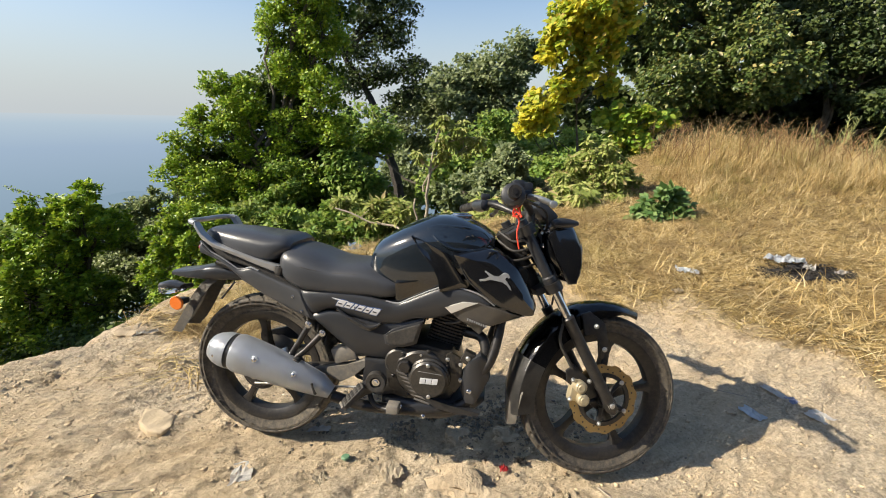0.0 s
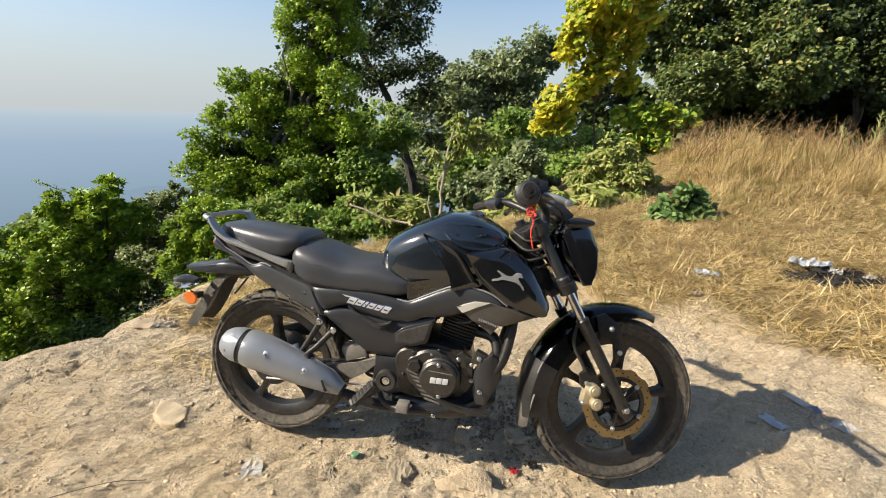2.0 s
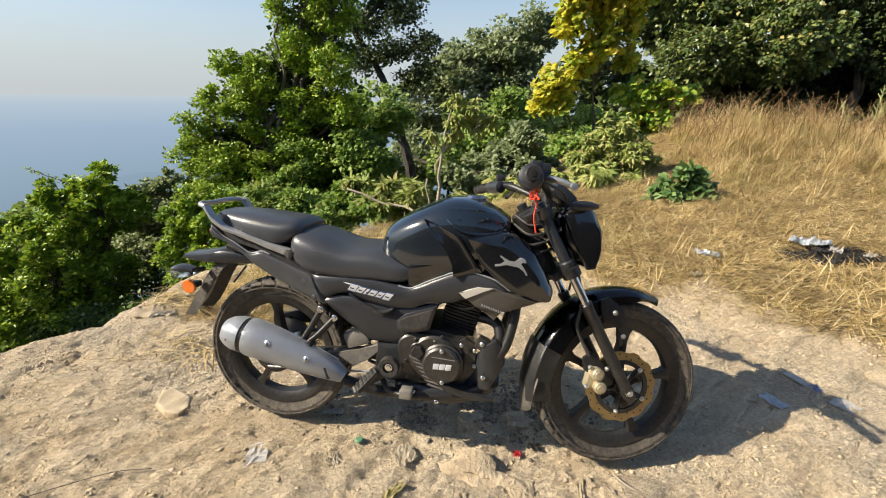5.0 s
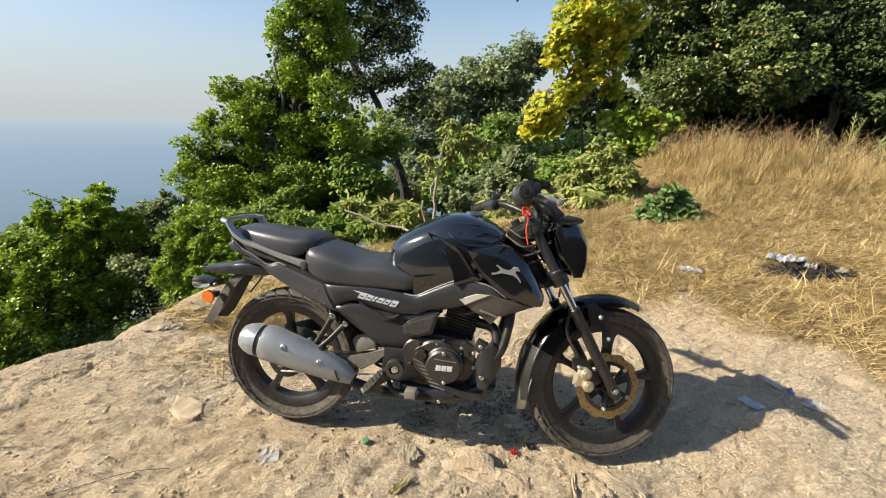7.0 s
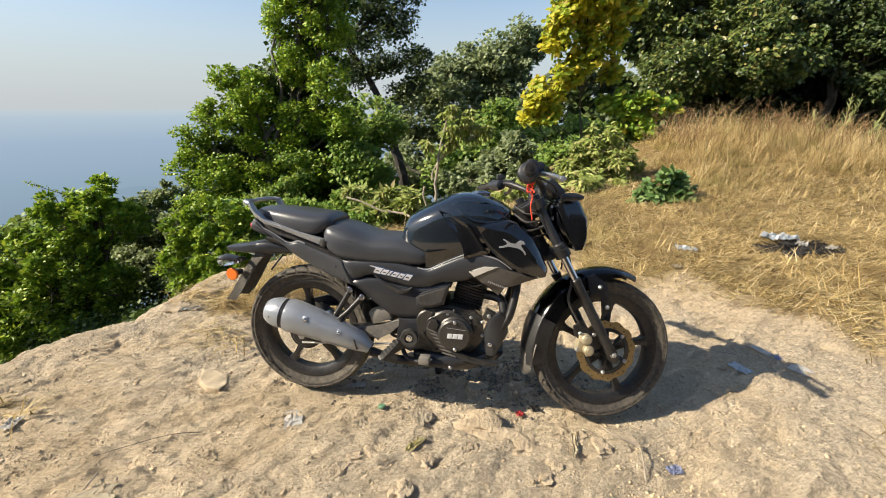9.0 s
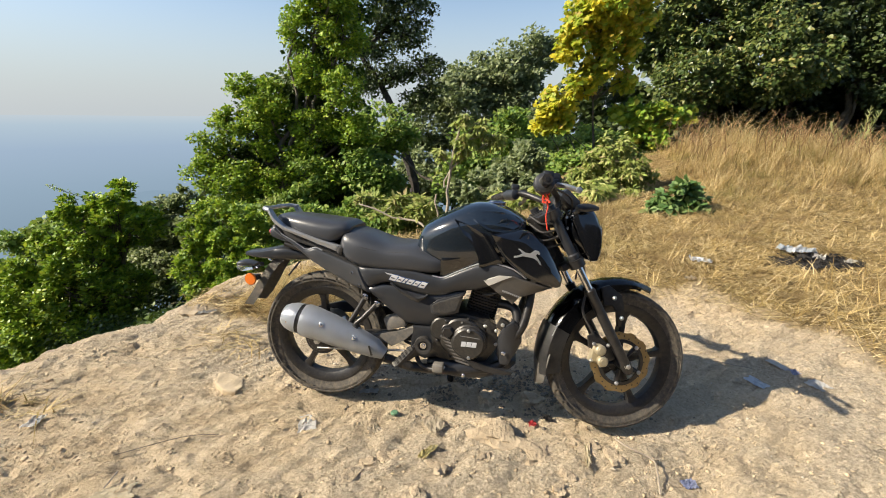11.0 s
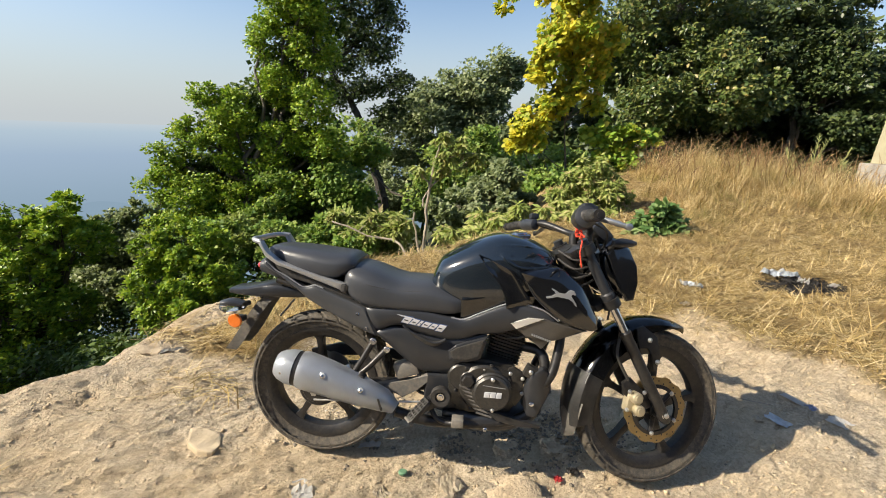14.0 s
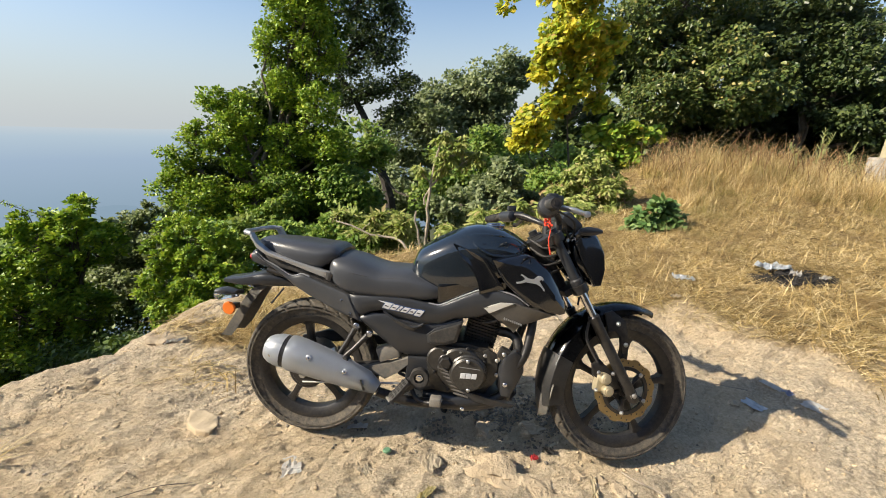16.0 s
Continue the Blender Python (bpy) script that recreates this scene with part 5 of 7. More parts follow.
    bolt(pan, (-0.075, -0.128, 0.235), 0.009, CHROME)
    bolt(pan, (0.01, -0.14, 0.215), 0.008, CHROME)
    # footrests, brake pedal
    for s in (-1, 1):
        peg = rod("footrest", [(-0.175, s * 0.14, 0.33), (-0.198, s * 0.155, 0.318)], 0.013, BLACK_METAL, top)
        A, D = Vector((-0.198, s * 0.155, 0.32)), (Vector((-0.268, s * 0.2, 0.245)) - Vector((-0.198, s * 0.155, 0.32))).normalized()
        turn = D.to_track_quat('Y', 'Z').to_matrix().to_4x4()
        bm = bmesh.new()
        block(bm, (0.04, 0.092, 0.018), (0, 0.05, 0), 0.005)
        for k in range(5):
            for q in (-0.012, 0, 0.012):
                block(bm, (0.007, 0.011, 0.006), (q, 0.018 + 0.016 * k, 0.0105), 0.0012)
        bm.transform(Matrix.Translation(A) @ turn)
        part("footrest_rubber", bm, SOFT_RUBBER, peg, "studded rubber footrest")
        bm = bmesh.new()
        block(bm, (0.038, 0.01, 0.024), (0, 0.1, 0), 0.003)
        bm.transform(Matrix.Translation(A) @ turn)
        part("footrest_tip", bm, MUDFLAP, peg)
    ped = rod("brake_pedal", [(-0.2, -0.11, 0.285), (-0.17, -0.14, 0.245), (-0.12, -0.155, 0.235), (-0.09, -0.165, 0.252)], 0.009, BLACK_METAL, top, smooth=5)
    bm = bmesh.new()
    block(bm, (0.042, 0.045, 0.03), (-0.09, -0.172, 0.255), 0.005)
    part("pedal_pad", bm, MUDFLAP, ped)
    rod("side_stand", [(-0.12, 0.1, 0.25), (-0.09, 0.19, 0.06), (-0.085, 0.225, -0.022)], [0.014, 0.013, 0.02], BLACK_METAL, top, "black side stand holding the machine", 10)
    # gearbox-side clutter under the side panel
    bm = bmesh.new()
    block(bm, (0.09, 0.05, 0.06), (-0.29, -0.09, 0.405), 0.012, Matrix.Rotation(radians(-20), 4, 'Y'))
    part("linkage_cover", bm, MUDFLAP, top, "dusty grey linkage cover")
    plate("swing_brace", [(-0.4, 0.345), (-0.28, 0.365), (-0.2, 0.4), (-0.185, 0.385), (-0.25, 0.33), (-0.3, 0.3), (-0.33, 0.32)], -0.12, -0.095, MUDFLAP, top, "dusty swing arm brace")
    rod("hose", [(-0.25, -0.1, 0.4), (-0.23, -0.11, 0.36), (-0.245, -0.11, 0.33), (-0.215, -0.1, 0.31)], 0.006, SOFT_RUBBER, top, smooth=5)
    rod("brake_rod", [(-0.22, -0.12, 0.29), (-0.45, -0.115, 0.27), (-0.64, -0.105, 0.255)], 0.004, ALLOY, top)

    # -- muffler
    bm = bmesh.new()
    axis_pts = [((-0.315, -0.155, 0.279), 0.02), ((-0.36, -0.16, 0.308), 0.036), ((-0.44, -0.166, 0.337), 0.047), ((-0.54, -0.172, 0.373), 0.056), ((-0.65, -0.178, 0.407), 0.061), ((-0.69, -0.18, 0.414), 0.06), ((-0.715, -0.18, 0.417), 0.053), ((-0.73, -0.18, 0.419), 0.046)]
    tube(bm, [p for p, _ in axis_pts], [r for _, r in axis_pts], 30)
    muf = part("muffler", bm, BLACK_METAL, top, "upswept muffler")
    # silver heat shield hugging its outer side
    def shell(name, pts, a0, a1, mat, lift, label):
        bm = bmesh.new()
        rows = []
        for i, (p, r) in enumerate(pts):
            d = (Vector(pts[min(i + 1, len(pts) - 1)][0]) - Vector(pts[max(i - 1, 0)][0])).normalized()
            sv = Vector((0, -1, 0))
            sv = (sv - d * sv.dot(d)).normalized()
            uv = d.cross(sv)
            rows.append([bm.verts.new(Vector(p) + (sv * math.cos(radians(a)) + uv * math.sin(radians(a))) * (r + lift)) for a in np.linspace(a0, a1, 19)])
        for a, b in zip(rows, rows[1:]):
            for j in range(18):
                bm.faces.new((a[j], a[j + 1], b[j + 1], b[j]))
        bmesh.ops.solidify(bm, geom=bm.faces[:], thickness=0.0025)
        return part(name, bm, mat, muf, label)
    sh = [((-0.318, -0.158, 0.281), 0.02), ((-0.36, -0.16, 0.306), 0.037), ((-0.44, -0.166, 0.337), 0.049), ((-0.54, -0.172, 0.373), 0.0585), ((-0.61, -0.176, 0.396), 0.063), ((-0.645, -0.178, 0.406), 0.0635), ((-0.66, -0.179, 0.409), 0.059)]
    shield = shell("heat_shield", sh, -104, 104, SILVER, 0.004, "silver painted muffler heat shield")
    shell("end_cap", [((-0.672, -0.18, 0.411), 0.059), ((-0.7, -0.18, 0.416), 0.057), ((-0.725, -0.18, 0.42), 0.049), ((-0.742, -0.18, 0.423), 0.038)], -150, 150, SILVER, 0.004, "silver muffler end cap")
    for x, z, y in ((-0.562, 0.41, -0.231), (-0.433, 0.358, -0.211), (-0.708, 0.414, -0.232)):
        bm = bmesh.new()
        drum(bm, 0.013, -0.003, 0.003, (x, y + 0.004, z), 20, 0.001)
        part("washer", bm, SILVER, muf)
        bolt(muf, (x, y + 0.002, z), 0.0085, CHROME)
    plate("slot", [(-0.374, 0.33), (-0.368, 0.33), (-0.356, 0.29), (-0.362, 0.29)], -0.2055, -0.195, SOFT_RUBBER, shield, bevel=0)
    rod("muffler_bracket", [(-0.5, -0.14, 0.42), (-0.49, -0.15, 0.4), (-0.52, -0.14, 0.36)], 0.012, ALLOY, muf)
    return top


motorcycle()

# ---- plants ----
def leaves(rng, centres, size, count, aspect=0.42, fold=0.25, droop=0.2, flat=0.5):
    """Vertices and faces of many small folded leaves, count round each centre (x, y, z, radius, crown centre)."""
    c = np.repeat(np.array([k[:3] for k in centres]), count, axis=0)
    r = np.repeat(np.array([k[3] for k in centres]), count)
    n = len(c)
    off = rng.normal(size=(n, 3))
    off /= np.linalg.norm(off, axis=1)[:, None]
    p = c + off * (r * rng.random(n) ** 0.4)[:, None] * np.array([1.0, 1.0, flat])
    d = off * 0.7 + rng.normal(size=(n, 3)) * 0.7
    d[:, 2] = d[:, 2] * 0.6 - droop
    d /= np.linalg.norm(d, axis=1)[:, None]
    up = rng.normal(size=(n, 3)) * 0.4 + np.array([-0.6, -0.3, 0.75])
    s = np.cross(d, up)
    s /= np.linalg.norm(s, axis=1)[:, None] + 1e-9
    nn = np.cross(s, d)
    L = size * (0.6 + 0.8 * rng.random(n))[:, None]
    w = L * aspect
    if aspect >= 0.45:
        v = np.empty((n, 6, 3))
        v[:, 0] = p
        v[:, 1] = p + d * L * 0.2 + s * w + nn * w * fold
        v[:, 2] = p + d * L * 0.7 + s * w * 0.85 + nn * w * fold
        v[:, 3] = p + d * L
        v[:, 4] = p + d * L * 0.7 - s * w * 0.85 + nn * w * fold
        v[:, 5] = p + d * L * 0.2 - s * w + nn * w * fold
        f = np.arange(n * 6).reshape(n, 6)
        return v.reshape(-1, 3), np.concatenate([f[:, [0, 1, 2, 3]], f[:, [0, 3, 4, 5]]])
    v = np.empty((n, 4, 3))
    v[:, 0] = p
    v[:, 1] = p + d * L * 0.45 + s * w + nn * w * fold
    v[:, 2] = p + d * L
    v[:, 3] = p + d * L * 0.45 - s * w + nn * w * fold
    f = np.arange(n * 4).reshape(n, 4)
    return v.reshape(-1, 3), np.concatenate([f[:, [0, 1, 2]], f[:, [0, 2, 3]]])


def mesh_np(name, v, f, mat):
    me = bpy.data.meshes.new(name)
    me.vertices.add(len(v))
    me.vertices.foreach_set("co", np.ascontiguousarray(v, dtype=np.float32).ravel())
    k = f.shape[1]
    me.loops.add(len(f) * k)
    me.loops.foreach_set("vertex_index", np.ascontiguousarray(f, dtype=np.int32).ravel())
    me.polygons.add(len(f))
    me.polygons.foreach_set("loop_start", np.arange(0, len(f) * k, k, dtype=np.int32))
    me.update(calc_edges=True)
    me.materials.append(mat)
    return me


def limb(bm, a, b, ra, rb, rng, bend=0.12, n=6, seg=5):
    """A tapered, slightly crooked limb from a to b."""
    a, b = Vector(a), Vector(b)
    L = (b - a).length
    pts = []
    for i in range(seg + 1):
        k = i / seg
        p = a.lerp(b, k)
        if 0 < i < seg:
            p += Vector(rng.normal(size=3)) * L * bend * 0.35
        pts.append((p, ra + (rb - ra) * k))
    tube(bm, [p for p, _ in pts], [r for _, r in pts], n)


def tree(name, base, blobs, mat, seed, label, size=0.09, cover=1.6, per=130, bark=None, trunk_r=0.12, category="tree", spread=0.34, aspect=0.42, kind="", droop=0.2, stem=None, fullness=0.55, flat=0.6):
    rng = np.random.default_rng(seed)
    base = (base[0], base[1], min(base[2], height(base[0], base[1])))
    if stem:
        stem = [base] + list(stem[1:])
    top = empty(name, label=label, category=category, kind=kind)
    top.location = base
    centres, tips = [], []
    for (x, y, z, rx, rz) in blobs:
        k = max(7, int(cover * 4 * math.pi * rx * rz / (size * size * aspect * 0.7) / per))
        ry = (rx + rz) / 2
        off = rng.normal(size=(k, 3))
        off /= np.linalg.norm(off, axis=1)[:, None]
        rad = (fullness + (1 - fullness) * rng.random(k) ** 0.6)[:, None]
        # knobbly outline
        bul = np.array([0.86 + 0.32 * noise.noise(Vector(o * 2.1) + Vector((seed, x, z))) for o in off])[:, None]
        q = off * rad * bul * np.array([rx, ry, rz]) + np.array([x, y, z])
        sp = 1.15 * spread * min(1.0, (rx + rz) * 0.6)
        centres += [(a[0] - base[0], a[1] - base[1], a[2] - base[2], sp * (0.6 + 0.8 * rng.random())) for a in q]
        tips.append((x - base[0], y - base[1], z - base[2], min(rx, rz)))
    v, f = leaves(rng, centres, size, per, aspect=aspect, droop=droop, flat=flat)
    crown = new("crown", mesh_np("crown", v, f, mat))
    crown.parent = top
    bm = bmesh.new()
    stem = [Vector(s) - Vector(base) for s in stem] if stem else [Vector((0, 0, 0)), Vector((np.mean([t[0] for t in tips]) * 0.6, np.mean([t[1] for t in tips]) * 0.6, max(0.2, np.mean([t[2] for t in tips]) * 0.75)))]
    for i, (a, b) in enumerate(zip(stem, stem[1:])):
        n = len(stem) - 1
        limb(bm, a, b, trunk_r * (1 - 0.75 * i / n), trunk_r * (1 - 0.75 * (i + 1) / n), rng, 0.05, 8)
    trunk = part("trunk", bm, bark or BARK, top)
    bm = bmesh.new()
    for t in tips:
        k = min(range(len(stem)), key=lambda i: (stem[i] - Vector(t[:3])).length + (3 if stem[i].z > t[2] else 0))
        limb(bm, stem[k], t[:3], trunk_r * 0.42, trunk_r * 0.12, rng)
        for _ in range(6):
            e = Vector(t[:3]) + Vector(rng.normal(size=3)).normalized() * t[3] * 0.8
            limb(bm, Vector(t[:3]).lerp(stem[k], 0.25 * rng.random()), e, trunk_r * 0.14, trunk_r * 0.03, rng, 0.2, 5, 4)
    part("limb", bm, bark or BARK, top)
    return top


TREES = [
    ("tree", (-5.0, 9.6, -5.0), [(-4.2, 9.5, 3.9, 0.95, 0.8), (-3.9, 9.4, 4.9, 1.2, 0.8), (-4.85, 9.3, 3.2, 0.45, 0.55), (-3.7, 9.3, 2.95, 0.6, 0.6), (-4.5, 9.2, 2.2, 0.65, 0.55), (-3.7, 9.0, 1.75, 0.6, 0.6), (-6.2, 9.2, 1.85, 0.55, 0.4), (-5.6, 9.0, 1.5, 0.6, 0.5), (-6.9, 9.2, 0.95, 0.5, 0.5), (-6.1, 9.0, 0.7, 0.65, 0.5), (-7.5, 9.2, 0.3, 0.5, 0.5),
     (-4.6, 9.2, 0.85, 0.75, 0.5), (-3.5, 9.1, 0.75, 0.55, 0.55), (-5.2, 9.3, 0.1, 0.8, 0.5), (-7.8, 9.2, -0.4, 0.55, 0.5), (-6.8, 9.0, -0.5, 0.75, 0.55), (-5.6, 9.0, -0.7, 0.7, 0.5), (-4.2, 9.1, -0.4, 0.8, 0.5), (-7.4, 8.8, -1.3, 0.7, 0.5), (-6.2, 8.8, -1.4, 0.8, 0.5)], LEAF_BRIGHT, 11, "leafy tree with bright green sunlit crown on the slope",
     dict(size=0.08, trunk_r=0.17, cover=1.1, aspect=0.38, per=80, flat=0.7, droop=0.05, spread=0.26, fullness=0.55)),
    # second crown added as dark fill for the shade inside the bright tree
    ("tree", (-5.2, 10.6, -5.5), [(-4.3, 10.4, 4.3, 0.9, 1.2), (-4.5, 10.4, 2.7, 0.9, 0.9), (-5.4, 10.4, 1.8, 1.1, 0.8), (-6.6, 10.4, 1.1, 0.9, 0.7), (-5.0, 10.4, 0.9, 1.2, 0.9), (-7.3, 10.4, -0.1, 0.9, 0.8), (-5.8, 10.3, -0.2, 1.2, 0.8), (-4.2, 10.3, 0.2, 1.0, 0.8), (-6.9, 10.2, -1.2, 1.2, 0.7), (-5.2, 10.2, -1.2, 1.2, 0.7)], LEAF_PAINTED_SHADE, 41,
     "inner canopy added behind a leafy tree, its shade painted dark", dict(size=0.12, trunk_r=0.16, cover=1.15, per=70, spread=0.34, fullness=0.3, bark=BARK_DARK)),
    ("tree", (-3.4, 18.0, -6.0), [(-4.9, 18.0, 5.2, 1.0, 0.9), (-3.9, 18.0, 4.4, 0.9, 0.8), (-3.1, 18.0, 3.2, 0.8, 0.7), (-4.4, 18.0, 2.9, 0.9, 0.7), (-2.9, 18.0, 2.2, 0.6, 0.5), (-5.4, 18.0, 4.0, 0.9, 0.8), (-3.4, 18.0, 5.5, 0.8, 0.7), (-4.6, 18.0, 6.4, 1.6, 0.9), (-5.6, 18.0, 2.6, 0.9, 0.8), (-3.6, 18.0, 1.7, 0.7, 0.5)], LEAF_DARK, 12,
     "tall tree with bare leaning dark trunk and thin crown", dict(size=0.13, trunk_r=0.27, cover=0.9, per=50, spread=0.42, fullness=0.4, bark=BARK_DARK, stem=[(-3.4, 18, -6), (-3.65, 18, -1.9), (-4.05, 18, -0.5), (-4.4, 18, 0.95), (-5.1, 18, 2.4), (-5.95, 18, 3.6), (-6.5, 18, 5.7)])),
    ("bush", (-9.3, 6.9, -7.5), [(-8.45, 6.8, -0.75, 0.42, 0.5), (-8.5, 6.8, -1.3, 0.62, 0.6), (-9.35, 6.8, -1.1, 0.6, 0.5), (-7.95, 6.9, -1.3, 0.45, 0.5), (-9.9, 6.6, -1.75, 0.6, 0.5), (-9.0, 6.5, -2.0, 0.8, 0.6), (-10.7, 6.7, -2.4, 0.75, 0.6), (-9.8, 6.4, -2.9, 0.9, 0.7), (-8.6, 6.6, -2.8, 0.7, 0.7), (-11.4, 6.7, -3.3, 0.9, 0.8), (-10.4, 6.4, -4.0, 1.0, 0.8), (-9.2, 6.4, -4.0, 0.8, 0.8), (-11.6, 6.6, -4.8, 1.2, 1.0)], LEAF_BRIGHT, 13,
     "dense bright green treetop rising from the slope", dict(size=0.1, trunk_r=0.18, spread=0.2, cover=1.25, aspect=0.36, per=120, flat=0.8, droop=0.0, fullness=0.6)),
    ("bush", (-12.0, 9.6, -9.0), [(-11.6, 9.0, -2.0, 0.9, 0.6), (-12.4, 9.0, -3.3, 1.1, 1.0), (-11.0, 9.0, -1.8, 0.8, 0.4), (-12.8, 9.0, -2.2, 0.9, 0.5), (-13.8, 9.0, -2.6, 0.9, 0.6), (-10.8, 9.4, -3.6, 1.2, 1.1), (-14.5, 9.6, -4.0, 1.5, 1.3), (-16.5, 10.0, -5.0, 1.7, 1.5)], LEAF_MID, 26, "green treetops on the steep slope", dict(size=0.14, trunk_r=0.2, spread=0.36)),
    ("bush", (-9.3, 8.2, -7.0), [(-9.2, 9.0, -1.4, 0.6, 0.45), (-8.4, 9.0, -1.25, 0.5, 0.45), (-8.9, 8.8, -2.1, 0.9, 0.6), (-7.9, 8.6, -2.0, 0.7, 0.6), (-8.2, 8.2, -2.8, 0.8, 0.7), (-9.4, 8.4, -3.0, 0.8, 0.7)], LEAF_HAZY, 27, "grey-green shrub on the steep bank", dict(size=0.1, trunk_r=0.08, spread=0.22, per=110)),
    ("bush", (-6.0, 6.3, -5.0), [(-5.5, 5.5, -1.0, 0.4, 0.4), (-5.0, 5.5, -0.85, 0.5, 0.45), (-4.5, 5.6, -0.75, 0.4, 0.4), (-5.5, 5.4, -1.6, 0.45, 0.5), (-4.9, 5.4, -1.5, 0.5, 0.5), (-4.3, 5.4, -1.3, 0.5, 0.5), (-5.3, 5.3, -2.1, 0.45, 0.45), (-4.7, 5.2, -2.0, 0.5, 0.5)], LEAF_BRIGHT, 15, "bright green leafy shrub below the terrace rim", dict(size=0.075, trunk_r=0.07, spread=0.16, cover=1.25, aspect=0.38, per=100, flat=0.8, droop=0.0, fullness=0.6)),
    ("bush", (-4.2, 8.8, -4.5), [(-4.6, 9.0, -0.4, 0.9, 0.6), (-3.1, 9.1, -0.3, 0.9, 0.7), (-3.9, 8.6, -1.5, 0.9, 0.5), (-4.9, 8.3, -1.3, 0.7, 0.6)], LEAF_MID, 16, "green undergrowth below the big tree", dict(size=0.1, trunk_r=0.06, spread=0.26)),
    ("tree", (-7.5, 12.2, -6.0), [(-11.2, 12.0, -3.4, 1.6, 1.2), (-9.0, 12.0, -2.4, 1.6, 1.4), (-6.6, 12.5, -1.6, 1.8, 1.6), (-4.3, 12.0, -1.3, 1.5, 1.6)], LEAF_MID, 28, "shaded woodland canopy behind the big tree", dict(size=0.16, trunk_r=0.15, spread=0.45)),
    ("tree", (-1.5, 13.2, -5.0), [(-2.7, 13.0, -2.5, 1.3, 0.9), (-1.0, 13.0, -1.1, 1.0, 1.2), (0.3, 14.0, 0.0, 1.7, 1.5), (1.8, 13.0, -0.1, 1.2, 1.1), (-4.4, 15.0, 0.5, 1.4, 1.3)], LEAF_MID, 29, "mid-green woodland trees down the slope", dict(size=0.15, trunk_r=0.14, spread=0.42)),
    ("bush", (-1.6, 5.8, -2.0), [(-1.8, 5.8, -0.7, 0.5, 0.3), (-1.3, 5.7, -0.5, 0.6, 0.3), (-2.5, 6.0, -0.9, 0.4, 0.3), (-2.6, 5.2, -0.9, 0.7, 0.3), (-1.5, 5.3, -0.6, 0.7, 0.3)], LEAF_MID, 17, "scrubby olive-green shrub on the rim", dict(size=0.075, trunk_r=0.03, spread=0.18)),
    ("bush", (-3.8, 6.9, -3.2), [(-2.6, 6.5, -0.8, 0.7, 0.5), (-3.8, 7.0, -1.1, 1.0, 0.5), (-5.1, 7.0, -1.3, 1.0, 0.6)], LEAF_MID, 30, "leafy shrub row under the rim", dict(size=0.09, trunk_r=0.04, spread=0.22)),
    ("bush", (0.5, 6.3, -1.8), [(0.3, 6.5, 0.1, 0.5, 0.45), (0.7, 6.4, 0.4, 0.45, 0.4), (-0.1, 5.7, 0.0, 0.5, 0.4), (1.0, 6.4, 0.0, 0.4, 0.4), (0.5, 6.0, 0.0, 0.6, 0.4)], LEAF_HAZY, 18, "thick green shrub behind the sapling", dict(size=0.085, trunk_r=0.04, spread=0.22)),
    ("bush", (0.6, 4.9, -0.9), [(0.9, 4.3, 0.08, 0.4, 0.28), (0.4, 4.1, -0.02, 0.42, 0.26), (-0.1, 4.0, -0.15, 0.4, 0.25), (1.4, 4.4, 0.15, 0.4, 0.3), (1.3, 4.6, -0.1, 0.5, 0.3), (0.7, 5.0, -0.2, 0.5, 0.4), (0.2, 5.0, -0.3, 0.6, 0.3), (-0.2, 4.8, -0.4, 0.4, 0.3)], LEAF_LIME, 31, "pale green narrow-leaved weeds along the rim", dict(size=0.12, trunk_r=0.02, spread=0.17, aspect=0.15, droop=0.9, cover=1.5, flat=0.8)),
    ("tree", (-0.4, 25, -8), [(-4.8, 23.5, -2.6, 2.0, 1.7), (-6.6, 22.5, -3.0, 1.8, 1.6), (-2.6, 23.5, -2.4, 1.8, 1.6), (-3.6, 25.1, 0.7, 2.1, 2.3), (-1.7, 24.9, 3.0, 1.3, 1.1), (-2.2, 23.4, 2.3, 1.2, 1.5), (-0.9, 25.8, -0.6, 2.1, 1.7), (0.1, 25.1, 0.8, 2.1, 1.9)], LEAF_HAZY, 19, "grey-green tree farther back in the woods", dict(size=0.22, trunk_r=0.22, spread=0.6)),
    ("tree", (1.6, 25.3, -8), [(0.6, 25.6, 3.6, 2.2, 1.7), (1.8, 25.0, 1.8, 1.8, 2.2), (2.4, 25.8, 4.6, 1.3, 1.4)], LEAF_HAZY, 20, "grey-green broadleaf tree with rounded crown", dict(size=0.22, trunk_r=0.25, spread=0.6)),
    ("tree", (2.4, 8.5, -0.8), [(2.1, 8.3, 3.3, 0.75, 0.65), (2.1, 8.3, 4.1, 0.95, 0.5), (1.55, 8.2, 2.6, 0.42, 0.5), (2.5, 8.3, 2.75, 0.55, 0.5), (2.85, 8.4, 3.15, 0.4, 0.45), (2.25, 8.3, 2.2, 0.45, 0.35), (1.8, 8.2, 1.9, 0.38, 0.35), (1.4, 8.1, 1.5, 0.45, 0.42), (1.12, 8.1, 1.05, 0.3, 0.32), (1.5, 8.1, 1.05, 0.3, 0.3), (2.75, 8.4, 1.95, 0.3, 0.32)], LEAF_YELLOW, 21,
     "tree with large yellow and lime autumn leaves", dict(size=0.105, trunk_r=0.05, aspect=0.46, spread=0.17, cover=1.15, per=26, flat=0.9, fullness=0.35, droop=0.5)),
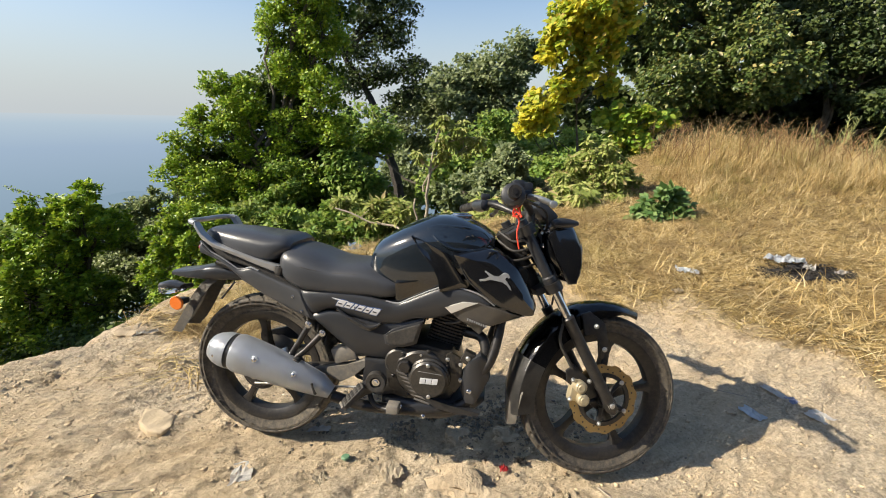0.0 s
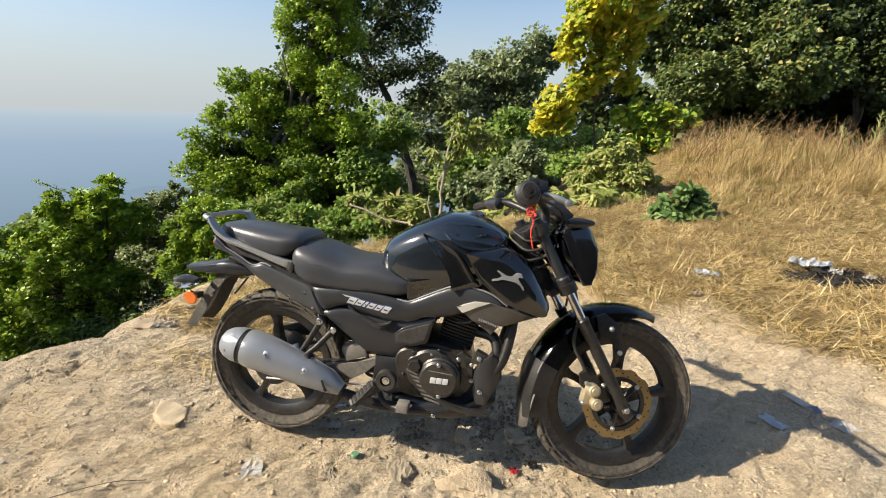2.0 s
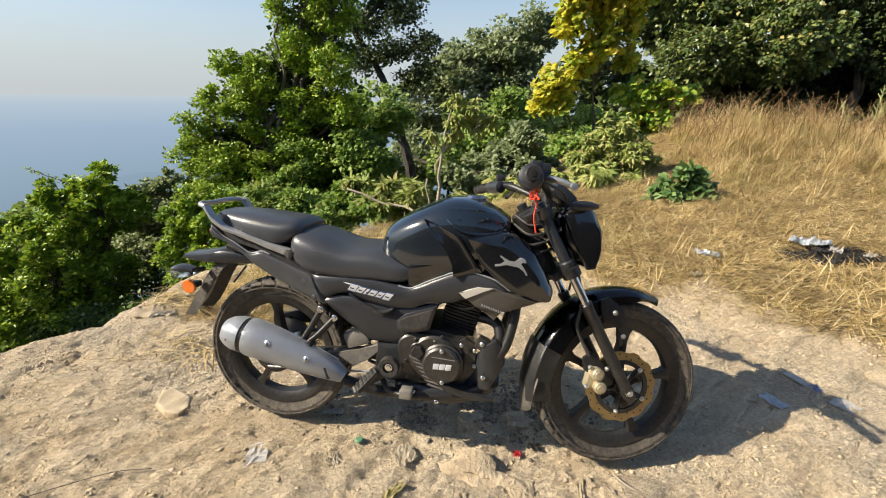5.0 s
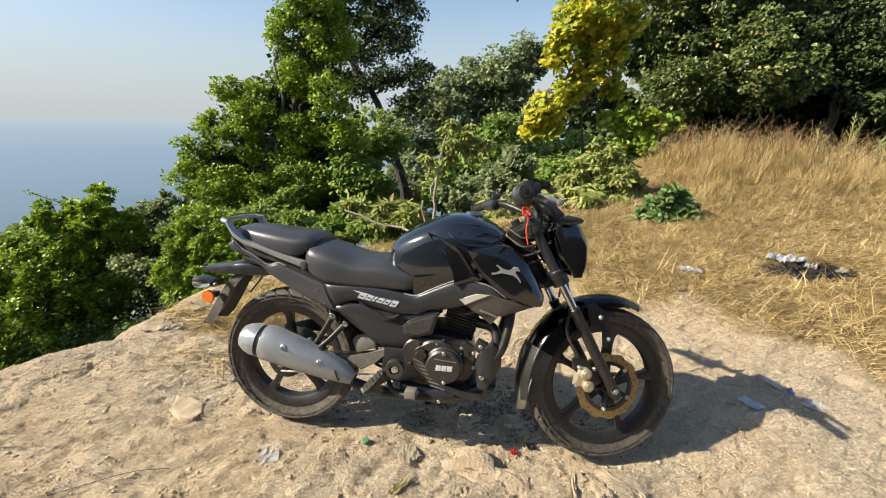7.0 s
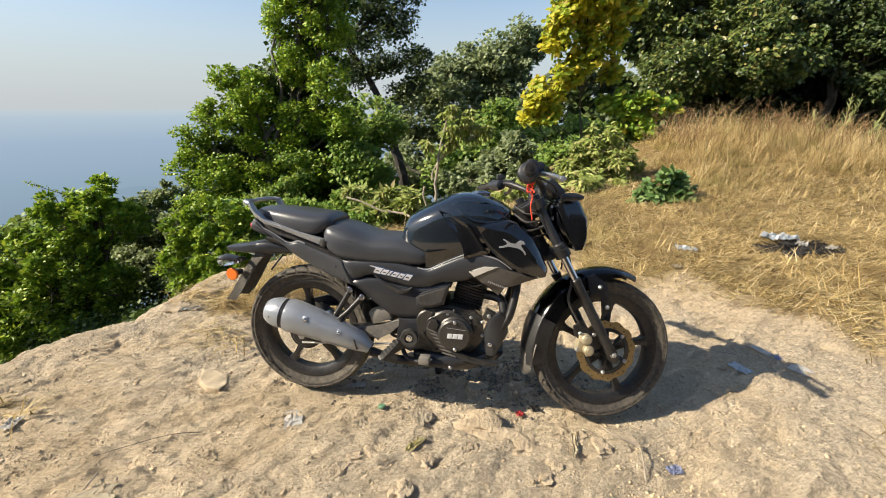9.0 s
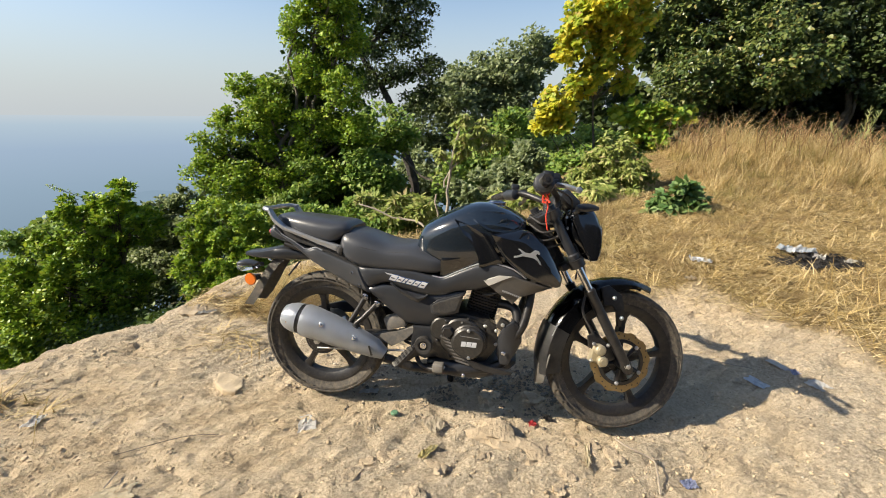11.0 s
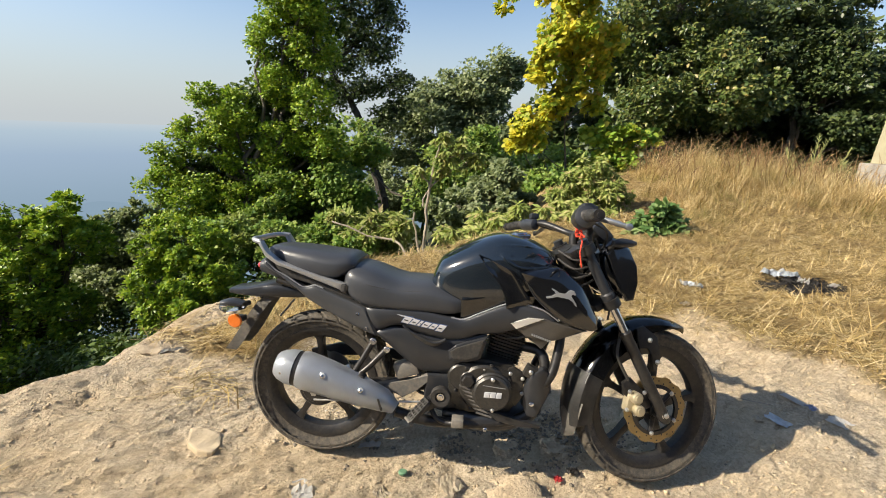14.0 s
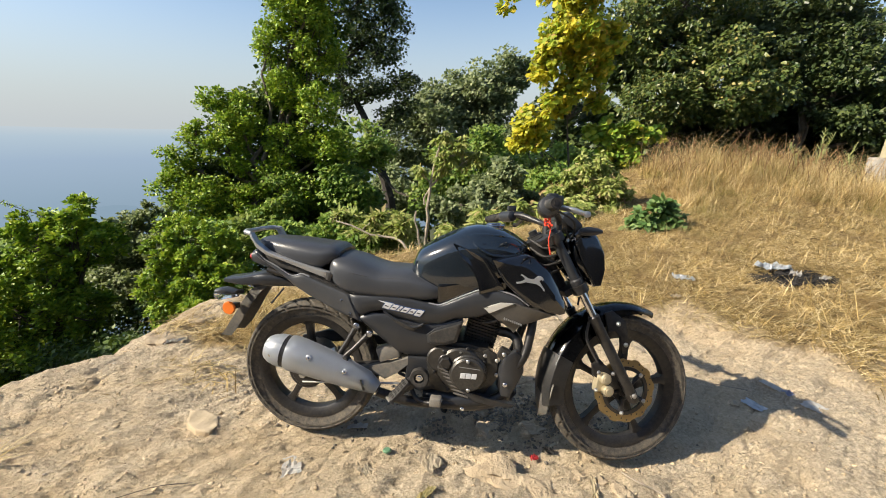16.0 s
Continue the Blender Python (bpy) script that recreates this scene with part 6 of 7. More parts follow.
    ("tree", (3.3, 8.7, -0.6), [(2.95, 8.4, 1.3, 0.38, 0.32), (3.5, 8.3, 1.2, 0.5, 0.32), (4.0, 8.3, 1.3, 0.4, 0.26), (3.5, 8.3, 0.8, 0.42, 0.25), (3.1, 8.3, 0.75, 0.3, 0.25)], LEAF_LARGE_GREEN, 40,
     "low tree with broad yellow-green leaves", dict(size=0.105, trunk_r=0.035, aspect=0.46, spread=0.15, cover=1.2, per=26, flat=0.9, fullness=0.35, droop=0.4)),
    ("tree", (7.0, 13.9, -0.3), [(6.2, 13.9, 4.0, 1.9, 1.2), (8.1, 13.0, 2.9, 1.9, 1.5), (4.9, 13.8, 4.4, 1.4, 0.9), (6.7, 13.9, 5.4, 2.5, 0.9), (6.1, 13.0, 2.4, 1.3, 1.1)], LEAF_OLIVE, 22,
     "broad dark olive-green tree over dry grass", dict(size=0.13, trunk_r=0.25, spread=0.34, cover=1.0, aspect=0.32, flat=0.6, droop=0.6, per=90, fullness=0.55)),
    ("tree", (10.6, 13.6, -0.3), [(10.0, 13.7, 4.0, 1.8, 1.1), (11.1, 12.7, 2.6, 0.9, 1.3), (11.3, 12.9, 4.0, 1.3, 1.1), (10.4, 13.5, 5.4, 2.0, 0.8), (12.7, 12.4, 2.3, 1.4, 1.7)], LEAF_DARK, 23,
     "spreading dark green tree at the wood's edge", dict(size=0.13, trunk_r=0.22, spread=0.34, cover=1.0, aspect=0.32, flat=0.6, droop=0.6, per=90, fullness=0.55)),
    ("tree", (10.5, 16.5, -0.3), [(6.7, 15.5, 2.9, 2.4, 1.9), (10.9, 16.0, 2.7, 2.8, 1.8), (13.5, 15.5, 2.6, 2.1, 2.2), (14.6, 14.0, 2.2, 1.8, 2.1), (8.4, 16.0, 5.1, 2.8, 1.4), (12.0, 16.0, 5.0, 2.5, 1.3)], LEAF_DARK, 32, "dark dense woodland tree behind the bank", dict(size=0.26, trunk_r=0.3, spread=0.6, cover=1.3)),
    ("bush", (8.0, 12.6, -0.4), [(6.0, 10.2, 0.1, 1.2, 0.5), (8.2, 10.4, 0.0, 1.3, 0.5), (10.6, 10.5, 0.0, 1.4, 0.6), (13.0, 11.0, 0.1, 1.5, 0.8), (4.4, 10.2, 0.2, 1.0, 0.5), (4.7, 12.8, 0.7, 1.2, 0.8), (6.7, 14.0, 0.7, 1.4, 0.9), (8.7, 15.0, 0.6, 1.6, 0.9), (10.8, 15.0, 0.7, 1.6, 1.0), (13.0, 14.5, 0.7, 1.4, 1.0)], LEAF_DARK, 33, "dark shaded undergrowth at the wood's edge", dict(size=0.15, trunk_r=0.06, spread=0.4, cover=1.0)),
    # thicket in the darkened leaf, so the hollow's shade is part of its colour
    ("bush", (-7.5, 5.4, -6.0), [(-5.5, 4.8, -3.0, 1.1, 0.7), (-7.2, 5.4, -3.8, 1.4, 1.0), (-9.0, 6.4, -4.4, 1.6, 1.2), (-8.2, 4.6, -5.0, 1.5, 1.2), (-10.4, 5.2, -6.2, 1.8, 1.4), (-6.4, 7.6, -2.6, 1.3, 1.0), (-9.6, 7.8, -3.8, 1.4, 1.0), (-12.4, 7.6, -6.2, 2.2, 1.6), (-8.4, 9.4, -3.2, 1.6, 1.3), (-5.6, 8.8, -2.4, 1.4, 1.0), (-4.9, 6.0, -2.4, 1.0, 0.7), (-3.4, 5.6, -1.8, 0.9, 0.6), (-7.6, 7.4, -3.6, 1.3, 1.0)], LEAF_PAINTED_SHADE, 35, "thicket just below the rim, its shade painted dark", dict(size=0.1, trunk_r=0.06, spread=0.34, cover=0.62, aspect=0.36)),
    # added out of view on the sun's side, to cast shade on the thicket
    ("tree", (-12.5, 2.6, -7.0), [(-12.5, 1.6, 0.6, 2.0, 1.9), (-13.4, 2.6, 0.6, 2.0, 2.0), (-12.6, 2.0, -2.0, 2.0, 1.6), (-15.0, 2.4, -1.2, 1.8, 1.8)], LEAF_MID, 38, "unseen leafy tree added to shade the thicket", dict(size=0.2, trunk_r=0.2, spread=0.6, cover=1.3)),
    ("bush", (2.4, 9.0, -0.9), [(3.2, 11, 0.3, 1.3, 0.7), (2.2, 10, -0.1, 1.0, 0.8), (1.9, 7.8, 0.0, 0.7, 0.6), (2.7, 7.6, 0.1, 0.6, 0.5), (1.2, 8.2, -0.3, 0.8, 0.7), (3.6, 8.6, 0.3, 0.6, 0.5)], LEAF_MID, 36, "green bushes between yellow tree and weeds", dict(size=0.1, trunk_r=0.04, spread=0.28)),
    ("bush", (11, 17.5, -0.4), [(4.5, 16.5, 1.2, 2.0, 1.6), (7.5, 17, 1.0, 2.2, 1.5), (10.5, 17.5, 1.0, 2.3, 1.5), (13.5, 17.2, 1.0, 2.3, 1.6), (16.2, 15.5, 1.2, 2.0, 1.8), (17.0, 13.0, 2.0, 1.8, 2.6)], LEAF_DARK, 39, "dark undergrowth deep inside the wood", dict(size=0.26, trunk_r=0.08, spread=0.6, cover=1.6)),
    ("bush", (1.9, 5.0, -0.4), [(1.85, 4.9, 0.8, 0.26, 0.2), (1.6, 4.9, 0.62, 0.28, 0.22), (2.05, 4.9, 0.6, 0.28, 0.22), (1.45, 4.9, 0.35, 0.28, 0.24), (1.85, 4.8, 0.4, 0.35, 0.25), (2.25, 4.9, 0.35, 0.3, 0.25), (1.6, 4.8, 0.12, 0.35, 0.22), (2.1, 4.7, 0.12, 0.35, 0.22)], LEAF_LIME, 24, "pale green leafy weeds beside the dry grass", dict(size=0.085, trunk_r=0.015, spread=0.1, aspect=0.17, droop=0.7, cover=1.2, flat=1.3, per=45, fullness=0.4)),
    ("plant", (2.25, 3.6, 0.1), [(2.3, 3.55, 0.45, 0.16, 0.12), (2.08, 3.55, 0.3, 0.16, 0.12), (2.45, 3.55, 0.28, 0.18, 0.12), (2.27, 3.5, 0.24, 0.26, 0.1), (2.0, 3.5, 0.16, 0.14, 0.08), (2.5, 3.5, 0.16, 0.14, 0.08)], LEAF_PLANT, 25, "small dark green broadleaf weed in straw", dict(size=0.1, trunk_r=0.01, spread=0.09, aspect=0.33, cover=1.5, per=14, fullness=0.4)),
    ("plant", (-1.4, 5.1, -1.0), [(-1.26, 5.2, -0.16, 0.35, 0.15), (-2.07, 5.5, -0.2, 0.2, 0.1), (-1.0, 5.0, -0.25, 0.3, 0.15), (-1.6, 5.0, -0.35, 0.3, 0.12)], LEAF_LIME, 37, "ferny lime-green sprays on the rim", dict(size=0.15, trunk_r=0.012, spread=0.16, aspect=0.16, droop=0.5, cover=0.8)),
    ("sapling", (-0.66, 4.5, -0.75), [(-0.35, 4.5, 1.16, 0.16, 0.1), (-0.12, 4.5, 1.1, 0.2, 0.12), (-0.3, 4.5, 0.92, 0.2, 0.14), (-0.02, 4.5, 0.86, 0.22, 0.15), (0.14, 4.5, 0.95, 0.12, 0.12), (-0.42, 4.5, 0.72, 0.14, 0.12), (-0.68, 4.5, 0.72, 0.1, 0.1)], LEAF_LIME, 34,
     "slender sapling with pale stem and drooping lime leaves", dict(size=0.11, trunk_r=0.03, spread=0.11, aspect=0.17, droop=1.0, cover=1.1, per=30, fullness=0.35, bark=BARK_PALE, stem=[(-0.62, 4.5, -0.75), (-0.57, 4.5, -0.1), (-0.53, 4.5, 0.5), (-0.45, 4.5, 0.9), (-0.36, 4.5, 1.2)])),
]
for name, base, blobs, mat, seed, label, kw in TREES:
    tree(name, base, blobs, mat, seed, label, category={"plant": "plant", "bush": "bush"}.get(name, "tree"), **kw)


# ---- dry grass ----
def blades(rng, pts, length, width, lean, heading=None, matted=False):
    """Thin bent blades: base, middle and tip, two triangles and a tip each."""
    p = np.array(pts)
    n = len(p)
    a = rng.random(n) * 2 * math.pi if heading is None else heading + rng.normal(size=n) * 1.3
    L = length * (0.5 + rng.random(n))
    tilt = lean * (0.6 + 0.8 * rng.random(n))
    if matted:
        tilt = 1.9 + 0.75 * rng.random(n)
        tilt[rng.random(n) < 0.035] = 1.1
    d = np.stack([np.cos(a), np.sin(a), np.zeros(n)], 1)
    s = np.stack([-np.sin(a), np.cos(a), np.zeros(n)], 1) * (width * (0.6 + 0.8 * rng.random(n)))[:, None]
    up = np.array([0, 0, 1.0])
    m = p + (d * np.sin(tilt * 0.6)[:, None] + up * np.cos(tilt * 0.6)[:, None]) * (L * 0.5)[:, None]
    t = m + (d * np.sin(tilt * (0.66 if matted else 1.3))[:, None] + up * np.cos(tilt * (0.66 if matted else 1.3))[:, None]) * (L * 0.5)[:, None]
    v = np.stack([p - s, p + s, m + s * 0.7, m - s * 0.7, t], 1)
    f = np.arange(n * 5).reshape(n, 5)
    return v.reshape(-1, 3), np.concatenate([f[:, [0, 1, 2]], f[:, [0, 2, 3]], f[:, [3, 2, 4]]])


def field(f, x0, x1, y0, y1, step=0.06):
    """A function of the ground taken once on a lattice, for many points at a time."""
    gx, gy = np.arange(x0, x1 + step, step), np.arange(y0, y1 + step, step)
    g = np.array([[f(x, y) for x in gx] for y in gy])
    def at(x, y):
        i, j = np.clip((x - x0) / step, 0, len(gx) - 1.001), np.clip((y - y0) / step, 0, len(gy) - 1.001)
        a, b = i.astype(int), j.astype(int)
        u, v = i - a, j - b
        return g[b, a] * (1 - u) * (1 - v) + g[b, a + 1] * u * (1 - v) + g[b + 1, a] * (1 - u) * v + g[b + 1, a + 1] * u * v
    return at


def grass():
    rng = np.random.default_rng(5)
    cover, top, rim = (field(f, -2.4, 11, -1.0, 9) for f in (straw_cover, height, beyond_edge))
    # flattened straw
    X, Y, n = [], [], 0
    while n < 135000:
        x, y = rng.uniform(-2, 9, 400000), rng.uniform(-0.8, 8, 400000)
        keep = (rng.random(400000) < 1.7 / (1 + 0.06 * (x * x + y * y))) & (rng.random(400000) < cover(x, y) * 1.5 + 0.006)
        keep &= np.hypot((x - 2.66) / 0.36, (y - 1.86) / 0.22) > 1
        keep &= ~(((x < 0.9) | (y > 3.8)) & (rim(x, y) > 0.1))
        X.append(x[keep]), Y.append(y[keep])
        n += keep.sum()
    x, y = np.concatenate(X)[:135000], np.concatenate(Y)[:135000]
    pts = list(np.stack([x, y, top(x, y) + 0.03 * rng.random(len(x)) ** 1.5], 1))
    for cx, cy, sx, sy, m in ((-1.15, 0.85, 0.22, 0.2, 5200), (-1.35, 1.2, 0.2, 0.2, 2200), (-1.95, -0.28, 0.09, 0.03, 130)):
        k = 0
        while k < m:
            x, y = rng.normal(cx, sx), rng.normal(cy, sy)
            if wave(x, y, 3.2, 2.3) + 0.5 * wave(x, y, 9, 4.3) > -0.1 and beyond_edge(x, y) < 0.05:
                pts.append((x, y, height(x, y) + 0.03 * rng.random()))
                k += 1
    pts = np.array(pts)
    bend = field(lambda x, y: 4.0 * wave(x, y, 2.4, 2.7) + 3.0 * wave(x, y, 8, 7.1), -2.6, 9.2, -1.0, 8.2)
    v, f = blades(rng, pts, 0.14 * (0.6 + 0.9 * rng.random(len(pts)) ** 2), 0.0026, 1.45, bend(pts[:, 0], pts[:, 1]), True)
    tagged(new("dry_grass", mesh_np("dry_grass", v, f, STRAW)), "flattened golden straw grass covering the ground", "grass", kind="stuff")
    # tall grass on the bank, low at its foot
    N = 500000
    x, y = rng.uniform(2.2, 11, N), rng.uniform(3.0, 8.8, N)
    n1, n2, n3 = (field(lambda x, y, k=k: wave(x, y, *k), 2.0, 11.2, 2.8, 9.0, 0.1) for k in ((0.8, 3.3), (2.6, 5.9), (1.5, 7.3)))
    edge = (y - 3.5 + 0.1 * (x - 3)) + 0.9 * n1(x, y)
    keep = (x > 2.55 + 0.28 * (y - 3.6) + 0.4 * n3(x, y)) & (edge > 0) & (rng.random(N) < (0.3 + 0.7 * np.minimum(1, edge * 0.7)) * (0.5 + 1.2 * n2(x, y))) & (rng.random(N) < 1.2 - 0.09 * y) & ~((x > 7.6) & (y > 6.8))
    x, y, edge = x[keep][:56000], y[keep][:56000], edge[keep][:56000]
    h1, h2 = (field(lambda x, y, k=k: wave(x, y, *k), 2.0, 11.2, 2.8, 9.0, 0.1) for k in ((1.3, 8.8), (4, 1.8)))
    tall_h = np.maximum(0.07, 0.27 + 0.3 * h1(x, y) + 0.22 * h2(x, y)) * np.clip(0.25 + 0.35 * edge, 0.25, 1.0)
    lie = field(lambda x, y: 6.0 * wave(x, y, 1.1, 4.4) + 3.0 * wave(x, y, 3, 6.1), 2.0, 11.2, 2.8, 9.0, 0.1)(x, y) + rng.normal(size=len(x)) * 0.8
    v, f = blades(rng, np.stack([x, y, top(x, y)], 1), tall_h * (0.6 + 0.9 * rng.random(len(x))), 0.0026, np.where(rng.random(len(x)) < 0.55, 1.7 + 1.5 * rng.random(len(x)), 0.7 + 1.6 * rng.random(len(x))), lie)
    tagged(new("tall_dry_grass", mesh_np("tall_dry_grass", v, f, STRAW_GREEN)), "tall tangled golden grass on a low bank", "grass", kind="stuff")
    # long arching stalks that fan out of tufts
    V, F, n = [], [], 0
    for k in range(560):
        x, y = rng.uniform(2.5, 9.0), rng.uniform(4.2, 8.2)
        if y - 4.6 + 0.1 * (x - 3) + 0.7 * wave(x, y, 0.8, 3.3) < 0 or x < 2.65 + 0.3 * (y - 4.0) or (x > 7.4 and y > 6.6):
            continue
        turn, fan, big = rng.random() * 6.3, rng.uniform(0.5, 3.1), rng.uniform(0.5, 1.1) * min(1.0, 0.45 + 0.25 * (y - 3.9))
        for _ in range(int(rng.integers(14, 40))):
            a, L, bend = turn + rng.normal() * fan, rng.uniform(0.4, 0.85) * big, rng.uniform(0.5, 2.3)
            px, py = x + rng.normal() * 0.07, y + rng.normal() * 0.07
            p, q = np.array([px, py, float(top(np.array(px), np.array(py)))]), 0.1 + 0.95 * rng.random()
            side = np.array([-math.sin(a), math.cos(a), 0]) * rng.uniform(0.0014, 0.0034)
            rows = []
            for i in range(6):
                rows += [p - side * (1 - i / 6.5), p + side * (1 - i / 6.5)]
                q += bend / 6 * (0.4 + 0.25 * i)
                p = p + np.array([math.cos(a) * math.sin(q), math.sin(a) * math.sin(q), math.cos(q)]) * L / 5
            V.append(np.array(rows))
            F.append(np.array([[2 * i, 2 * i + 1, 2 * i + 3, 2 * i + 2] for i in range(5)]) + n)
            n += 12
    tagged(new("arching_grass", mesh_np("arching_grass", np.concatenate(V), np.concatenate(F), STALK)), "long arching straw stalks fanning out of tufts", "grass", kind="stuff")


def dead_stalks():
    """Brown dead stems standing and bowing along the crest of the bank."""
    rng = np.random.default_rng(44)
    bm = bmesh.new()
    for k in range(330):
        x, y = rng.uniform(3.3, 7.4), rng.uniform(5.6, 7.6)
        if wave(x, y, 1.4, 3.7) < -0.12:
            continue
        z, h, a = height(x, y), rng.uniform(0.3, 0.75), rng.random() * 6.3
        bow = rng.uniform(0.05, 0.6)
        p = [Vector((x, y, z)) + Vector((math.cos(a) * bow * t * t * h, math.sin(a) * bow * t * t * h, h * (t - bow * 0.55 * t ** 3))) for t in (0, 0.35, 0.6, 0.8, 1.0)]
        tube(bm, p, [0.005, 0.0045, 0.004, 0.003, 0.0015], 4)
        for _ in range(4):
            b = p[1].lerp(p[4], rng.random())
            tube(bm, [b, b + Vector(rng.normal(size=3)).normalized() * 0.1 + Vector((0, 0, 0.05))], [0.003, 0.0012], 3)
    tagged(part("dead_stalks", bm, DEAD_STEM, smooth=False), "brown dead weed stalks standing in dry grass", "weeds", kind="stuff")


DEAD_STEM = leafy("dead_brown_stem", ((0.0, (0.1, 0.06, 0.03)), (0.5, (0.22, 0.13, 0.065)), (1.0, (0.4, 0.27, 0.14))), 0.6, 0.1)
dead_stalks()


def spiky_weed(x, y, h, seed):
    """An upright weed with stiff side shoots."""
    rng = np.random.default_rng(seed)
    top = empty("weed", label="upright pale green weed with stiff side shoots", category="weed", group="weeds on the bank")
    z = height(x, y)
    top.location = (x, y, z)
    bm = bmesh.new()
    lean = Vector((rng.normal() * 0.15, rng.normal() * 0.1, 0))
    limb(bm, (0, 0, -0.05), lean + Vector((0, 0, h)), 0.012, 0.004, rng, 0.04)
    for k in range(16):
        t = 0.25 + 0.7 * k / 16
        b = lean * t + Vector((0, 0, h * t))
        a = rng.random() * 6.3
        limb(bm, b, b + Vector((math.cos(a) * 0.6, math.sin(a) * 0.6, 0.8)) * 0.28 * (1.15 - t), 0.008, 0.003, rng, 0.05, 5, 3)
    part("stem", bm, WEED_STEM, top)


def hanging_twig():
    rng = np.random.default_rng(77)
    top = empty("hanging_twig", label="leafy lime-yellow twig hanging from above", category="twig")
    c = Vector((0.74, 9.0, 3.95))
    top.location = c
    v, f = leaves(rng, [(0, 0, 0, 0.16), (0.12, 0, 0.1, 0.13), (-0.1, 0, -0.08, 0.12)], 0.13, 16, aspect=0.5, flat=0.9)
    crown = new("leaf_spray", mesh_np("leaf_spray", v, f, LEAF_YELLOW))
    crown.parent = top
    bm = bmesh.new()
    limb(bm, (-0.1, 0, -0.08), (0.3, 0.05, 0.5), 0.006, 0.012, rng)
    limb(bm, (0.3, 0.05, 0.5), (1.3, -0.6, 0.35), 0.012, 0.03, rng)
    part("stem", bm, BARK, top)


hanging_twig()


def sprig(a, b, seed, count=60, size=0.07):
    rng = np.random.default_rng(seed)
    a, b = Vector(a), Vector(b)
    top = empty("sprig", label="thin leafy sprig standing out of a treetop", category="twig", group="sprigs out of treetops")
    top.location = a
    d = b - a
    v, f = leaves(rng, [(*(d * t + Vector((0, 0, 0.12 * t * (1 - t)))), 0.035) for t in np.linspace(0.15, 1, count // 4)], size, 4, aspect=0.3)
    ob = new("leaf_spray", mesh_np("leaf_spray", v, f, LEAF_MID))
    tagged(ob, kind="stuff").parent = top
    bm = bmesh.new()
    limb(bm, (0, 0, 0), d, 0.012, 0.004, rng, 0.05)
    part("stem", bm, BARK, top)


sprig((-8.9, 6.8, -0.8), (-10.0, 6.8, -0.42), 61)
sprig((-6.6, 8.6, 0.75), (-7.25, 8.6, 0.95), 62, 32)
sprig((-7.7, 8.9, -1.3), (-7.75, 8.9, -0.5), 63, 32)
sprig((-7.3, 8.9, -1.3), (-7.1, 8.9, -0.6), 64, 32)
WEED_STEM = surface("pale_green_stem", (0.2, 0.24, 0.07), (0.34, 0.36, 0.14), 0.6, scale=12, relief=0.2)
for k, (x, y, h) in enumerate(((6.5, 7.0, 0.85), (6.8, 7.2, 1.0), (6.2, 6.8, 0.6), (7.1, 7.1, 0.8), (6.9, 6.8, 0.55), (7.4, 7.2, 0.6))):
    spiky_weed(x, y, h, 90 + k)


def fallen_branch():
    rng = np.random.default_rng(3)
    bm = bmesh.new()
    limb(bm, (-2.1, 5.0, -0.2), (-1.0, 4.7, -0.42), 0.012, 0.02, rng, 0.08)
    limb(bm, (-1.65, 4.9, -0.3), (-1.5, 4.8, -0.15), 0.008, 0.003, rng, 0.1)
    limb(bm, (-1.0, 4.7, -0.42), (-0.75, 4.5, -0.7), 0.02, 0.018, rng, 0.08)
    limb(bm, (-0.62, 4.5, 0.2), (-0.35, 4.5, 0.75), 0.014, 0.007, rng, 0.1)
    limb(bm, (-0.66, 4.5, -0.6), (-0.74, 4.5, 0.1), 0.02, 0.014, rng, 0.06)
    tagged(part("branch", bm, BARK_PALE), "bare broken pale branches by the sapling", "branch")


fallen_branch()


grass()

# ---- stones ----
def pebble_shape(rng, r, flat=0.5, sub=1):
    bm = bmesh.new()
    bmesh.ops.create_icosphere(bm, subdivisions=sub, radius=1.0)
    o = Vector(rng.normal(size=3) * 9)
    for v in bm.verts:
        d = v.co.normalized()
        k = 0.8 + 0.6 * noise.noise(d * 1.1 + o) - 0.45 * abs(noise.noise(d * 2.1 + o)) + 0.12 * noise.noise(d * 5 + o)
        d.z = math.copysign(min(abs(d.z), 0.75), d.z)
        v.co = Vector((d.x * k, d.y * k * 0.8, d.z * k * flat)) * r
    return bm


STONE = surface("dusty_sandstone", (0.32, 0.25, 0.165), (0.5, 0.405, 0.28), 0.9, scale=18, fine=70, relief=0.9, depth=0.012, spec=0.2)
PEBBLE, _nt, _b = material("mixed_pebbles", 0.88, spec=0.25)
_g = _nt.nodes.new("ShaderNodeNewGeometry")
_nt.links.new(mix(_nt, 0.35, ramp(_nt, _g.outputs["Random Per Island"], ((0.0, (0.3, 0.22, 0.135)), (0.4, (0.46, 0.355, 0.22)), (0.75, (0.56, 0.45, 0.295)), (0.92, (0.38, 0.34, 0.28)), (1.0, (0.7, 0.64, 0.53)))),
                 ramp(_nt, noise_fac(_nt, 60, 5), ((0.3, (0.3, 0.225, 0.14)), (0.7, (0.58, 0.47, 0.32))))), _b.inputs["Base Color"])


def pebbles():
    rng = np.random.default_rng(8)
    shapes = []
    for _ in range(8):
        bm = pebble_shape(rng, 1.0)
        shapes.append((np.array([v.co[:] for v in bm.verts]), np.array([[v.index for v in f.verts] for f in bm.faces])))
        bm.free()
    V, F, n, count = [], [], 0, 0
    while count < 7000:
        x, y = rng.uniform(-2.5, 2.9), rng.uniform(-1.2, 1.7)
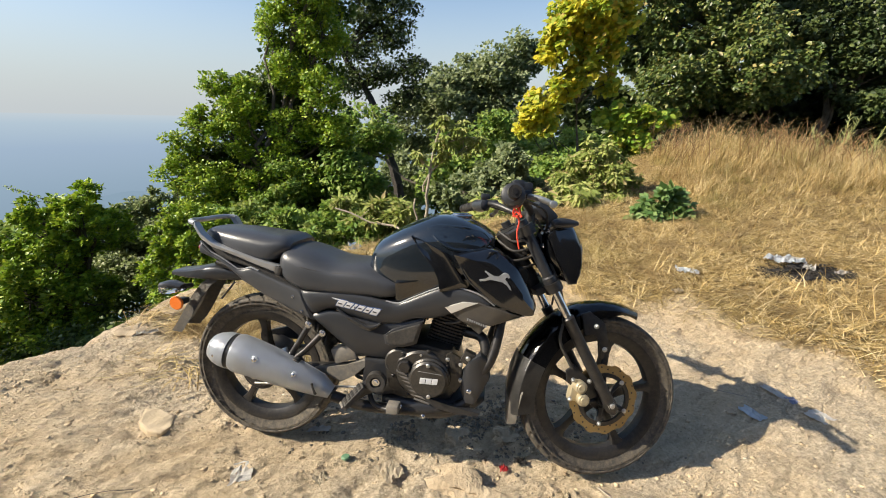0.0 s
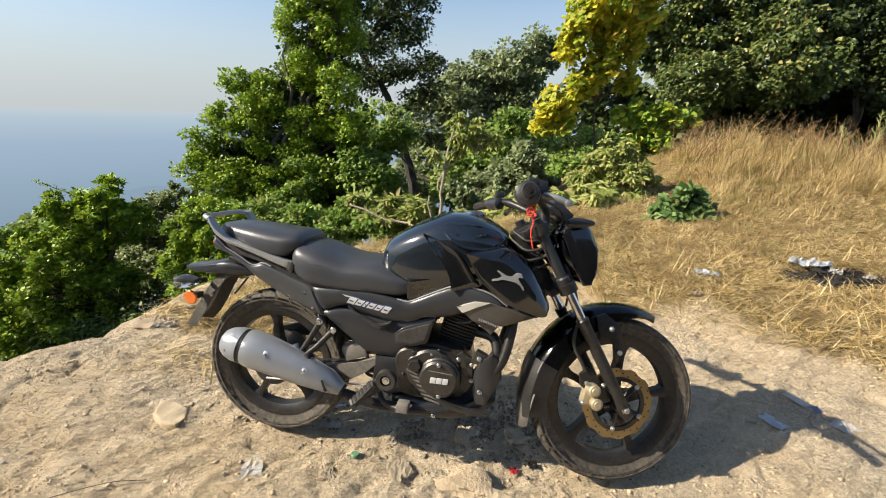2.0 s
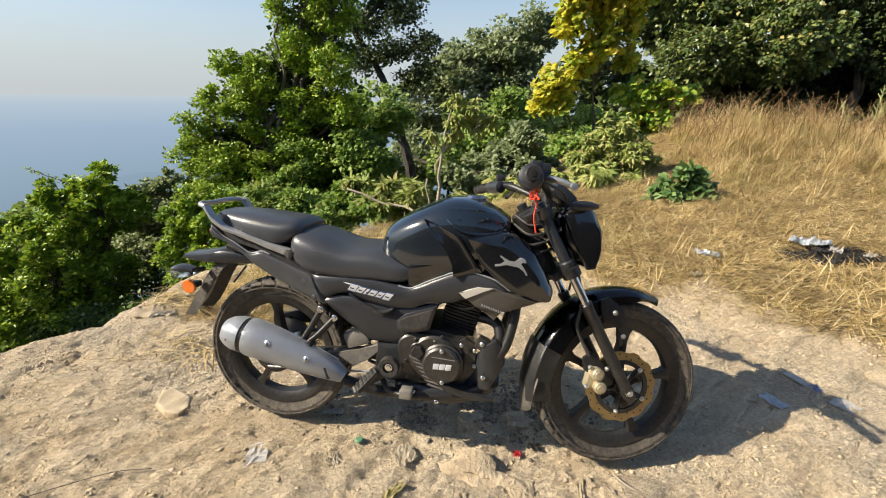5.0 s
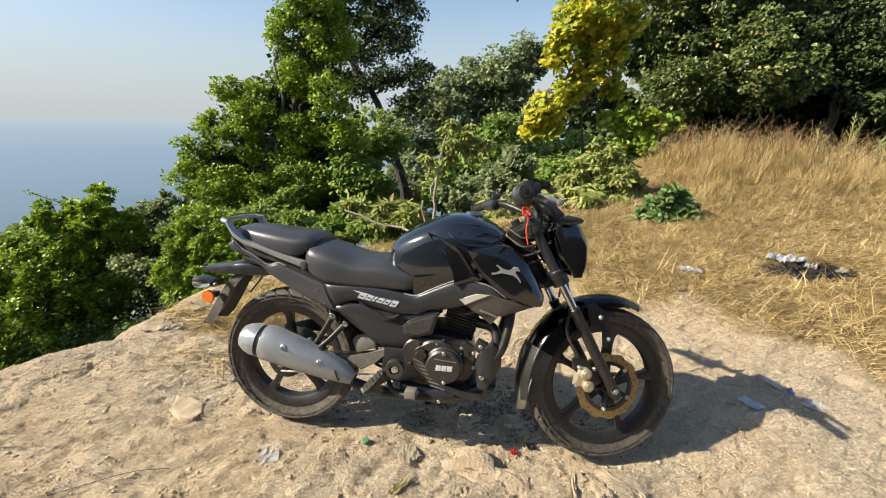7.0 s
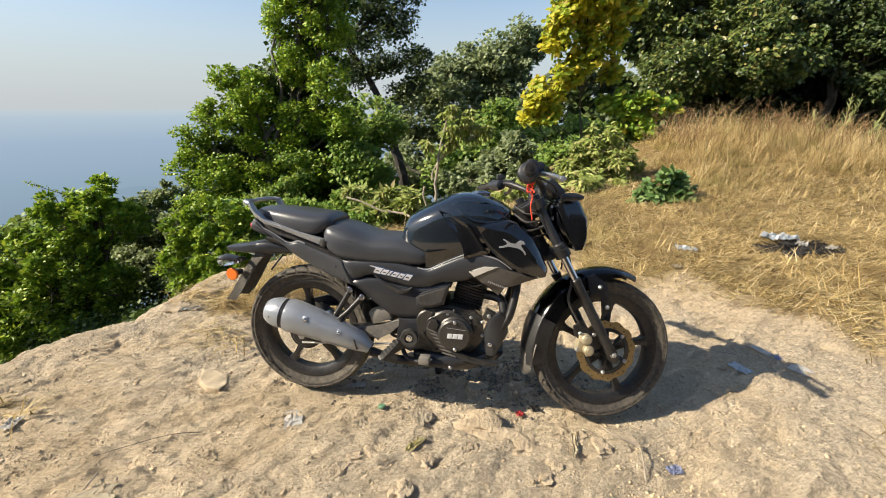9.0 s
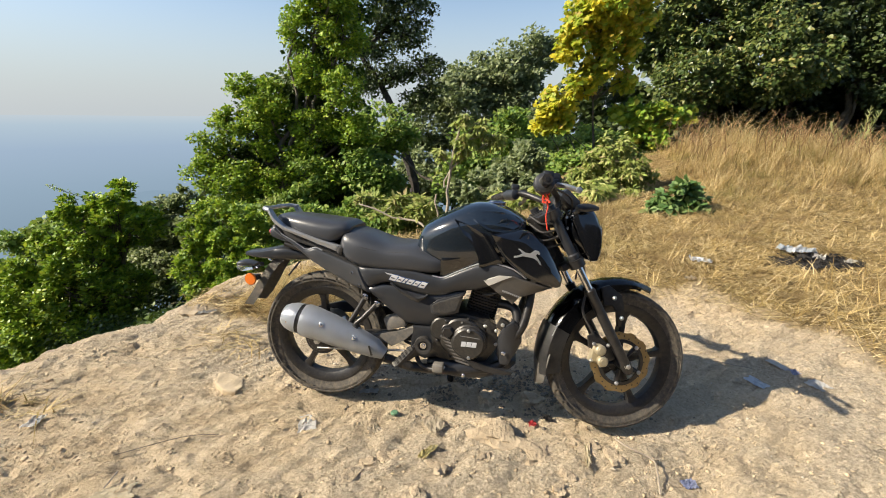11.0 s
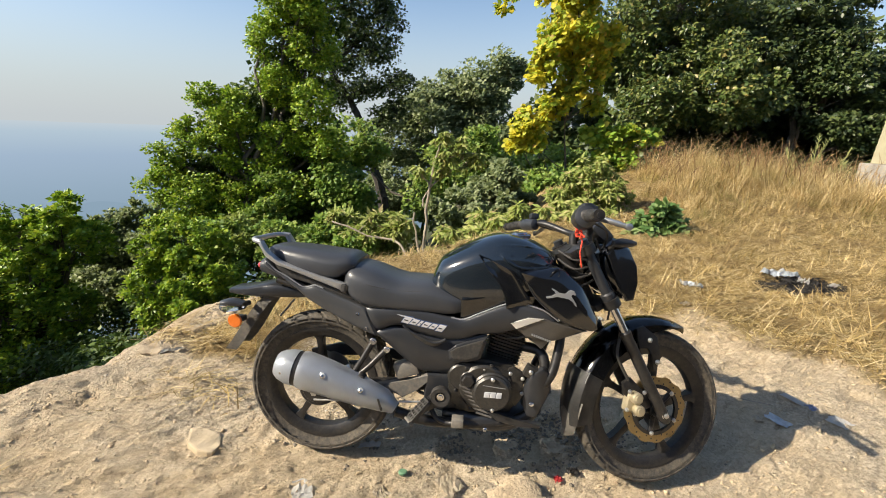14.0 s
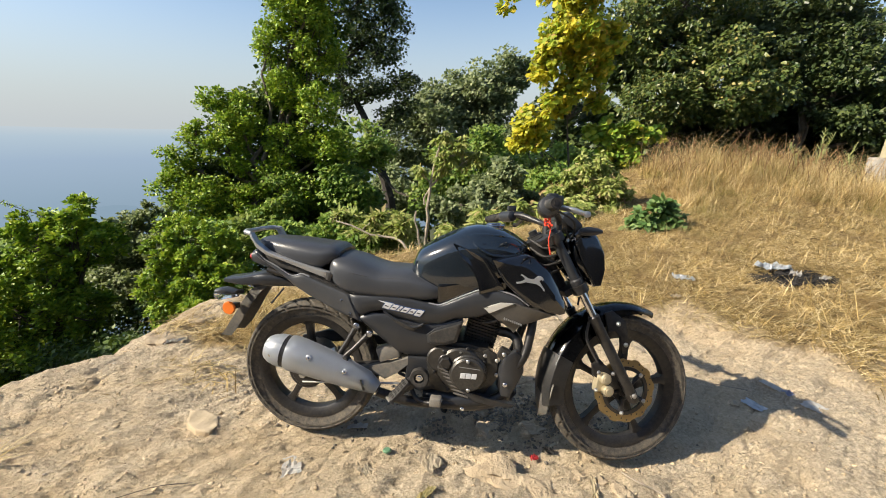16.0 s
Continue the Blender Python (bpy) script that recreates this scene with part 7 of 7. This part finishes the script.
        dens = 0.3 + 0.9 * max(0, wave(x, y, 1.6, 6.3)) + 0.7 * math.exp(-((x - 0.5) ** 2 / 0.9 + (y + 0.35) ** 2 / 0.12))
        if rng.random() > dens or straw_cover(x, y) > 0.5 or (x < 0.5 and beyond_edge(x, y) > 0.1):
            continue
        r = 0.002 + 0.003 * rng.random() + 0.014 * rng.random() ** 11
        sv, sf = shapes[rng.integers(8)]
        a = rng.random() * 6.3
        R = np.array([[math.cos(a), -math.sin(a), 0], [math.sin(a), math.cos(a), 0], [0, 0, 1]])
        V.append((sv * r * (1, 0.65 + 0.7 * rng.random(), 0.7 + 0.7 * rng.random())) @ R.T + np.array([x, y, height(x, y) - r * 0.1]))
        F.append(sf + n)
        n += len(sv)
        count += 1
    tagged(new("pebbles", mesh_np("pebbles", np.concatenate(V), np.concatenate(F), PEBBLE)), "scattered small stones and grit on dry earth", "pebbles", kind="stuff")


pebbles()


CRUMB = surface("dry_earth_crumb", (0.42, 0.325, 0.205), (0.66, 0.53, 0.355), 0.92, scale=14, fine=90, relief=0.2, spec=0.2)


def crumbs():
    """Crumbs of earth and grit in long streaks, with a little shadow each."""
    rng = np.random.default_rng(28)
    octa = np.array([(1, 0, 0), (-1, 0, 0), (0, 1, 0), (0, -1, 0), (0, 0, 1), (0, 0, -1)], float)
    tris = np.array([(0, 2, 4), (2, 1, 4), (1, 3, 4), (3, 0, 4), (2, 0, 5), (1, 2, 5), (3, 1, 5), (0, 3, 5)])
    V, F, n = [], [], 0
    while n < 20000:
        x, y = rng.uniform(-2.6, 2.6), rng.uniform(-1.1, 1.5)
        along, across = 0.88 * x + 0.47 * y, 0.88 * y - 0.47 * x
        streak = 0.5 - 3.2 * abs(noise.noise(Vector((along * 1.6, across * 6, 1.7)))) + 0.5 * wave(x, y, 1.1, 5.2)
        if rng.random() > max(0.05, streak) or straw_cover(x, y) > 0.6 or (x < 0.5 and beyond_edge(x, y) > 0.08):
            continue
        r = 0.0018 + 0.0024 * rng.random() + 0.006 * rng.random() ** 9
        a = rng.normal(0.5, 0.9)
        c, d = math.cos(a), math.sin(a)
        q = octa * (r * rng.uniform(0.8, 1.9), r * rng.uniform(0.7, 1.2), r * rng.uniform(0.5, 0.9)) + rng.normal(size=(6, 3)) * r * 0.25
        q = q @ np.array([[c, d, 0], [-d, c, 0], [0, 0, 1]])
        V.append(q + np.array([x, y, height(x, y, -1.0 if x > -1.2 else None) + r * 0.1]))
        F.append(tris + 6 * n)
        n += 1
    tagged(new("earth_crumbs", mesh_np("earth_crumbs", np.concatenate(V), np.concatenate(F), CRUMB)), "loose crumbs of dry earth in streaks", "grit", kind="stuff")


crumbs()


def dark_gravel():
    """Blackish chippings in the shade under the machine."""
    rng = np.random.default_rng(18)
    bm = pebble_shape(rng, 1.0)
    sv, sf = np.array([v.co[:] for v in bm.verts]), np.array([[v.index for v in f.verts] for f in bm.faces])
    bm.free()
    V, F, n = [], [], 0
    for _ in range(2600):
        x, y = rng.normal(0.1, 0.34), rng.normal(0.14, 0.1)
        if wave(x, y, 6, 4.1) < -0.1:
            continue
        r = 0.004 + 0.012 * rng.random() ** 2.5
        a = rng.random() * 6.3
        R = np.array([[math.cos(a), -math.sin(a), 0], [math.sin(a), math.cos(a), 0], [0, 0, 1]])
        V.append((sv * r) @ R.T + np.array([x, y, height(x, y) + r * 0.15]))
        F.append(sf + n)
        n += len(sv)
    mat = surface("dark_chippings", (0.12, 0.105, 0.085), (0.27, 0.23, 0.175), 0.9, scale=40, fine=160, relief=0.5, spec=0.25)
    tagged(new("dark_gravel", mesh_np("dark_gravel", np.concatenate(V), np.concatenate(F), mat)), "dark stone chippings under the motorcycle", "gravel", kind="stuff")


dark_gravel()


def rock(x, y, r, flat, seed, label, sink=0.3, turn=0.0, stretch=(1, 1)):
    rng = np.random.default_rng(seed)
    bm = pebble_shape(rng, r, flat, 3)
    bm.transform(Matrix.Rotation(turn, 4, 'Z') @ Matrix.Diagonal((stretch[0], stretch[1], 1, 1)))
    ob = part("rock", bm, STONE)
    ob.location = (x, y, height(x, y) + r * flat * (0.28 - sink))
    return tagged(ob, label, "rock")


def flat_stone(x, y, outline, thick, tilt, label):
    """A slab of stone with a rough top and broken edges."""
    bm = bmesh.new()
    prism(bm, outline, -thick / 2, thick / 2, 0.008)
    bmesh.ops.triangulate(bm, faces=bm.faces[:])
    bmesh.ops.subdivide_edges(bm, edges=bm.edges[:], cuts=2, use_grid_fill=True)
    for v in bm.verts:
        v.co += Vector((1, 1, 1)) * 0.006 * noise.noise(v.co * 22)
    bm.transform(Matrix.Rotation(radians(tilt), 4, 'Y') @ Matrix.Rotation(radians(90), 4, 'X'))
    ob = part("rock", bm, SLAB, smooth=False)
    ob.location = (x, y, height(x, y) + thick * 0.15)
    return tagged(ob, label, "rock")


SLAB = surface("pale_sandstone", (0.45, 0.36, 0.235), (0.58, 0.47, 0.32), 0.9, scale=10, fine=70, relief=0.4, depth=0.006, spec=0.2)
flat_stone(-1.13, -0.03, [(-0.085, -0.05), (-0.02, -0.065), (0.055, -0.04), (0.08, 0.015), (0.07, 0.06), (0.01, 0.06), (-0.05, 0.03)], 0.034, 7, "flat pale stone lying in dust")
rock(0.16, -0.2, 0.16, 0.34, 42, "large worn rock half buried in earth", 0.25, -0.2, (1.15, 0.7))
rock(0.32, -0.27, 0.1, 0.35, 43, "buried reddish rock beside the front wheel", 0.5, 0.5)
for k, (x, y, r) in enumerate(((-0.26, -0.35, 0.06), (-0.37, -0.47, 0.07), (-0.07, -0.38, 0.065), (0.11, -0.31, 0.05), (0.61, -0.25, 0.06), (-0.34, -0.39, 0.045), (-0.13, -0.52, 0.06), (0.42, -0.36, 0.045), (0.38, -0.43, 0.035),
                                (0.74, 0.24, 0.05), (1.32, 0.29, 0.04), (0.12, 0.06, 0.08), (0.33, 0.07, 0.07), (-1.77, 0.95, 0.12), (-1.84, 0.68, 0.11), (-1.7, 1.2, 0.13), (0.55, -0.2, 0.035), (0.47, -0.17, 0.045))):
    rock(x, y, r, 0.4, 50 + k, "rough dusty stone set in the ground", 0.42, k * 1.3)["group"] = "stones set in the ground"


# ---- litter ----
PAPER = surface("dirty_white_paper", (0.55, 0.52, 0.47), (0.72, 0.7, 0.66), 0.8, scale=30, fine=200, relief=0.3, depth=0.002)
CARD = surface("pale_card", (0.42, 0.36, 0.26), (0.58, 0.5, 0.38), 0.8, scale=25, relief=0.2)
YELLOW_CARD = surface("yellow_card", (0.5, 0.42, 0.16), (0.62, 0.55, 0.3), 0.8, scale=25, relief=0.2)
BLUE_FILM = surface("blue_plastic_film", (0.24, 0.27, 0.42), (0.36, 0.39, 0.52), 0.35, scale=30, relief=0.2)
FOIL = surface("silver_blue_foil", (0.5, 0.55, 0.6), (0.76, 0.78, 0.79), 0.34, metal=0.25, scale=40, relief=0.3)
RED_FILM = surface("red_plastic", (0.5, 0.03, 0.04), (0.65, 0.08, 0.08), 0.5, scale=30, relief=0.2)
GREEN_CAP = surface("green_plastic", (0.1, 0.22, 0.12), (0.16, 0.3, 0.17), 0.45, scale=30, relief=0.1)
ASH = surface("charred_ash", (0.012, 0.011, 0.01), (0.06, 0.052, 0.045), 0.95, scale=14, fine=120, relief=0.8, depth=0.01)
DRYLEAF = surface("bleached_dry_leaf", (0.5, 0.42, 0.28), (0.66, 0.58, 0.42), 0.75, scale=25, relief=0.3)


def crumpled(name, x, y, sx, sy, mat, label, category, seed, turn=0.0, lift=0.02, n=9):
    """A creased sheet lying on the ground."""
    rng = np.random.default_rng(seed)
    o = Vector(rng.normal(size=3) * 7)
    bm = bmesh.new()
    g = [[None] * n for _ in range(n)]
    base = height(x, y)
    for i in range(n):
        for j in range(n):
            u, v = i / (n - 1) - 0.5, j / (n - 1) - 0.5
            w = Vector((u * 3.1, v * 3.1, 0)) + o
            px = u * sx * (1 + 0.35 * noise.noise(w + Vector((5, 0, 0))))
            py = v * sy * (1 + 0.35 * noise.noise(w + Vector((0, 5, 0))))
            g[i][j] = bm.verts.new((px, py, lift * (0.55 + abs(noise.noise(w * 1.7)) * 1.3 + 0.25 * noise.noise(w * 4))))
    for i in range(n - 1):
        for j in range(n - 1):
            bm.faces.new((g[i][j], g[i + 1][j], g[i + 1][j + 1], g[i][j + 1]))
    bmesh.ops.solidify(bm, geom=bm.faces[:], thickness=0.0012)
    ob = part(name, bm, mat, smooth=False)
    ob.location = (x, y, base + 0.002)
    ob.rotation_euler = (0, 0, turn)
    return tagged(ob, label, category)


crumpled("paper_scrap", -0.65, -0.22, 0.075, 0.1, PAPER, "crumpled dirty white paper scrap on earth", "litter", 1, 0.3, 0.01)
crumpled("tissue", 1.65, 0.25, 0.085, 0.075, PAPER, "flat white tissue on dusty ground", "litter", 2, 0.5, 0.005)
crumpled("paper_strip", 1.58, 0.43, 0.045, 0.1, PAPER, "pale paper strip on the ground", "litter", 3, 0.4, 0.006)
crumpled("plastic_scrap", 1.62, 0.36, 0.05, 0.05, BLUE_FILM, "small crumpled blue plastic scrap", "litter", 4, 0.2, 0.012)
crumpled("plastic_wrapper", 1.4, 0.27, 0.06, 0.09, FOIL, "pale blue snack wrapper in shade", "litter", 5, 0.5, 0.007)
crumpled("snack_wrapper", 1.82, 1.87, 0.16, 0.1, FOIL, "crumpled silver-blue snack wrapper in straw", "litter", 6, -0.3, 0.035)
crumpled("foil_bag", 2.66, 2.08, 0.26, 0.16, FOIL, "torn silver foil bag beside burnt patch", "litter", 7, 0.2, 0.05, 13)
crumpled("foil_scrap", 2.72, 1.9, 0.11, 0.07, PAPER, "white scrap on charred ground", "litter", 8, 0.9, 0.04)
crumpled("paper_scrap", 2.86, 1.78, 0.08, 0.05, PAPER, "white scrap on charred ground", "litter", 9, 0.4, 0.04)
crumpled("card_piece", -0.11, -0.16, 0.075, 0.085, CARD, "pale torn card lying on earth", "litter", 10, 0.7, 0.008)
crumpled("plastic_scrap", 0.31, -0.11, 0.03, 0.022, RED_FILM, "small red plastic scrap beside rock", "litter", 11, 0.1, 0.02)
crumpled("card_piece", 0.37, -0.08, 0.045, 0.028, SOFT_RUBBER, "small dark plastic piece", "litter", 12, 0.0, 0.018)
crumpled("paper_strip", -0.45, 0.03, 0.09, 0.03, PAPER, "white paper strip under the machine", "litter", 13, 0.1, 0.012)
crumpled("paper_strip", -0.03, 0.0, 0.07, 0.018, CARD, "pale paper strip in the shade", "litter", 14, 0.15, 0.01)
crumpled("card_strip", -0.11, -0.32, 0.03, 0.085, YELLOW_CARD, "yellowish card strip on earth", "litter", 15, -0.6, 0.012)
crumpled("dry_leaf", 0.51, -0.26, 0.025, 0.13, DRYLEAF, "long bleached dry leaf on earth", "dry leaf", 16, -0.15, 0.014)
crumpled("dry_leaf", -1.15, -0.66, 0.13, 0.07, DRYLEAF, "lobed bleached dry leaf on dust", "dry leaf", 17, 0.4, 0.007)
crumpled("paper_scrap", -1.77, -0.39, 0.055, 0.07, PAPER, "white paper scrap near the rim", "litter", 18, 0.2, 0.012)
crumpled("paper_scrap", 0.9, 1.33, 0.07, 0.05, PAPER, "white scrap at the edge of straw", "litter", 19, 0.3, 0.03)
crumpled("paper_scrap", 1.63, 1.57, 0.07, 0.05, CARD, "pale scrap lying in straw", "litter", 20, 0.3, 0.03)
crumpled("paper_scrap", -0.36, -0.2, 0.045, 0.06, CARD, "pinkish paper scrap on earth", "litter", 21, 0.9, 0.012)
crumpled("plastic_scrap", 0.85, -0.34, 0.05, 0.04, BLUE_FILM, "faded blue scrap on earth", "litter", 22, 0.3, 0.01)
crumpled("paper_strip", -1.72, 0.65, 0.11, 0.025, PAPER, "white strip on the terrace rim", "litter", 23, 0.5, 0.02)


def bottle_cap():
    bm = bmesh.new()
    drum(bm, 0.017, 0, 0.012, (0, 0, 0), 20, 0.003)
    bm.transform(Matrix.Rotation(radians(78), 4, 'X'))
    ob = part("bottle_cap", bm, GREEN_CAP)
    ob.location = (-0.29, -0.12, height(-0.29, -0.12) + 0.006)
    tagged(ob, "small green bottle cap on earth", "bottle cap")


bottle_cap()


def burnt_patch():
    rng = np.random.default_rng(77)
    V, F, n = [], [], 0
    for k in range(900):
        a, r = rng.random() * 6.3, rng.random() ** 0.6
        x, y = 2.66 + 0.34 * r * math.cos(a), 1.86 + 0.2 * r * math.sin(a)
        s = 0.006 + 0.018 * rng.random() * (1.1 - r)
        p = rng.normal(size=(4, 3)) * s
        p[:, 2] = abs(p[:, 2]) * 0.8
        V.append(p + np.array([x, y, height(x, y) + 0.012]))
        F.append(np.array([[0, 1, 2], [0, 2, 3], [0, 3, 1], [1, 3, 2]]) + n)
        n += 4
    tagged(new("ash_heap", mesh_np("ash_heap", np.concatenate(V), np.concatenate(F), ASH)), "black burnt rubbish remains in the straw", "ash", kind="stuff")
    bm = bmesh.new()
    c = bm.verts.new((0, 0, height(2.66, 1.86) + 0.03))
    ring = []
    for k in range(40):
        a = 2 * math.pi * k / 40
        q = 0.8 + 0.35 * noise.noise(Vector((math.cos(a) * 1.5, math.sin(a) * 1.5, 4)))
        x, y = 0.36 * q * math.cos(a), 0.22 * q * math.sin(a)
        ring.append(bm.verts.new((x, y, height(2.66 + x, 1.86 + y) + 0.004)))
    for k in range(40):
        bm.faces.new((c, ring[k], ring[(k + 1) % 40]))
    ob = part("ash_bed", bm, ASH)
    ob.location = (2.66, 1.86, 0)
    tagged(ob, "charred black patch where rubbish was burnt", "ash")


burnt_patch()


def twig(pts, r, mat, label, name="twig"):
    bm = bmesh.new()
    tube(bm, curve([(x, y, height(x, y) + 0.008 + h) for x, y, h in pts], 5), r, 6)
    tagged(part(name, bm, mat), label, "twig")


twig([(0.64, -0.16, 0), (0.67, -0.22, 0.015), (0.75, -0.25, 0.01), (0.74, -0.32, 0.02), (0.73, -0.4, 0)], 0.003, BARK_PALE, "thin curved pale twig by the front wheel")
twig([(-1.2, -0.64, 0), (-1.2, -0.58, 0.02)], 0.003, BARK_PALE, "dry leaf stalk on dust")
twig([(-1.3, -0.5, 0), (-1.1, -0.38, 0.01), (-0.98, -0.33, 0)], 0.0014, BARK, "thin brown twig on the ground")
twig([(1.3, 0.45, 0), (1.42, 0.36, 0.01)], 0.0025, BARK_PALE, "short pale straw stalk")


# ---- plastered gate pillar at the edge of the wood ----
def pillar():
    plaster = surface("cream_plaster", (0.3, 0.27, 0.17), (0.38, 0.35, 0.24), 0.85, scale=3, fine=60, relief=0.3, depth=0.006)
    grey = surface("bare_cement", (0.22, 0.2, 0.17), (0.36, 0.34, 0.3), 0.9, scale=5, fine=60, relief=0.5, depth=0.01)
    top = empty("gate_pillar", Matrix.Translation((9.36, 8.05, 0.2)), label="tapered cream plastered pillar on grey base", category="pillar")
    bm = bmesh.new()
    block(bm, (1.0, 1.0, 0.95), (0, 0, 0.2), 0.03)
    part("base", bm, grey, top, "bare grey cement base")
    bm = bmesh.new()
    lo, hi = [(-0.45, -0.45), (0.45, -0.45), (0.45, 0.45), (-0.45, 0.45)], 0.72
    a = [bm.verts.new((x * 0.85, y * 0.85, 0.66)) for x, y in lo]
    b = [bm.verts.new((x * hi + 0.05, y * hi, 3.4)) for x, y in lo]
    for k in range(4):
        bm.faces.new((a[k], a[(k + 1) % 4], b[(k + 1) % 4], b[k]))
    bm.faces.new(a[::-1])
    bm.faces.new(b)
    bmesh.ops.bevel(bm, geom=bm.edges[:], offset=0.02, segments=2, affect='EDGES')
    part("shaft", bm, plaster, top)


pillar()
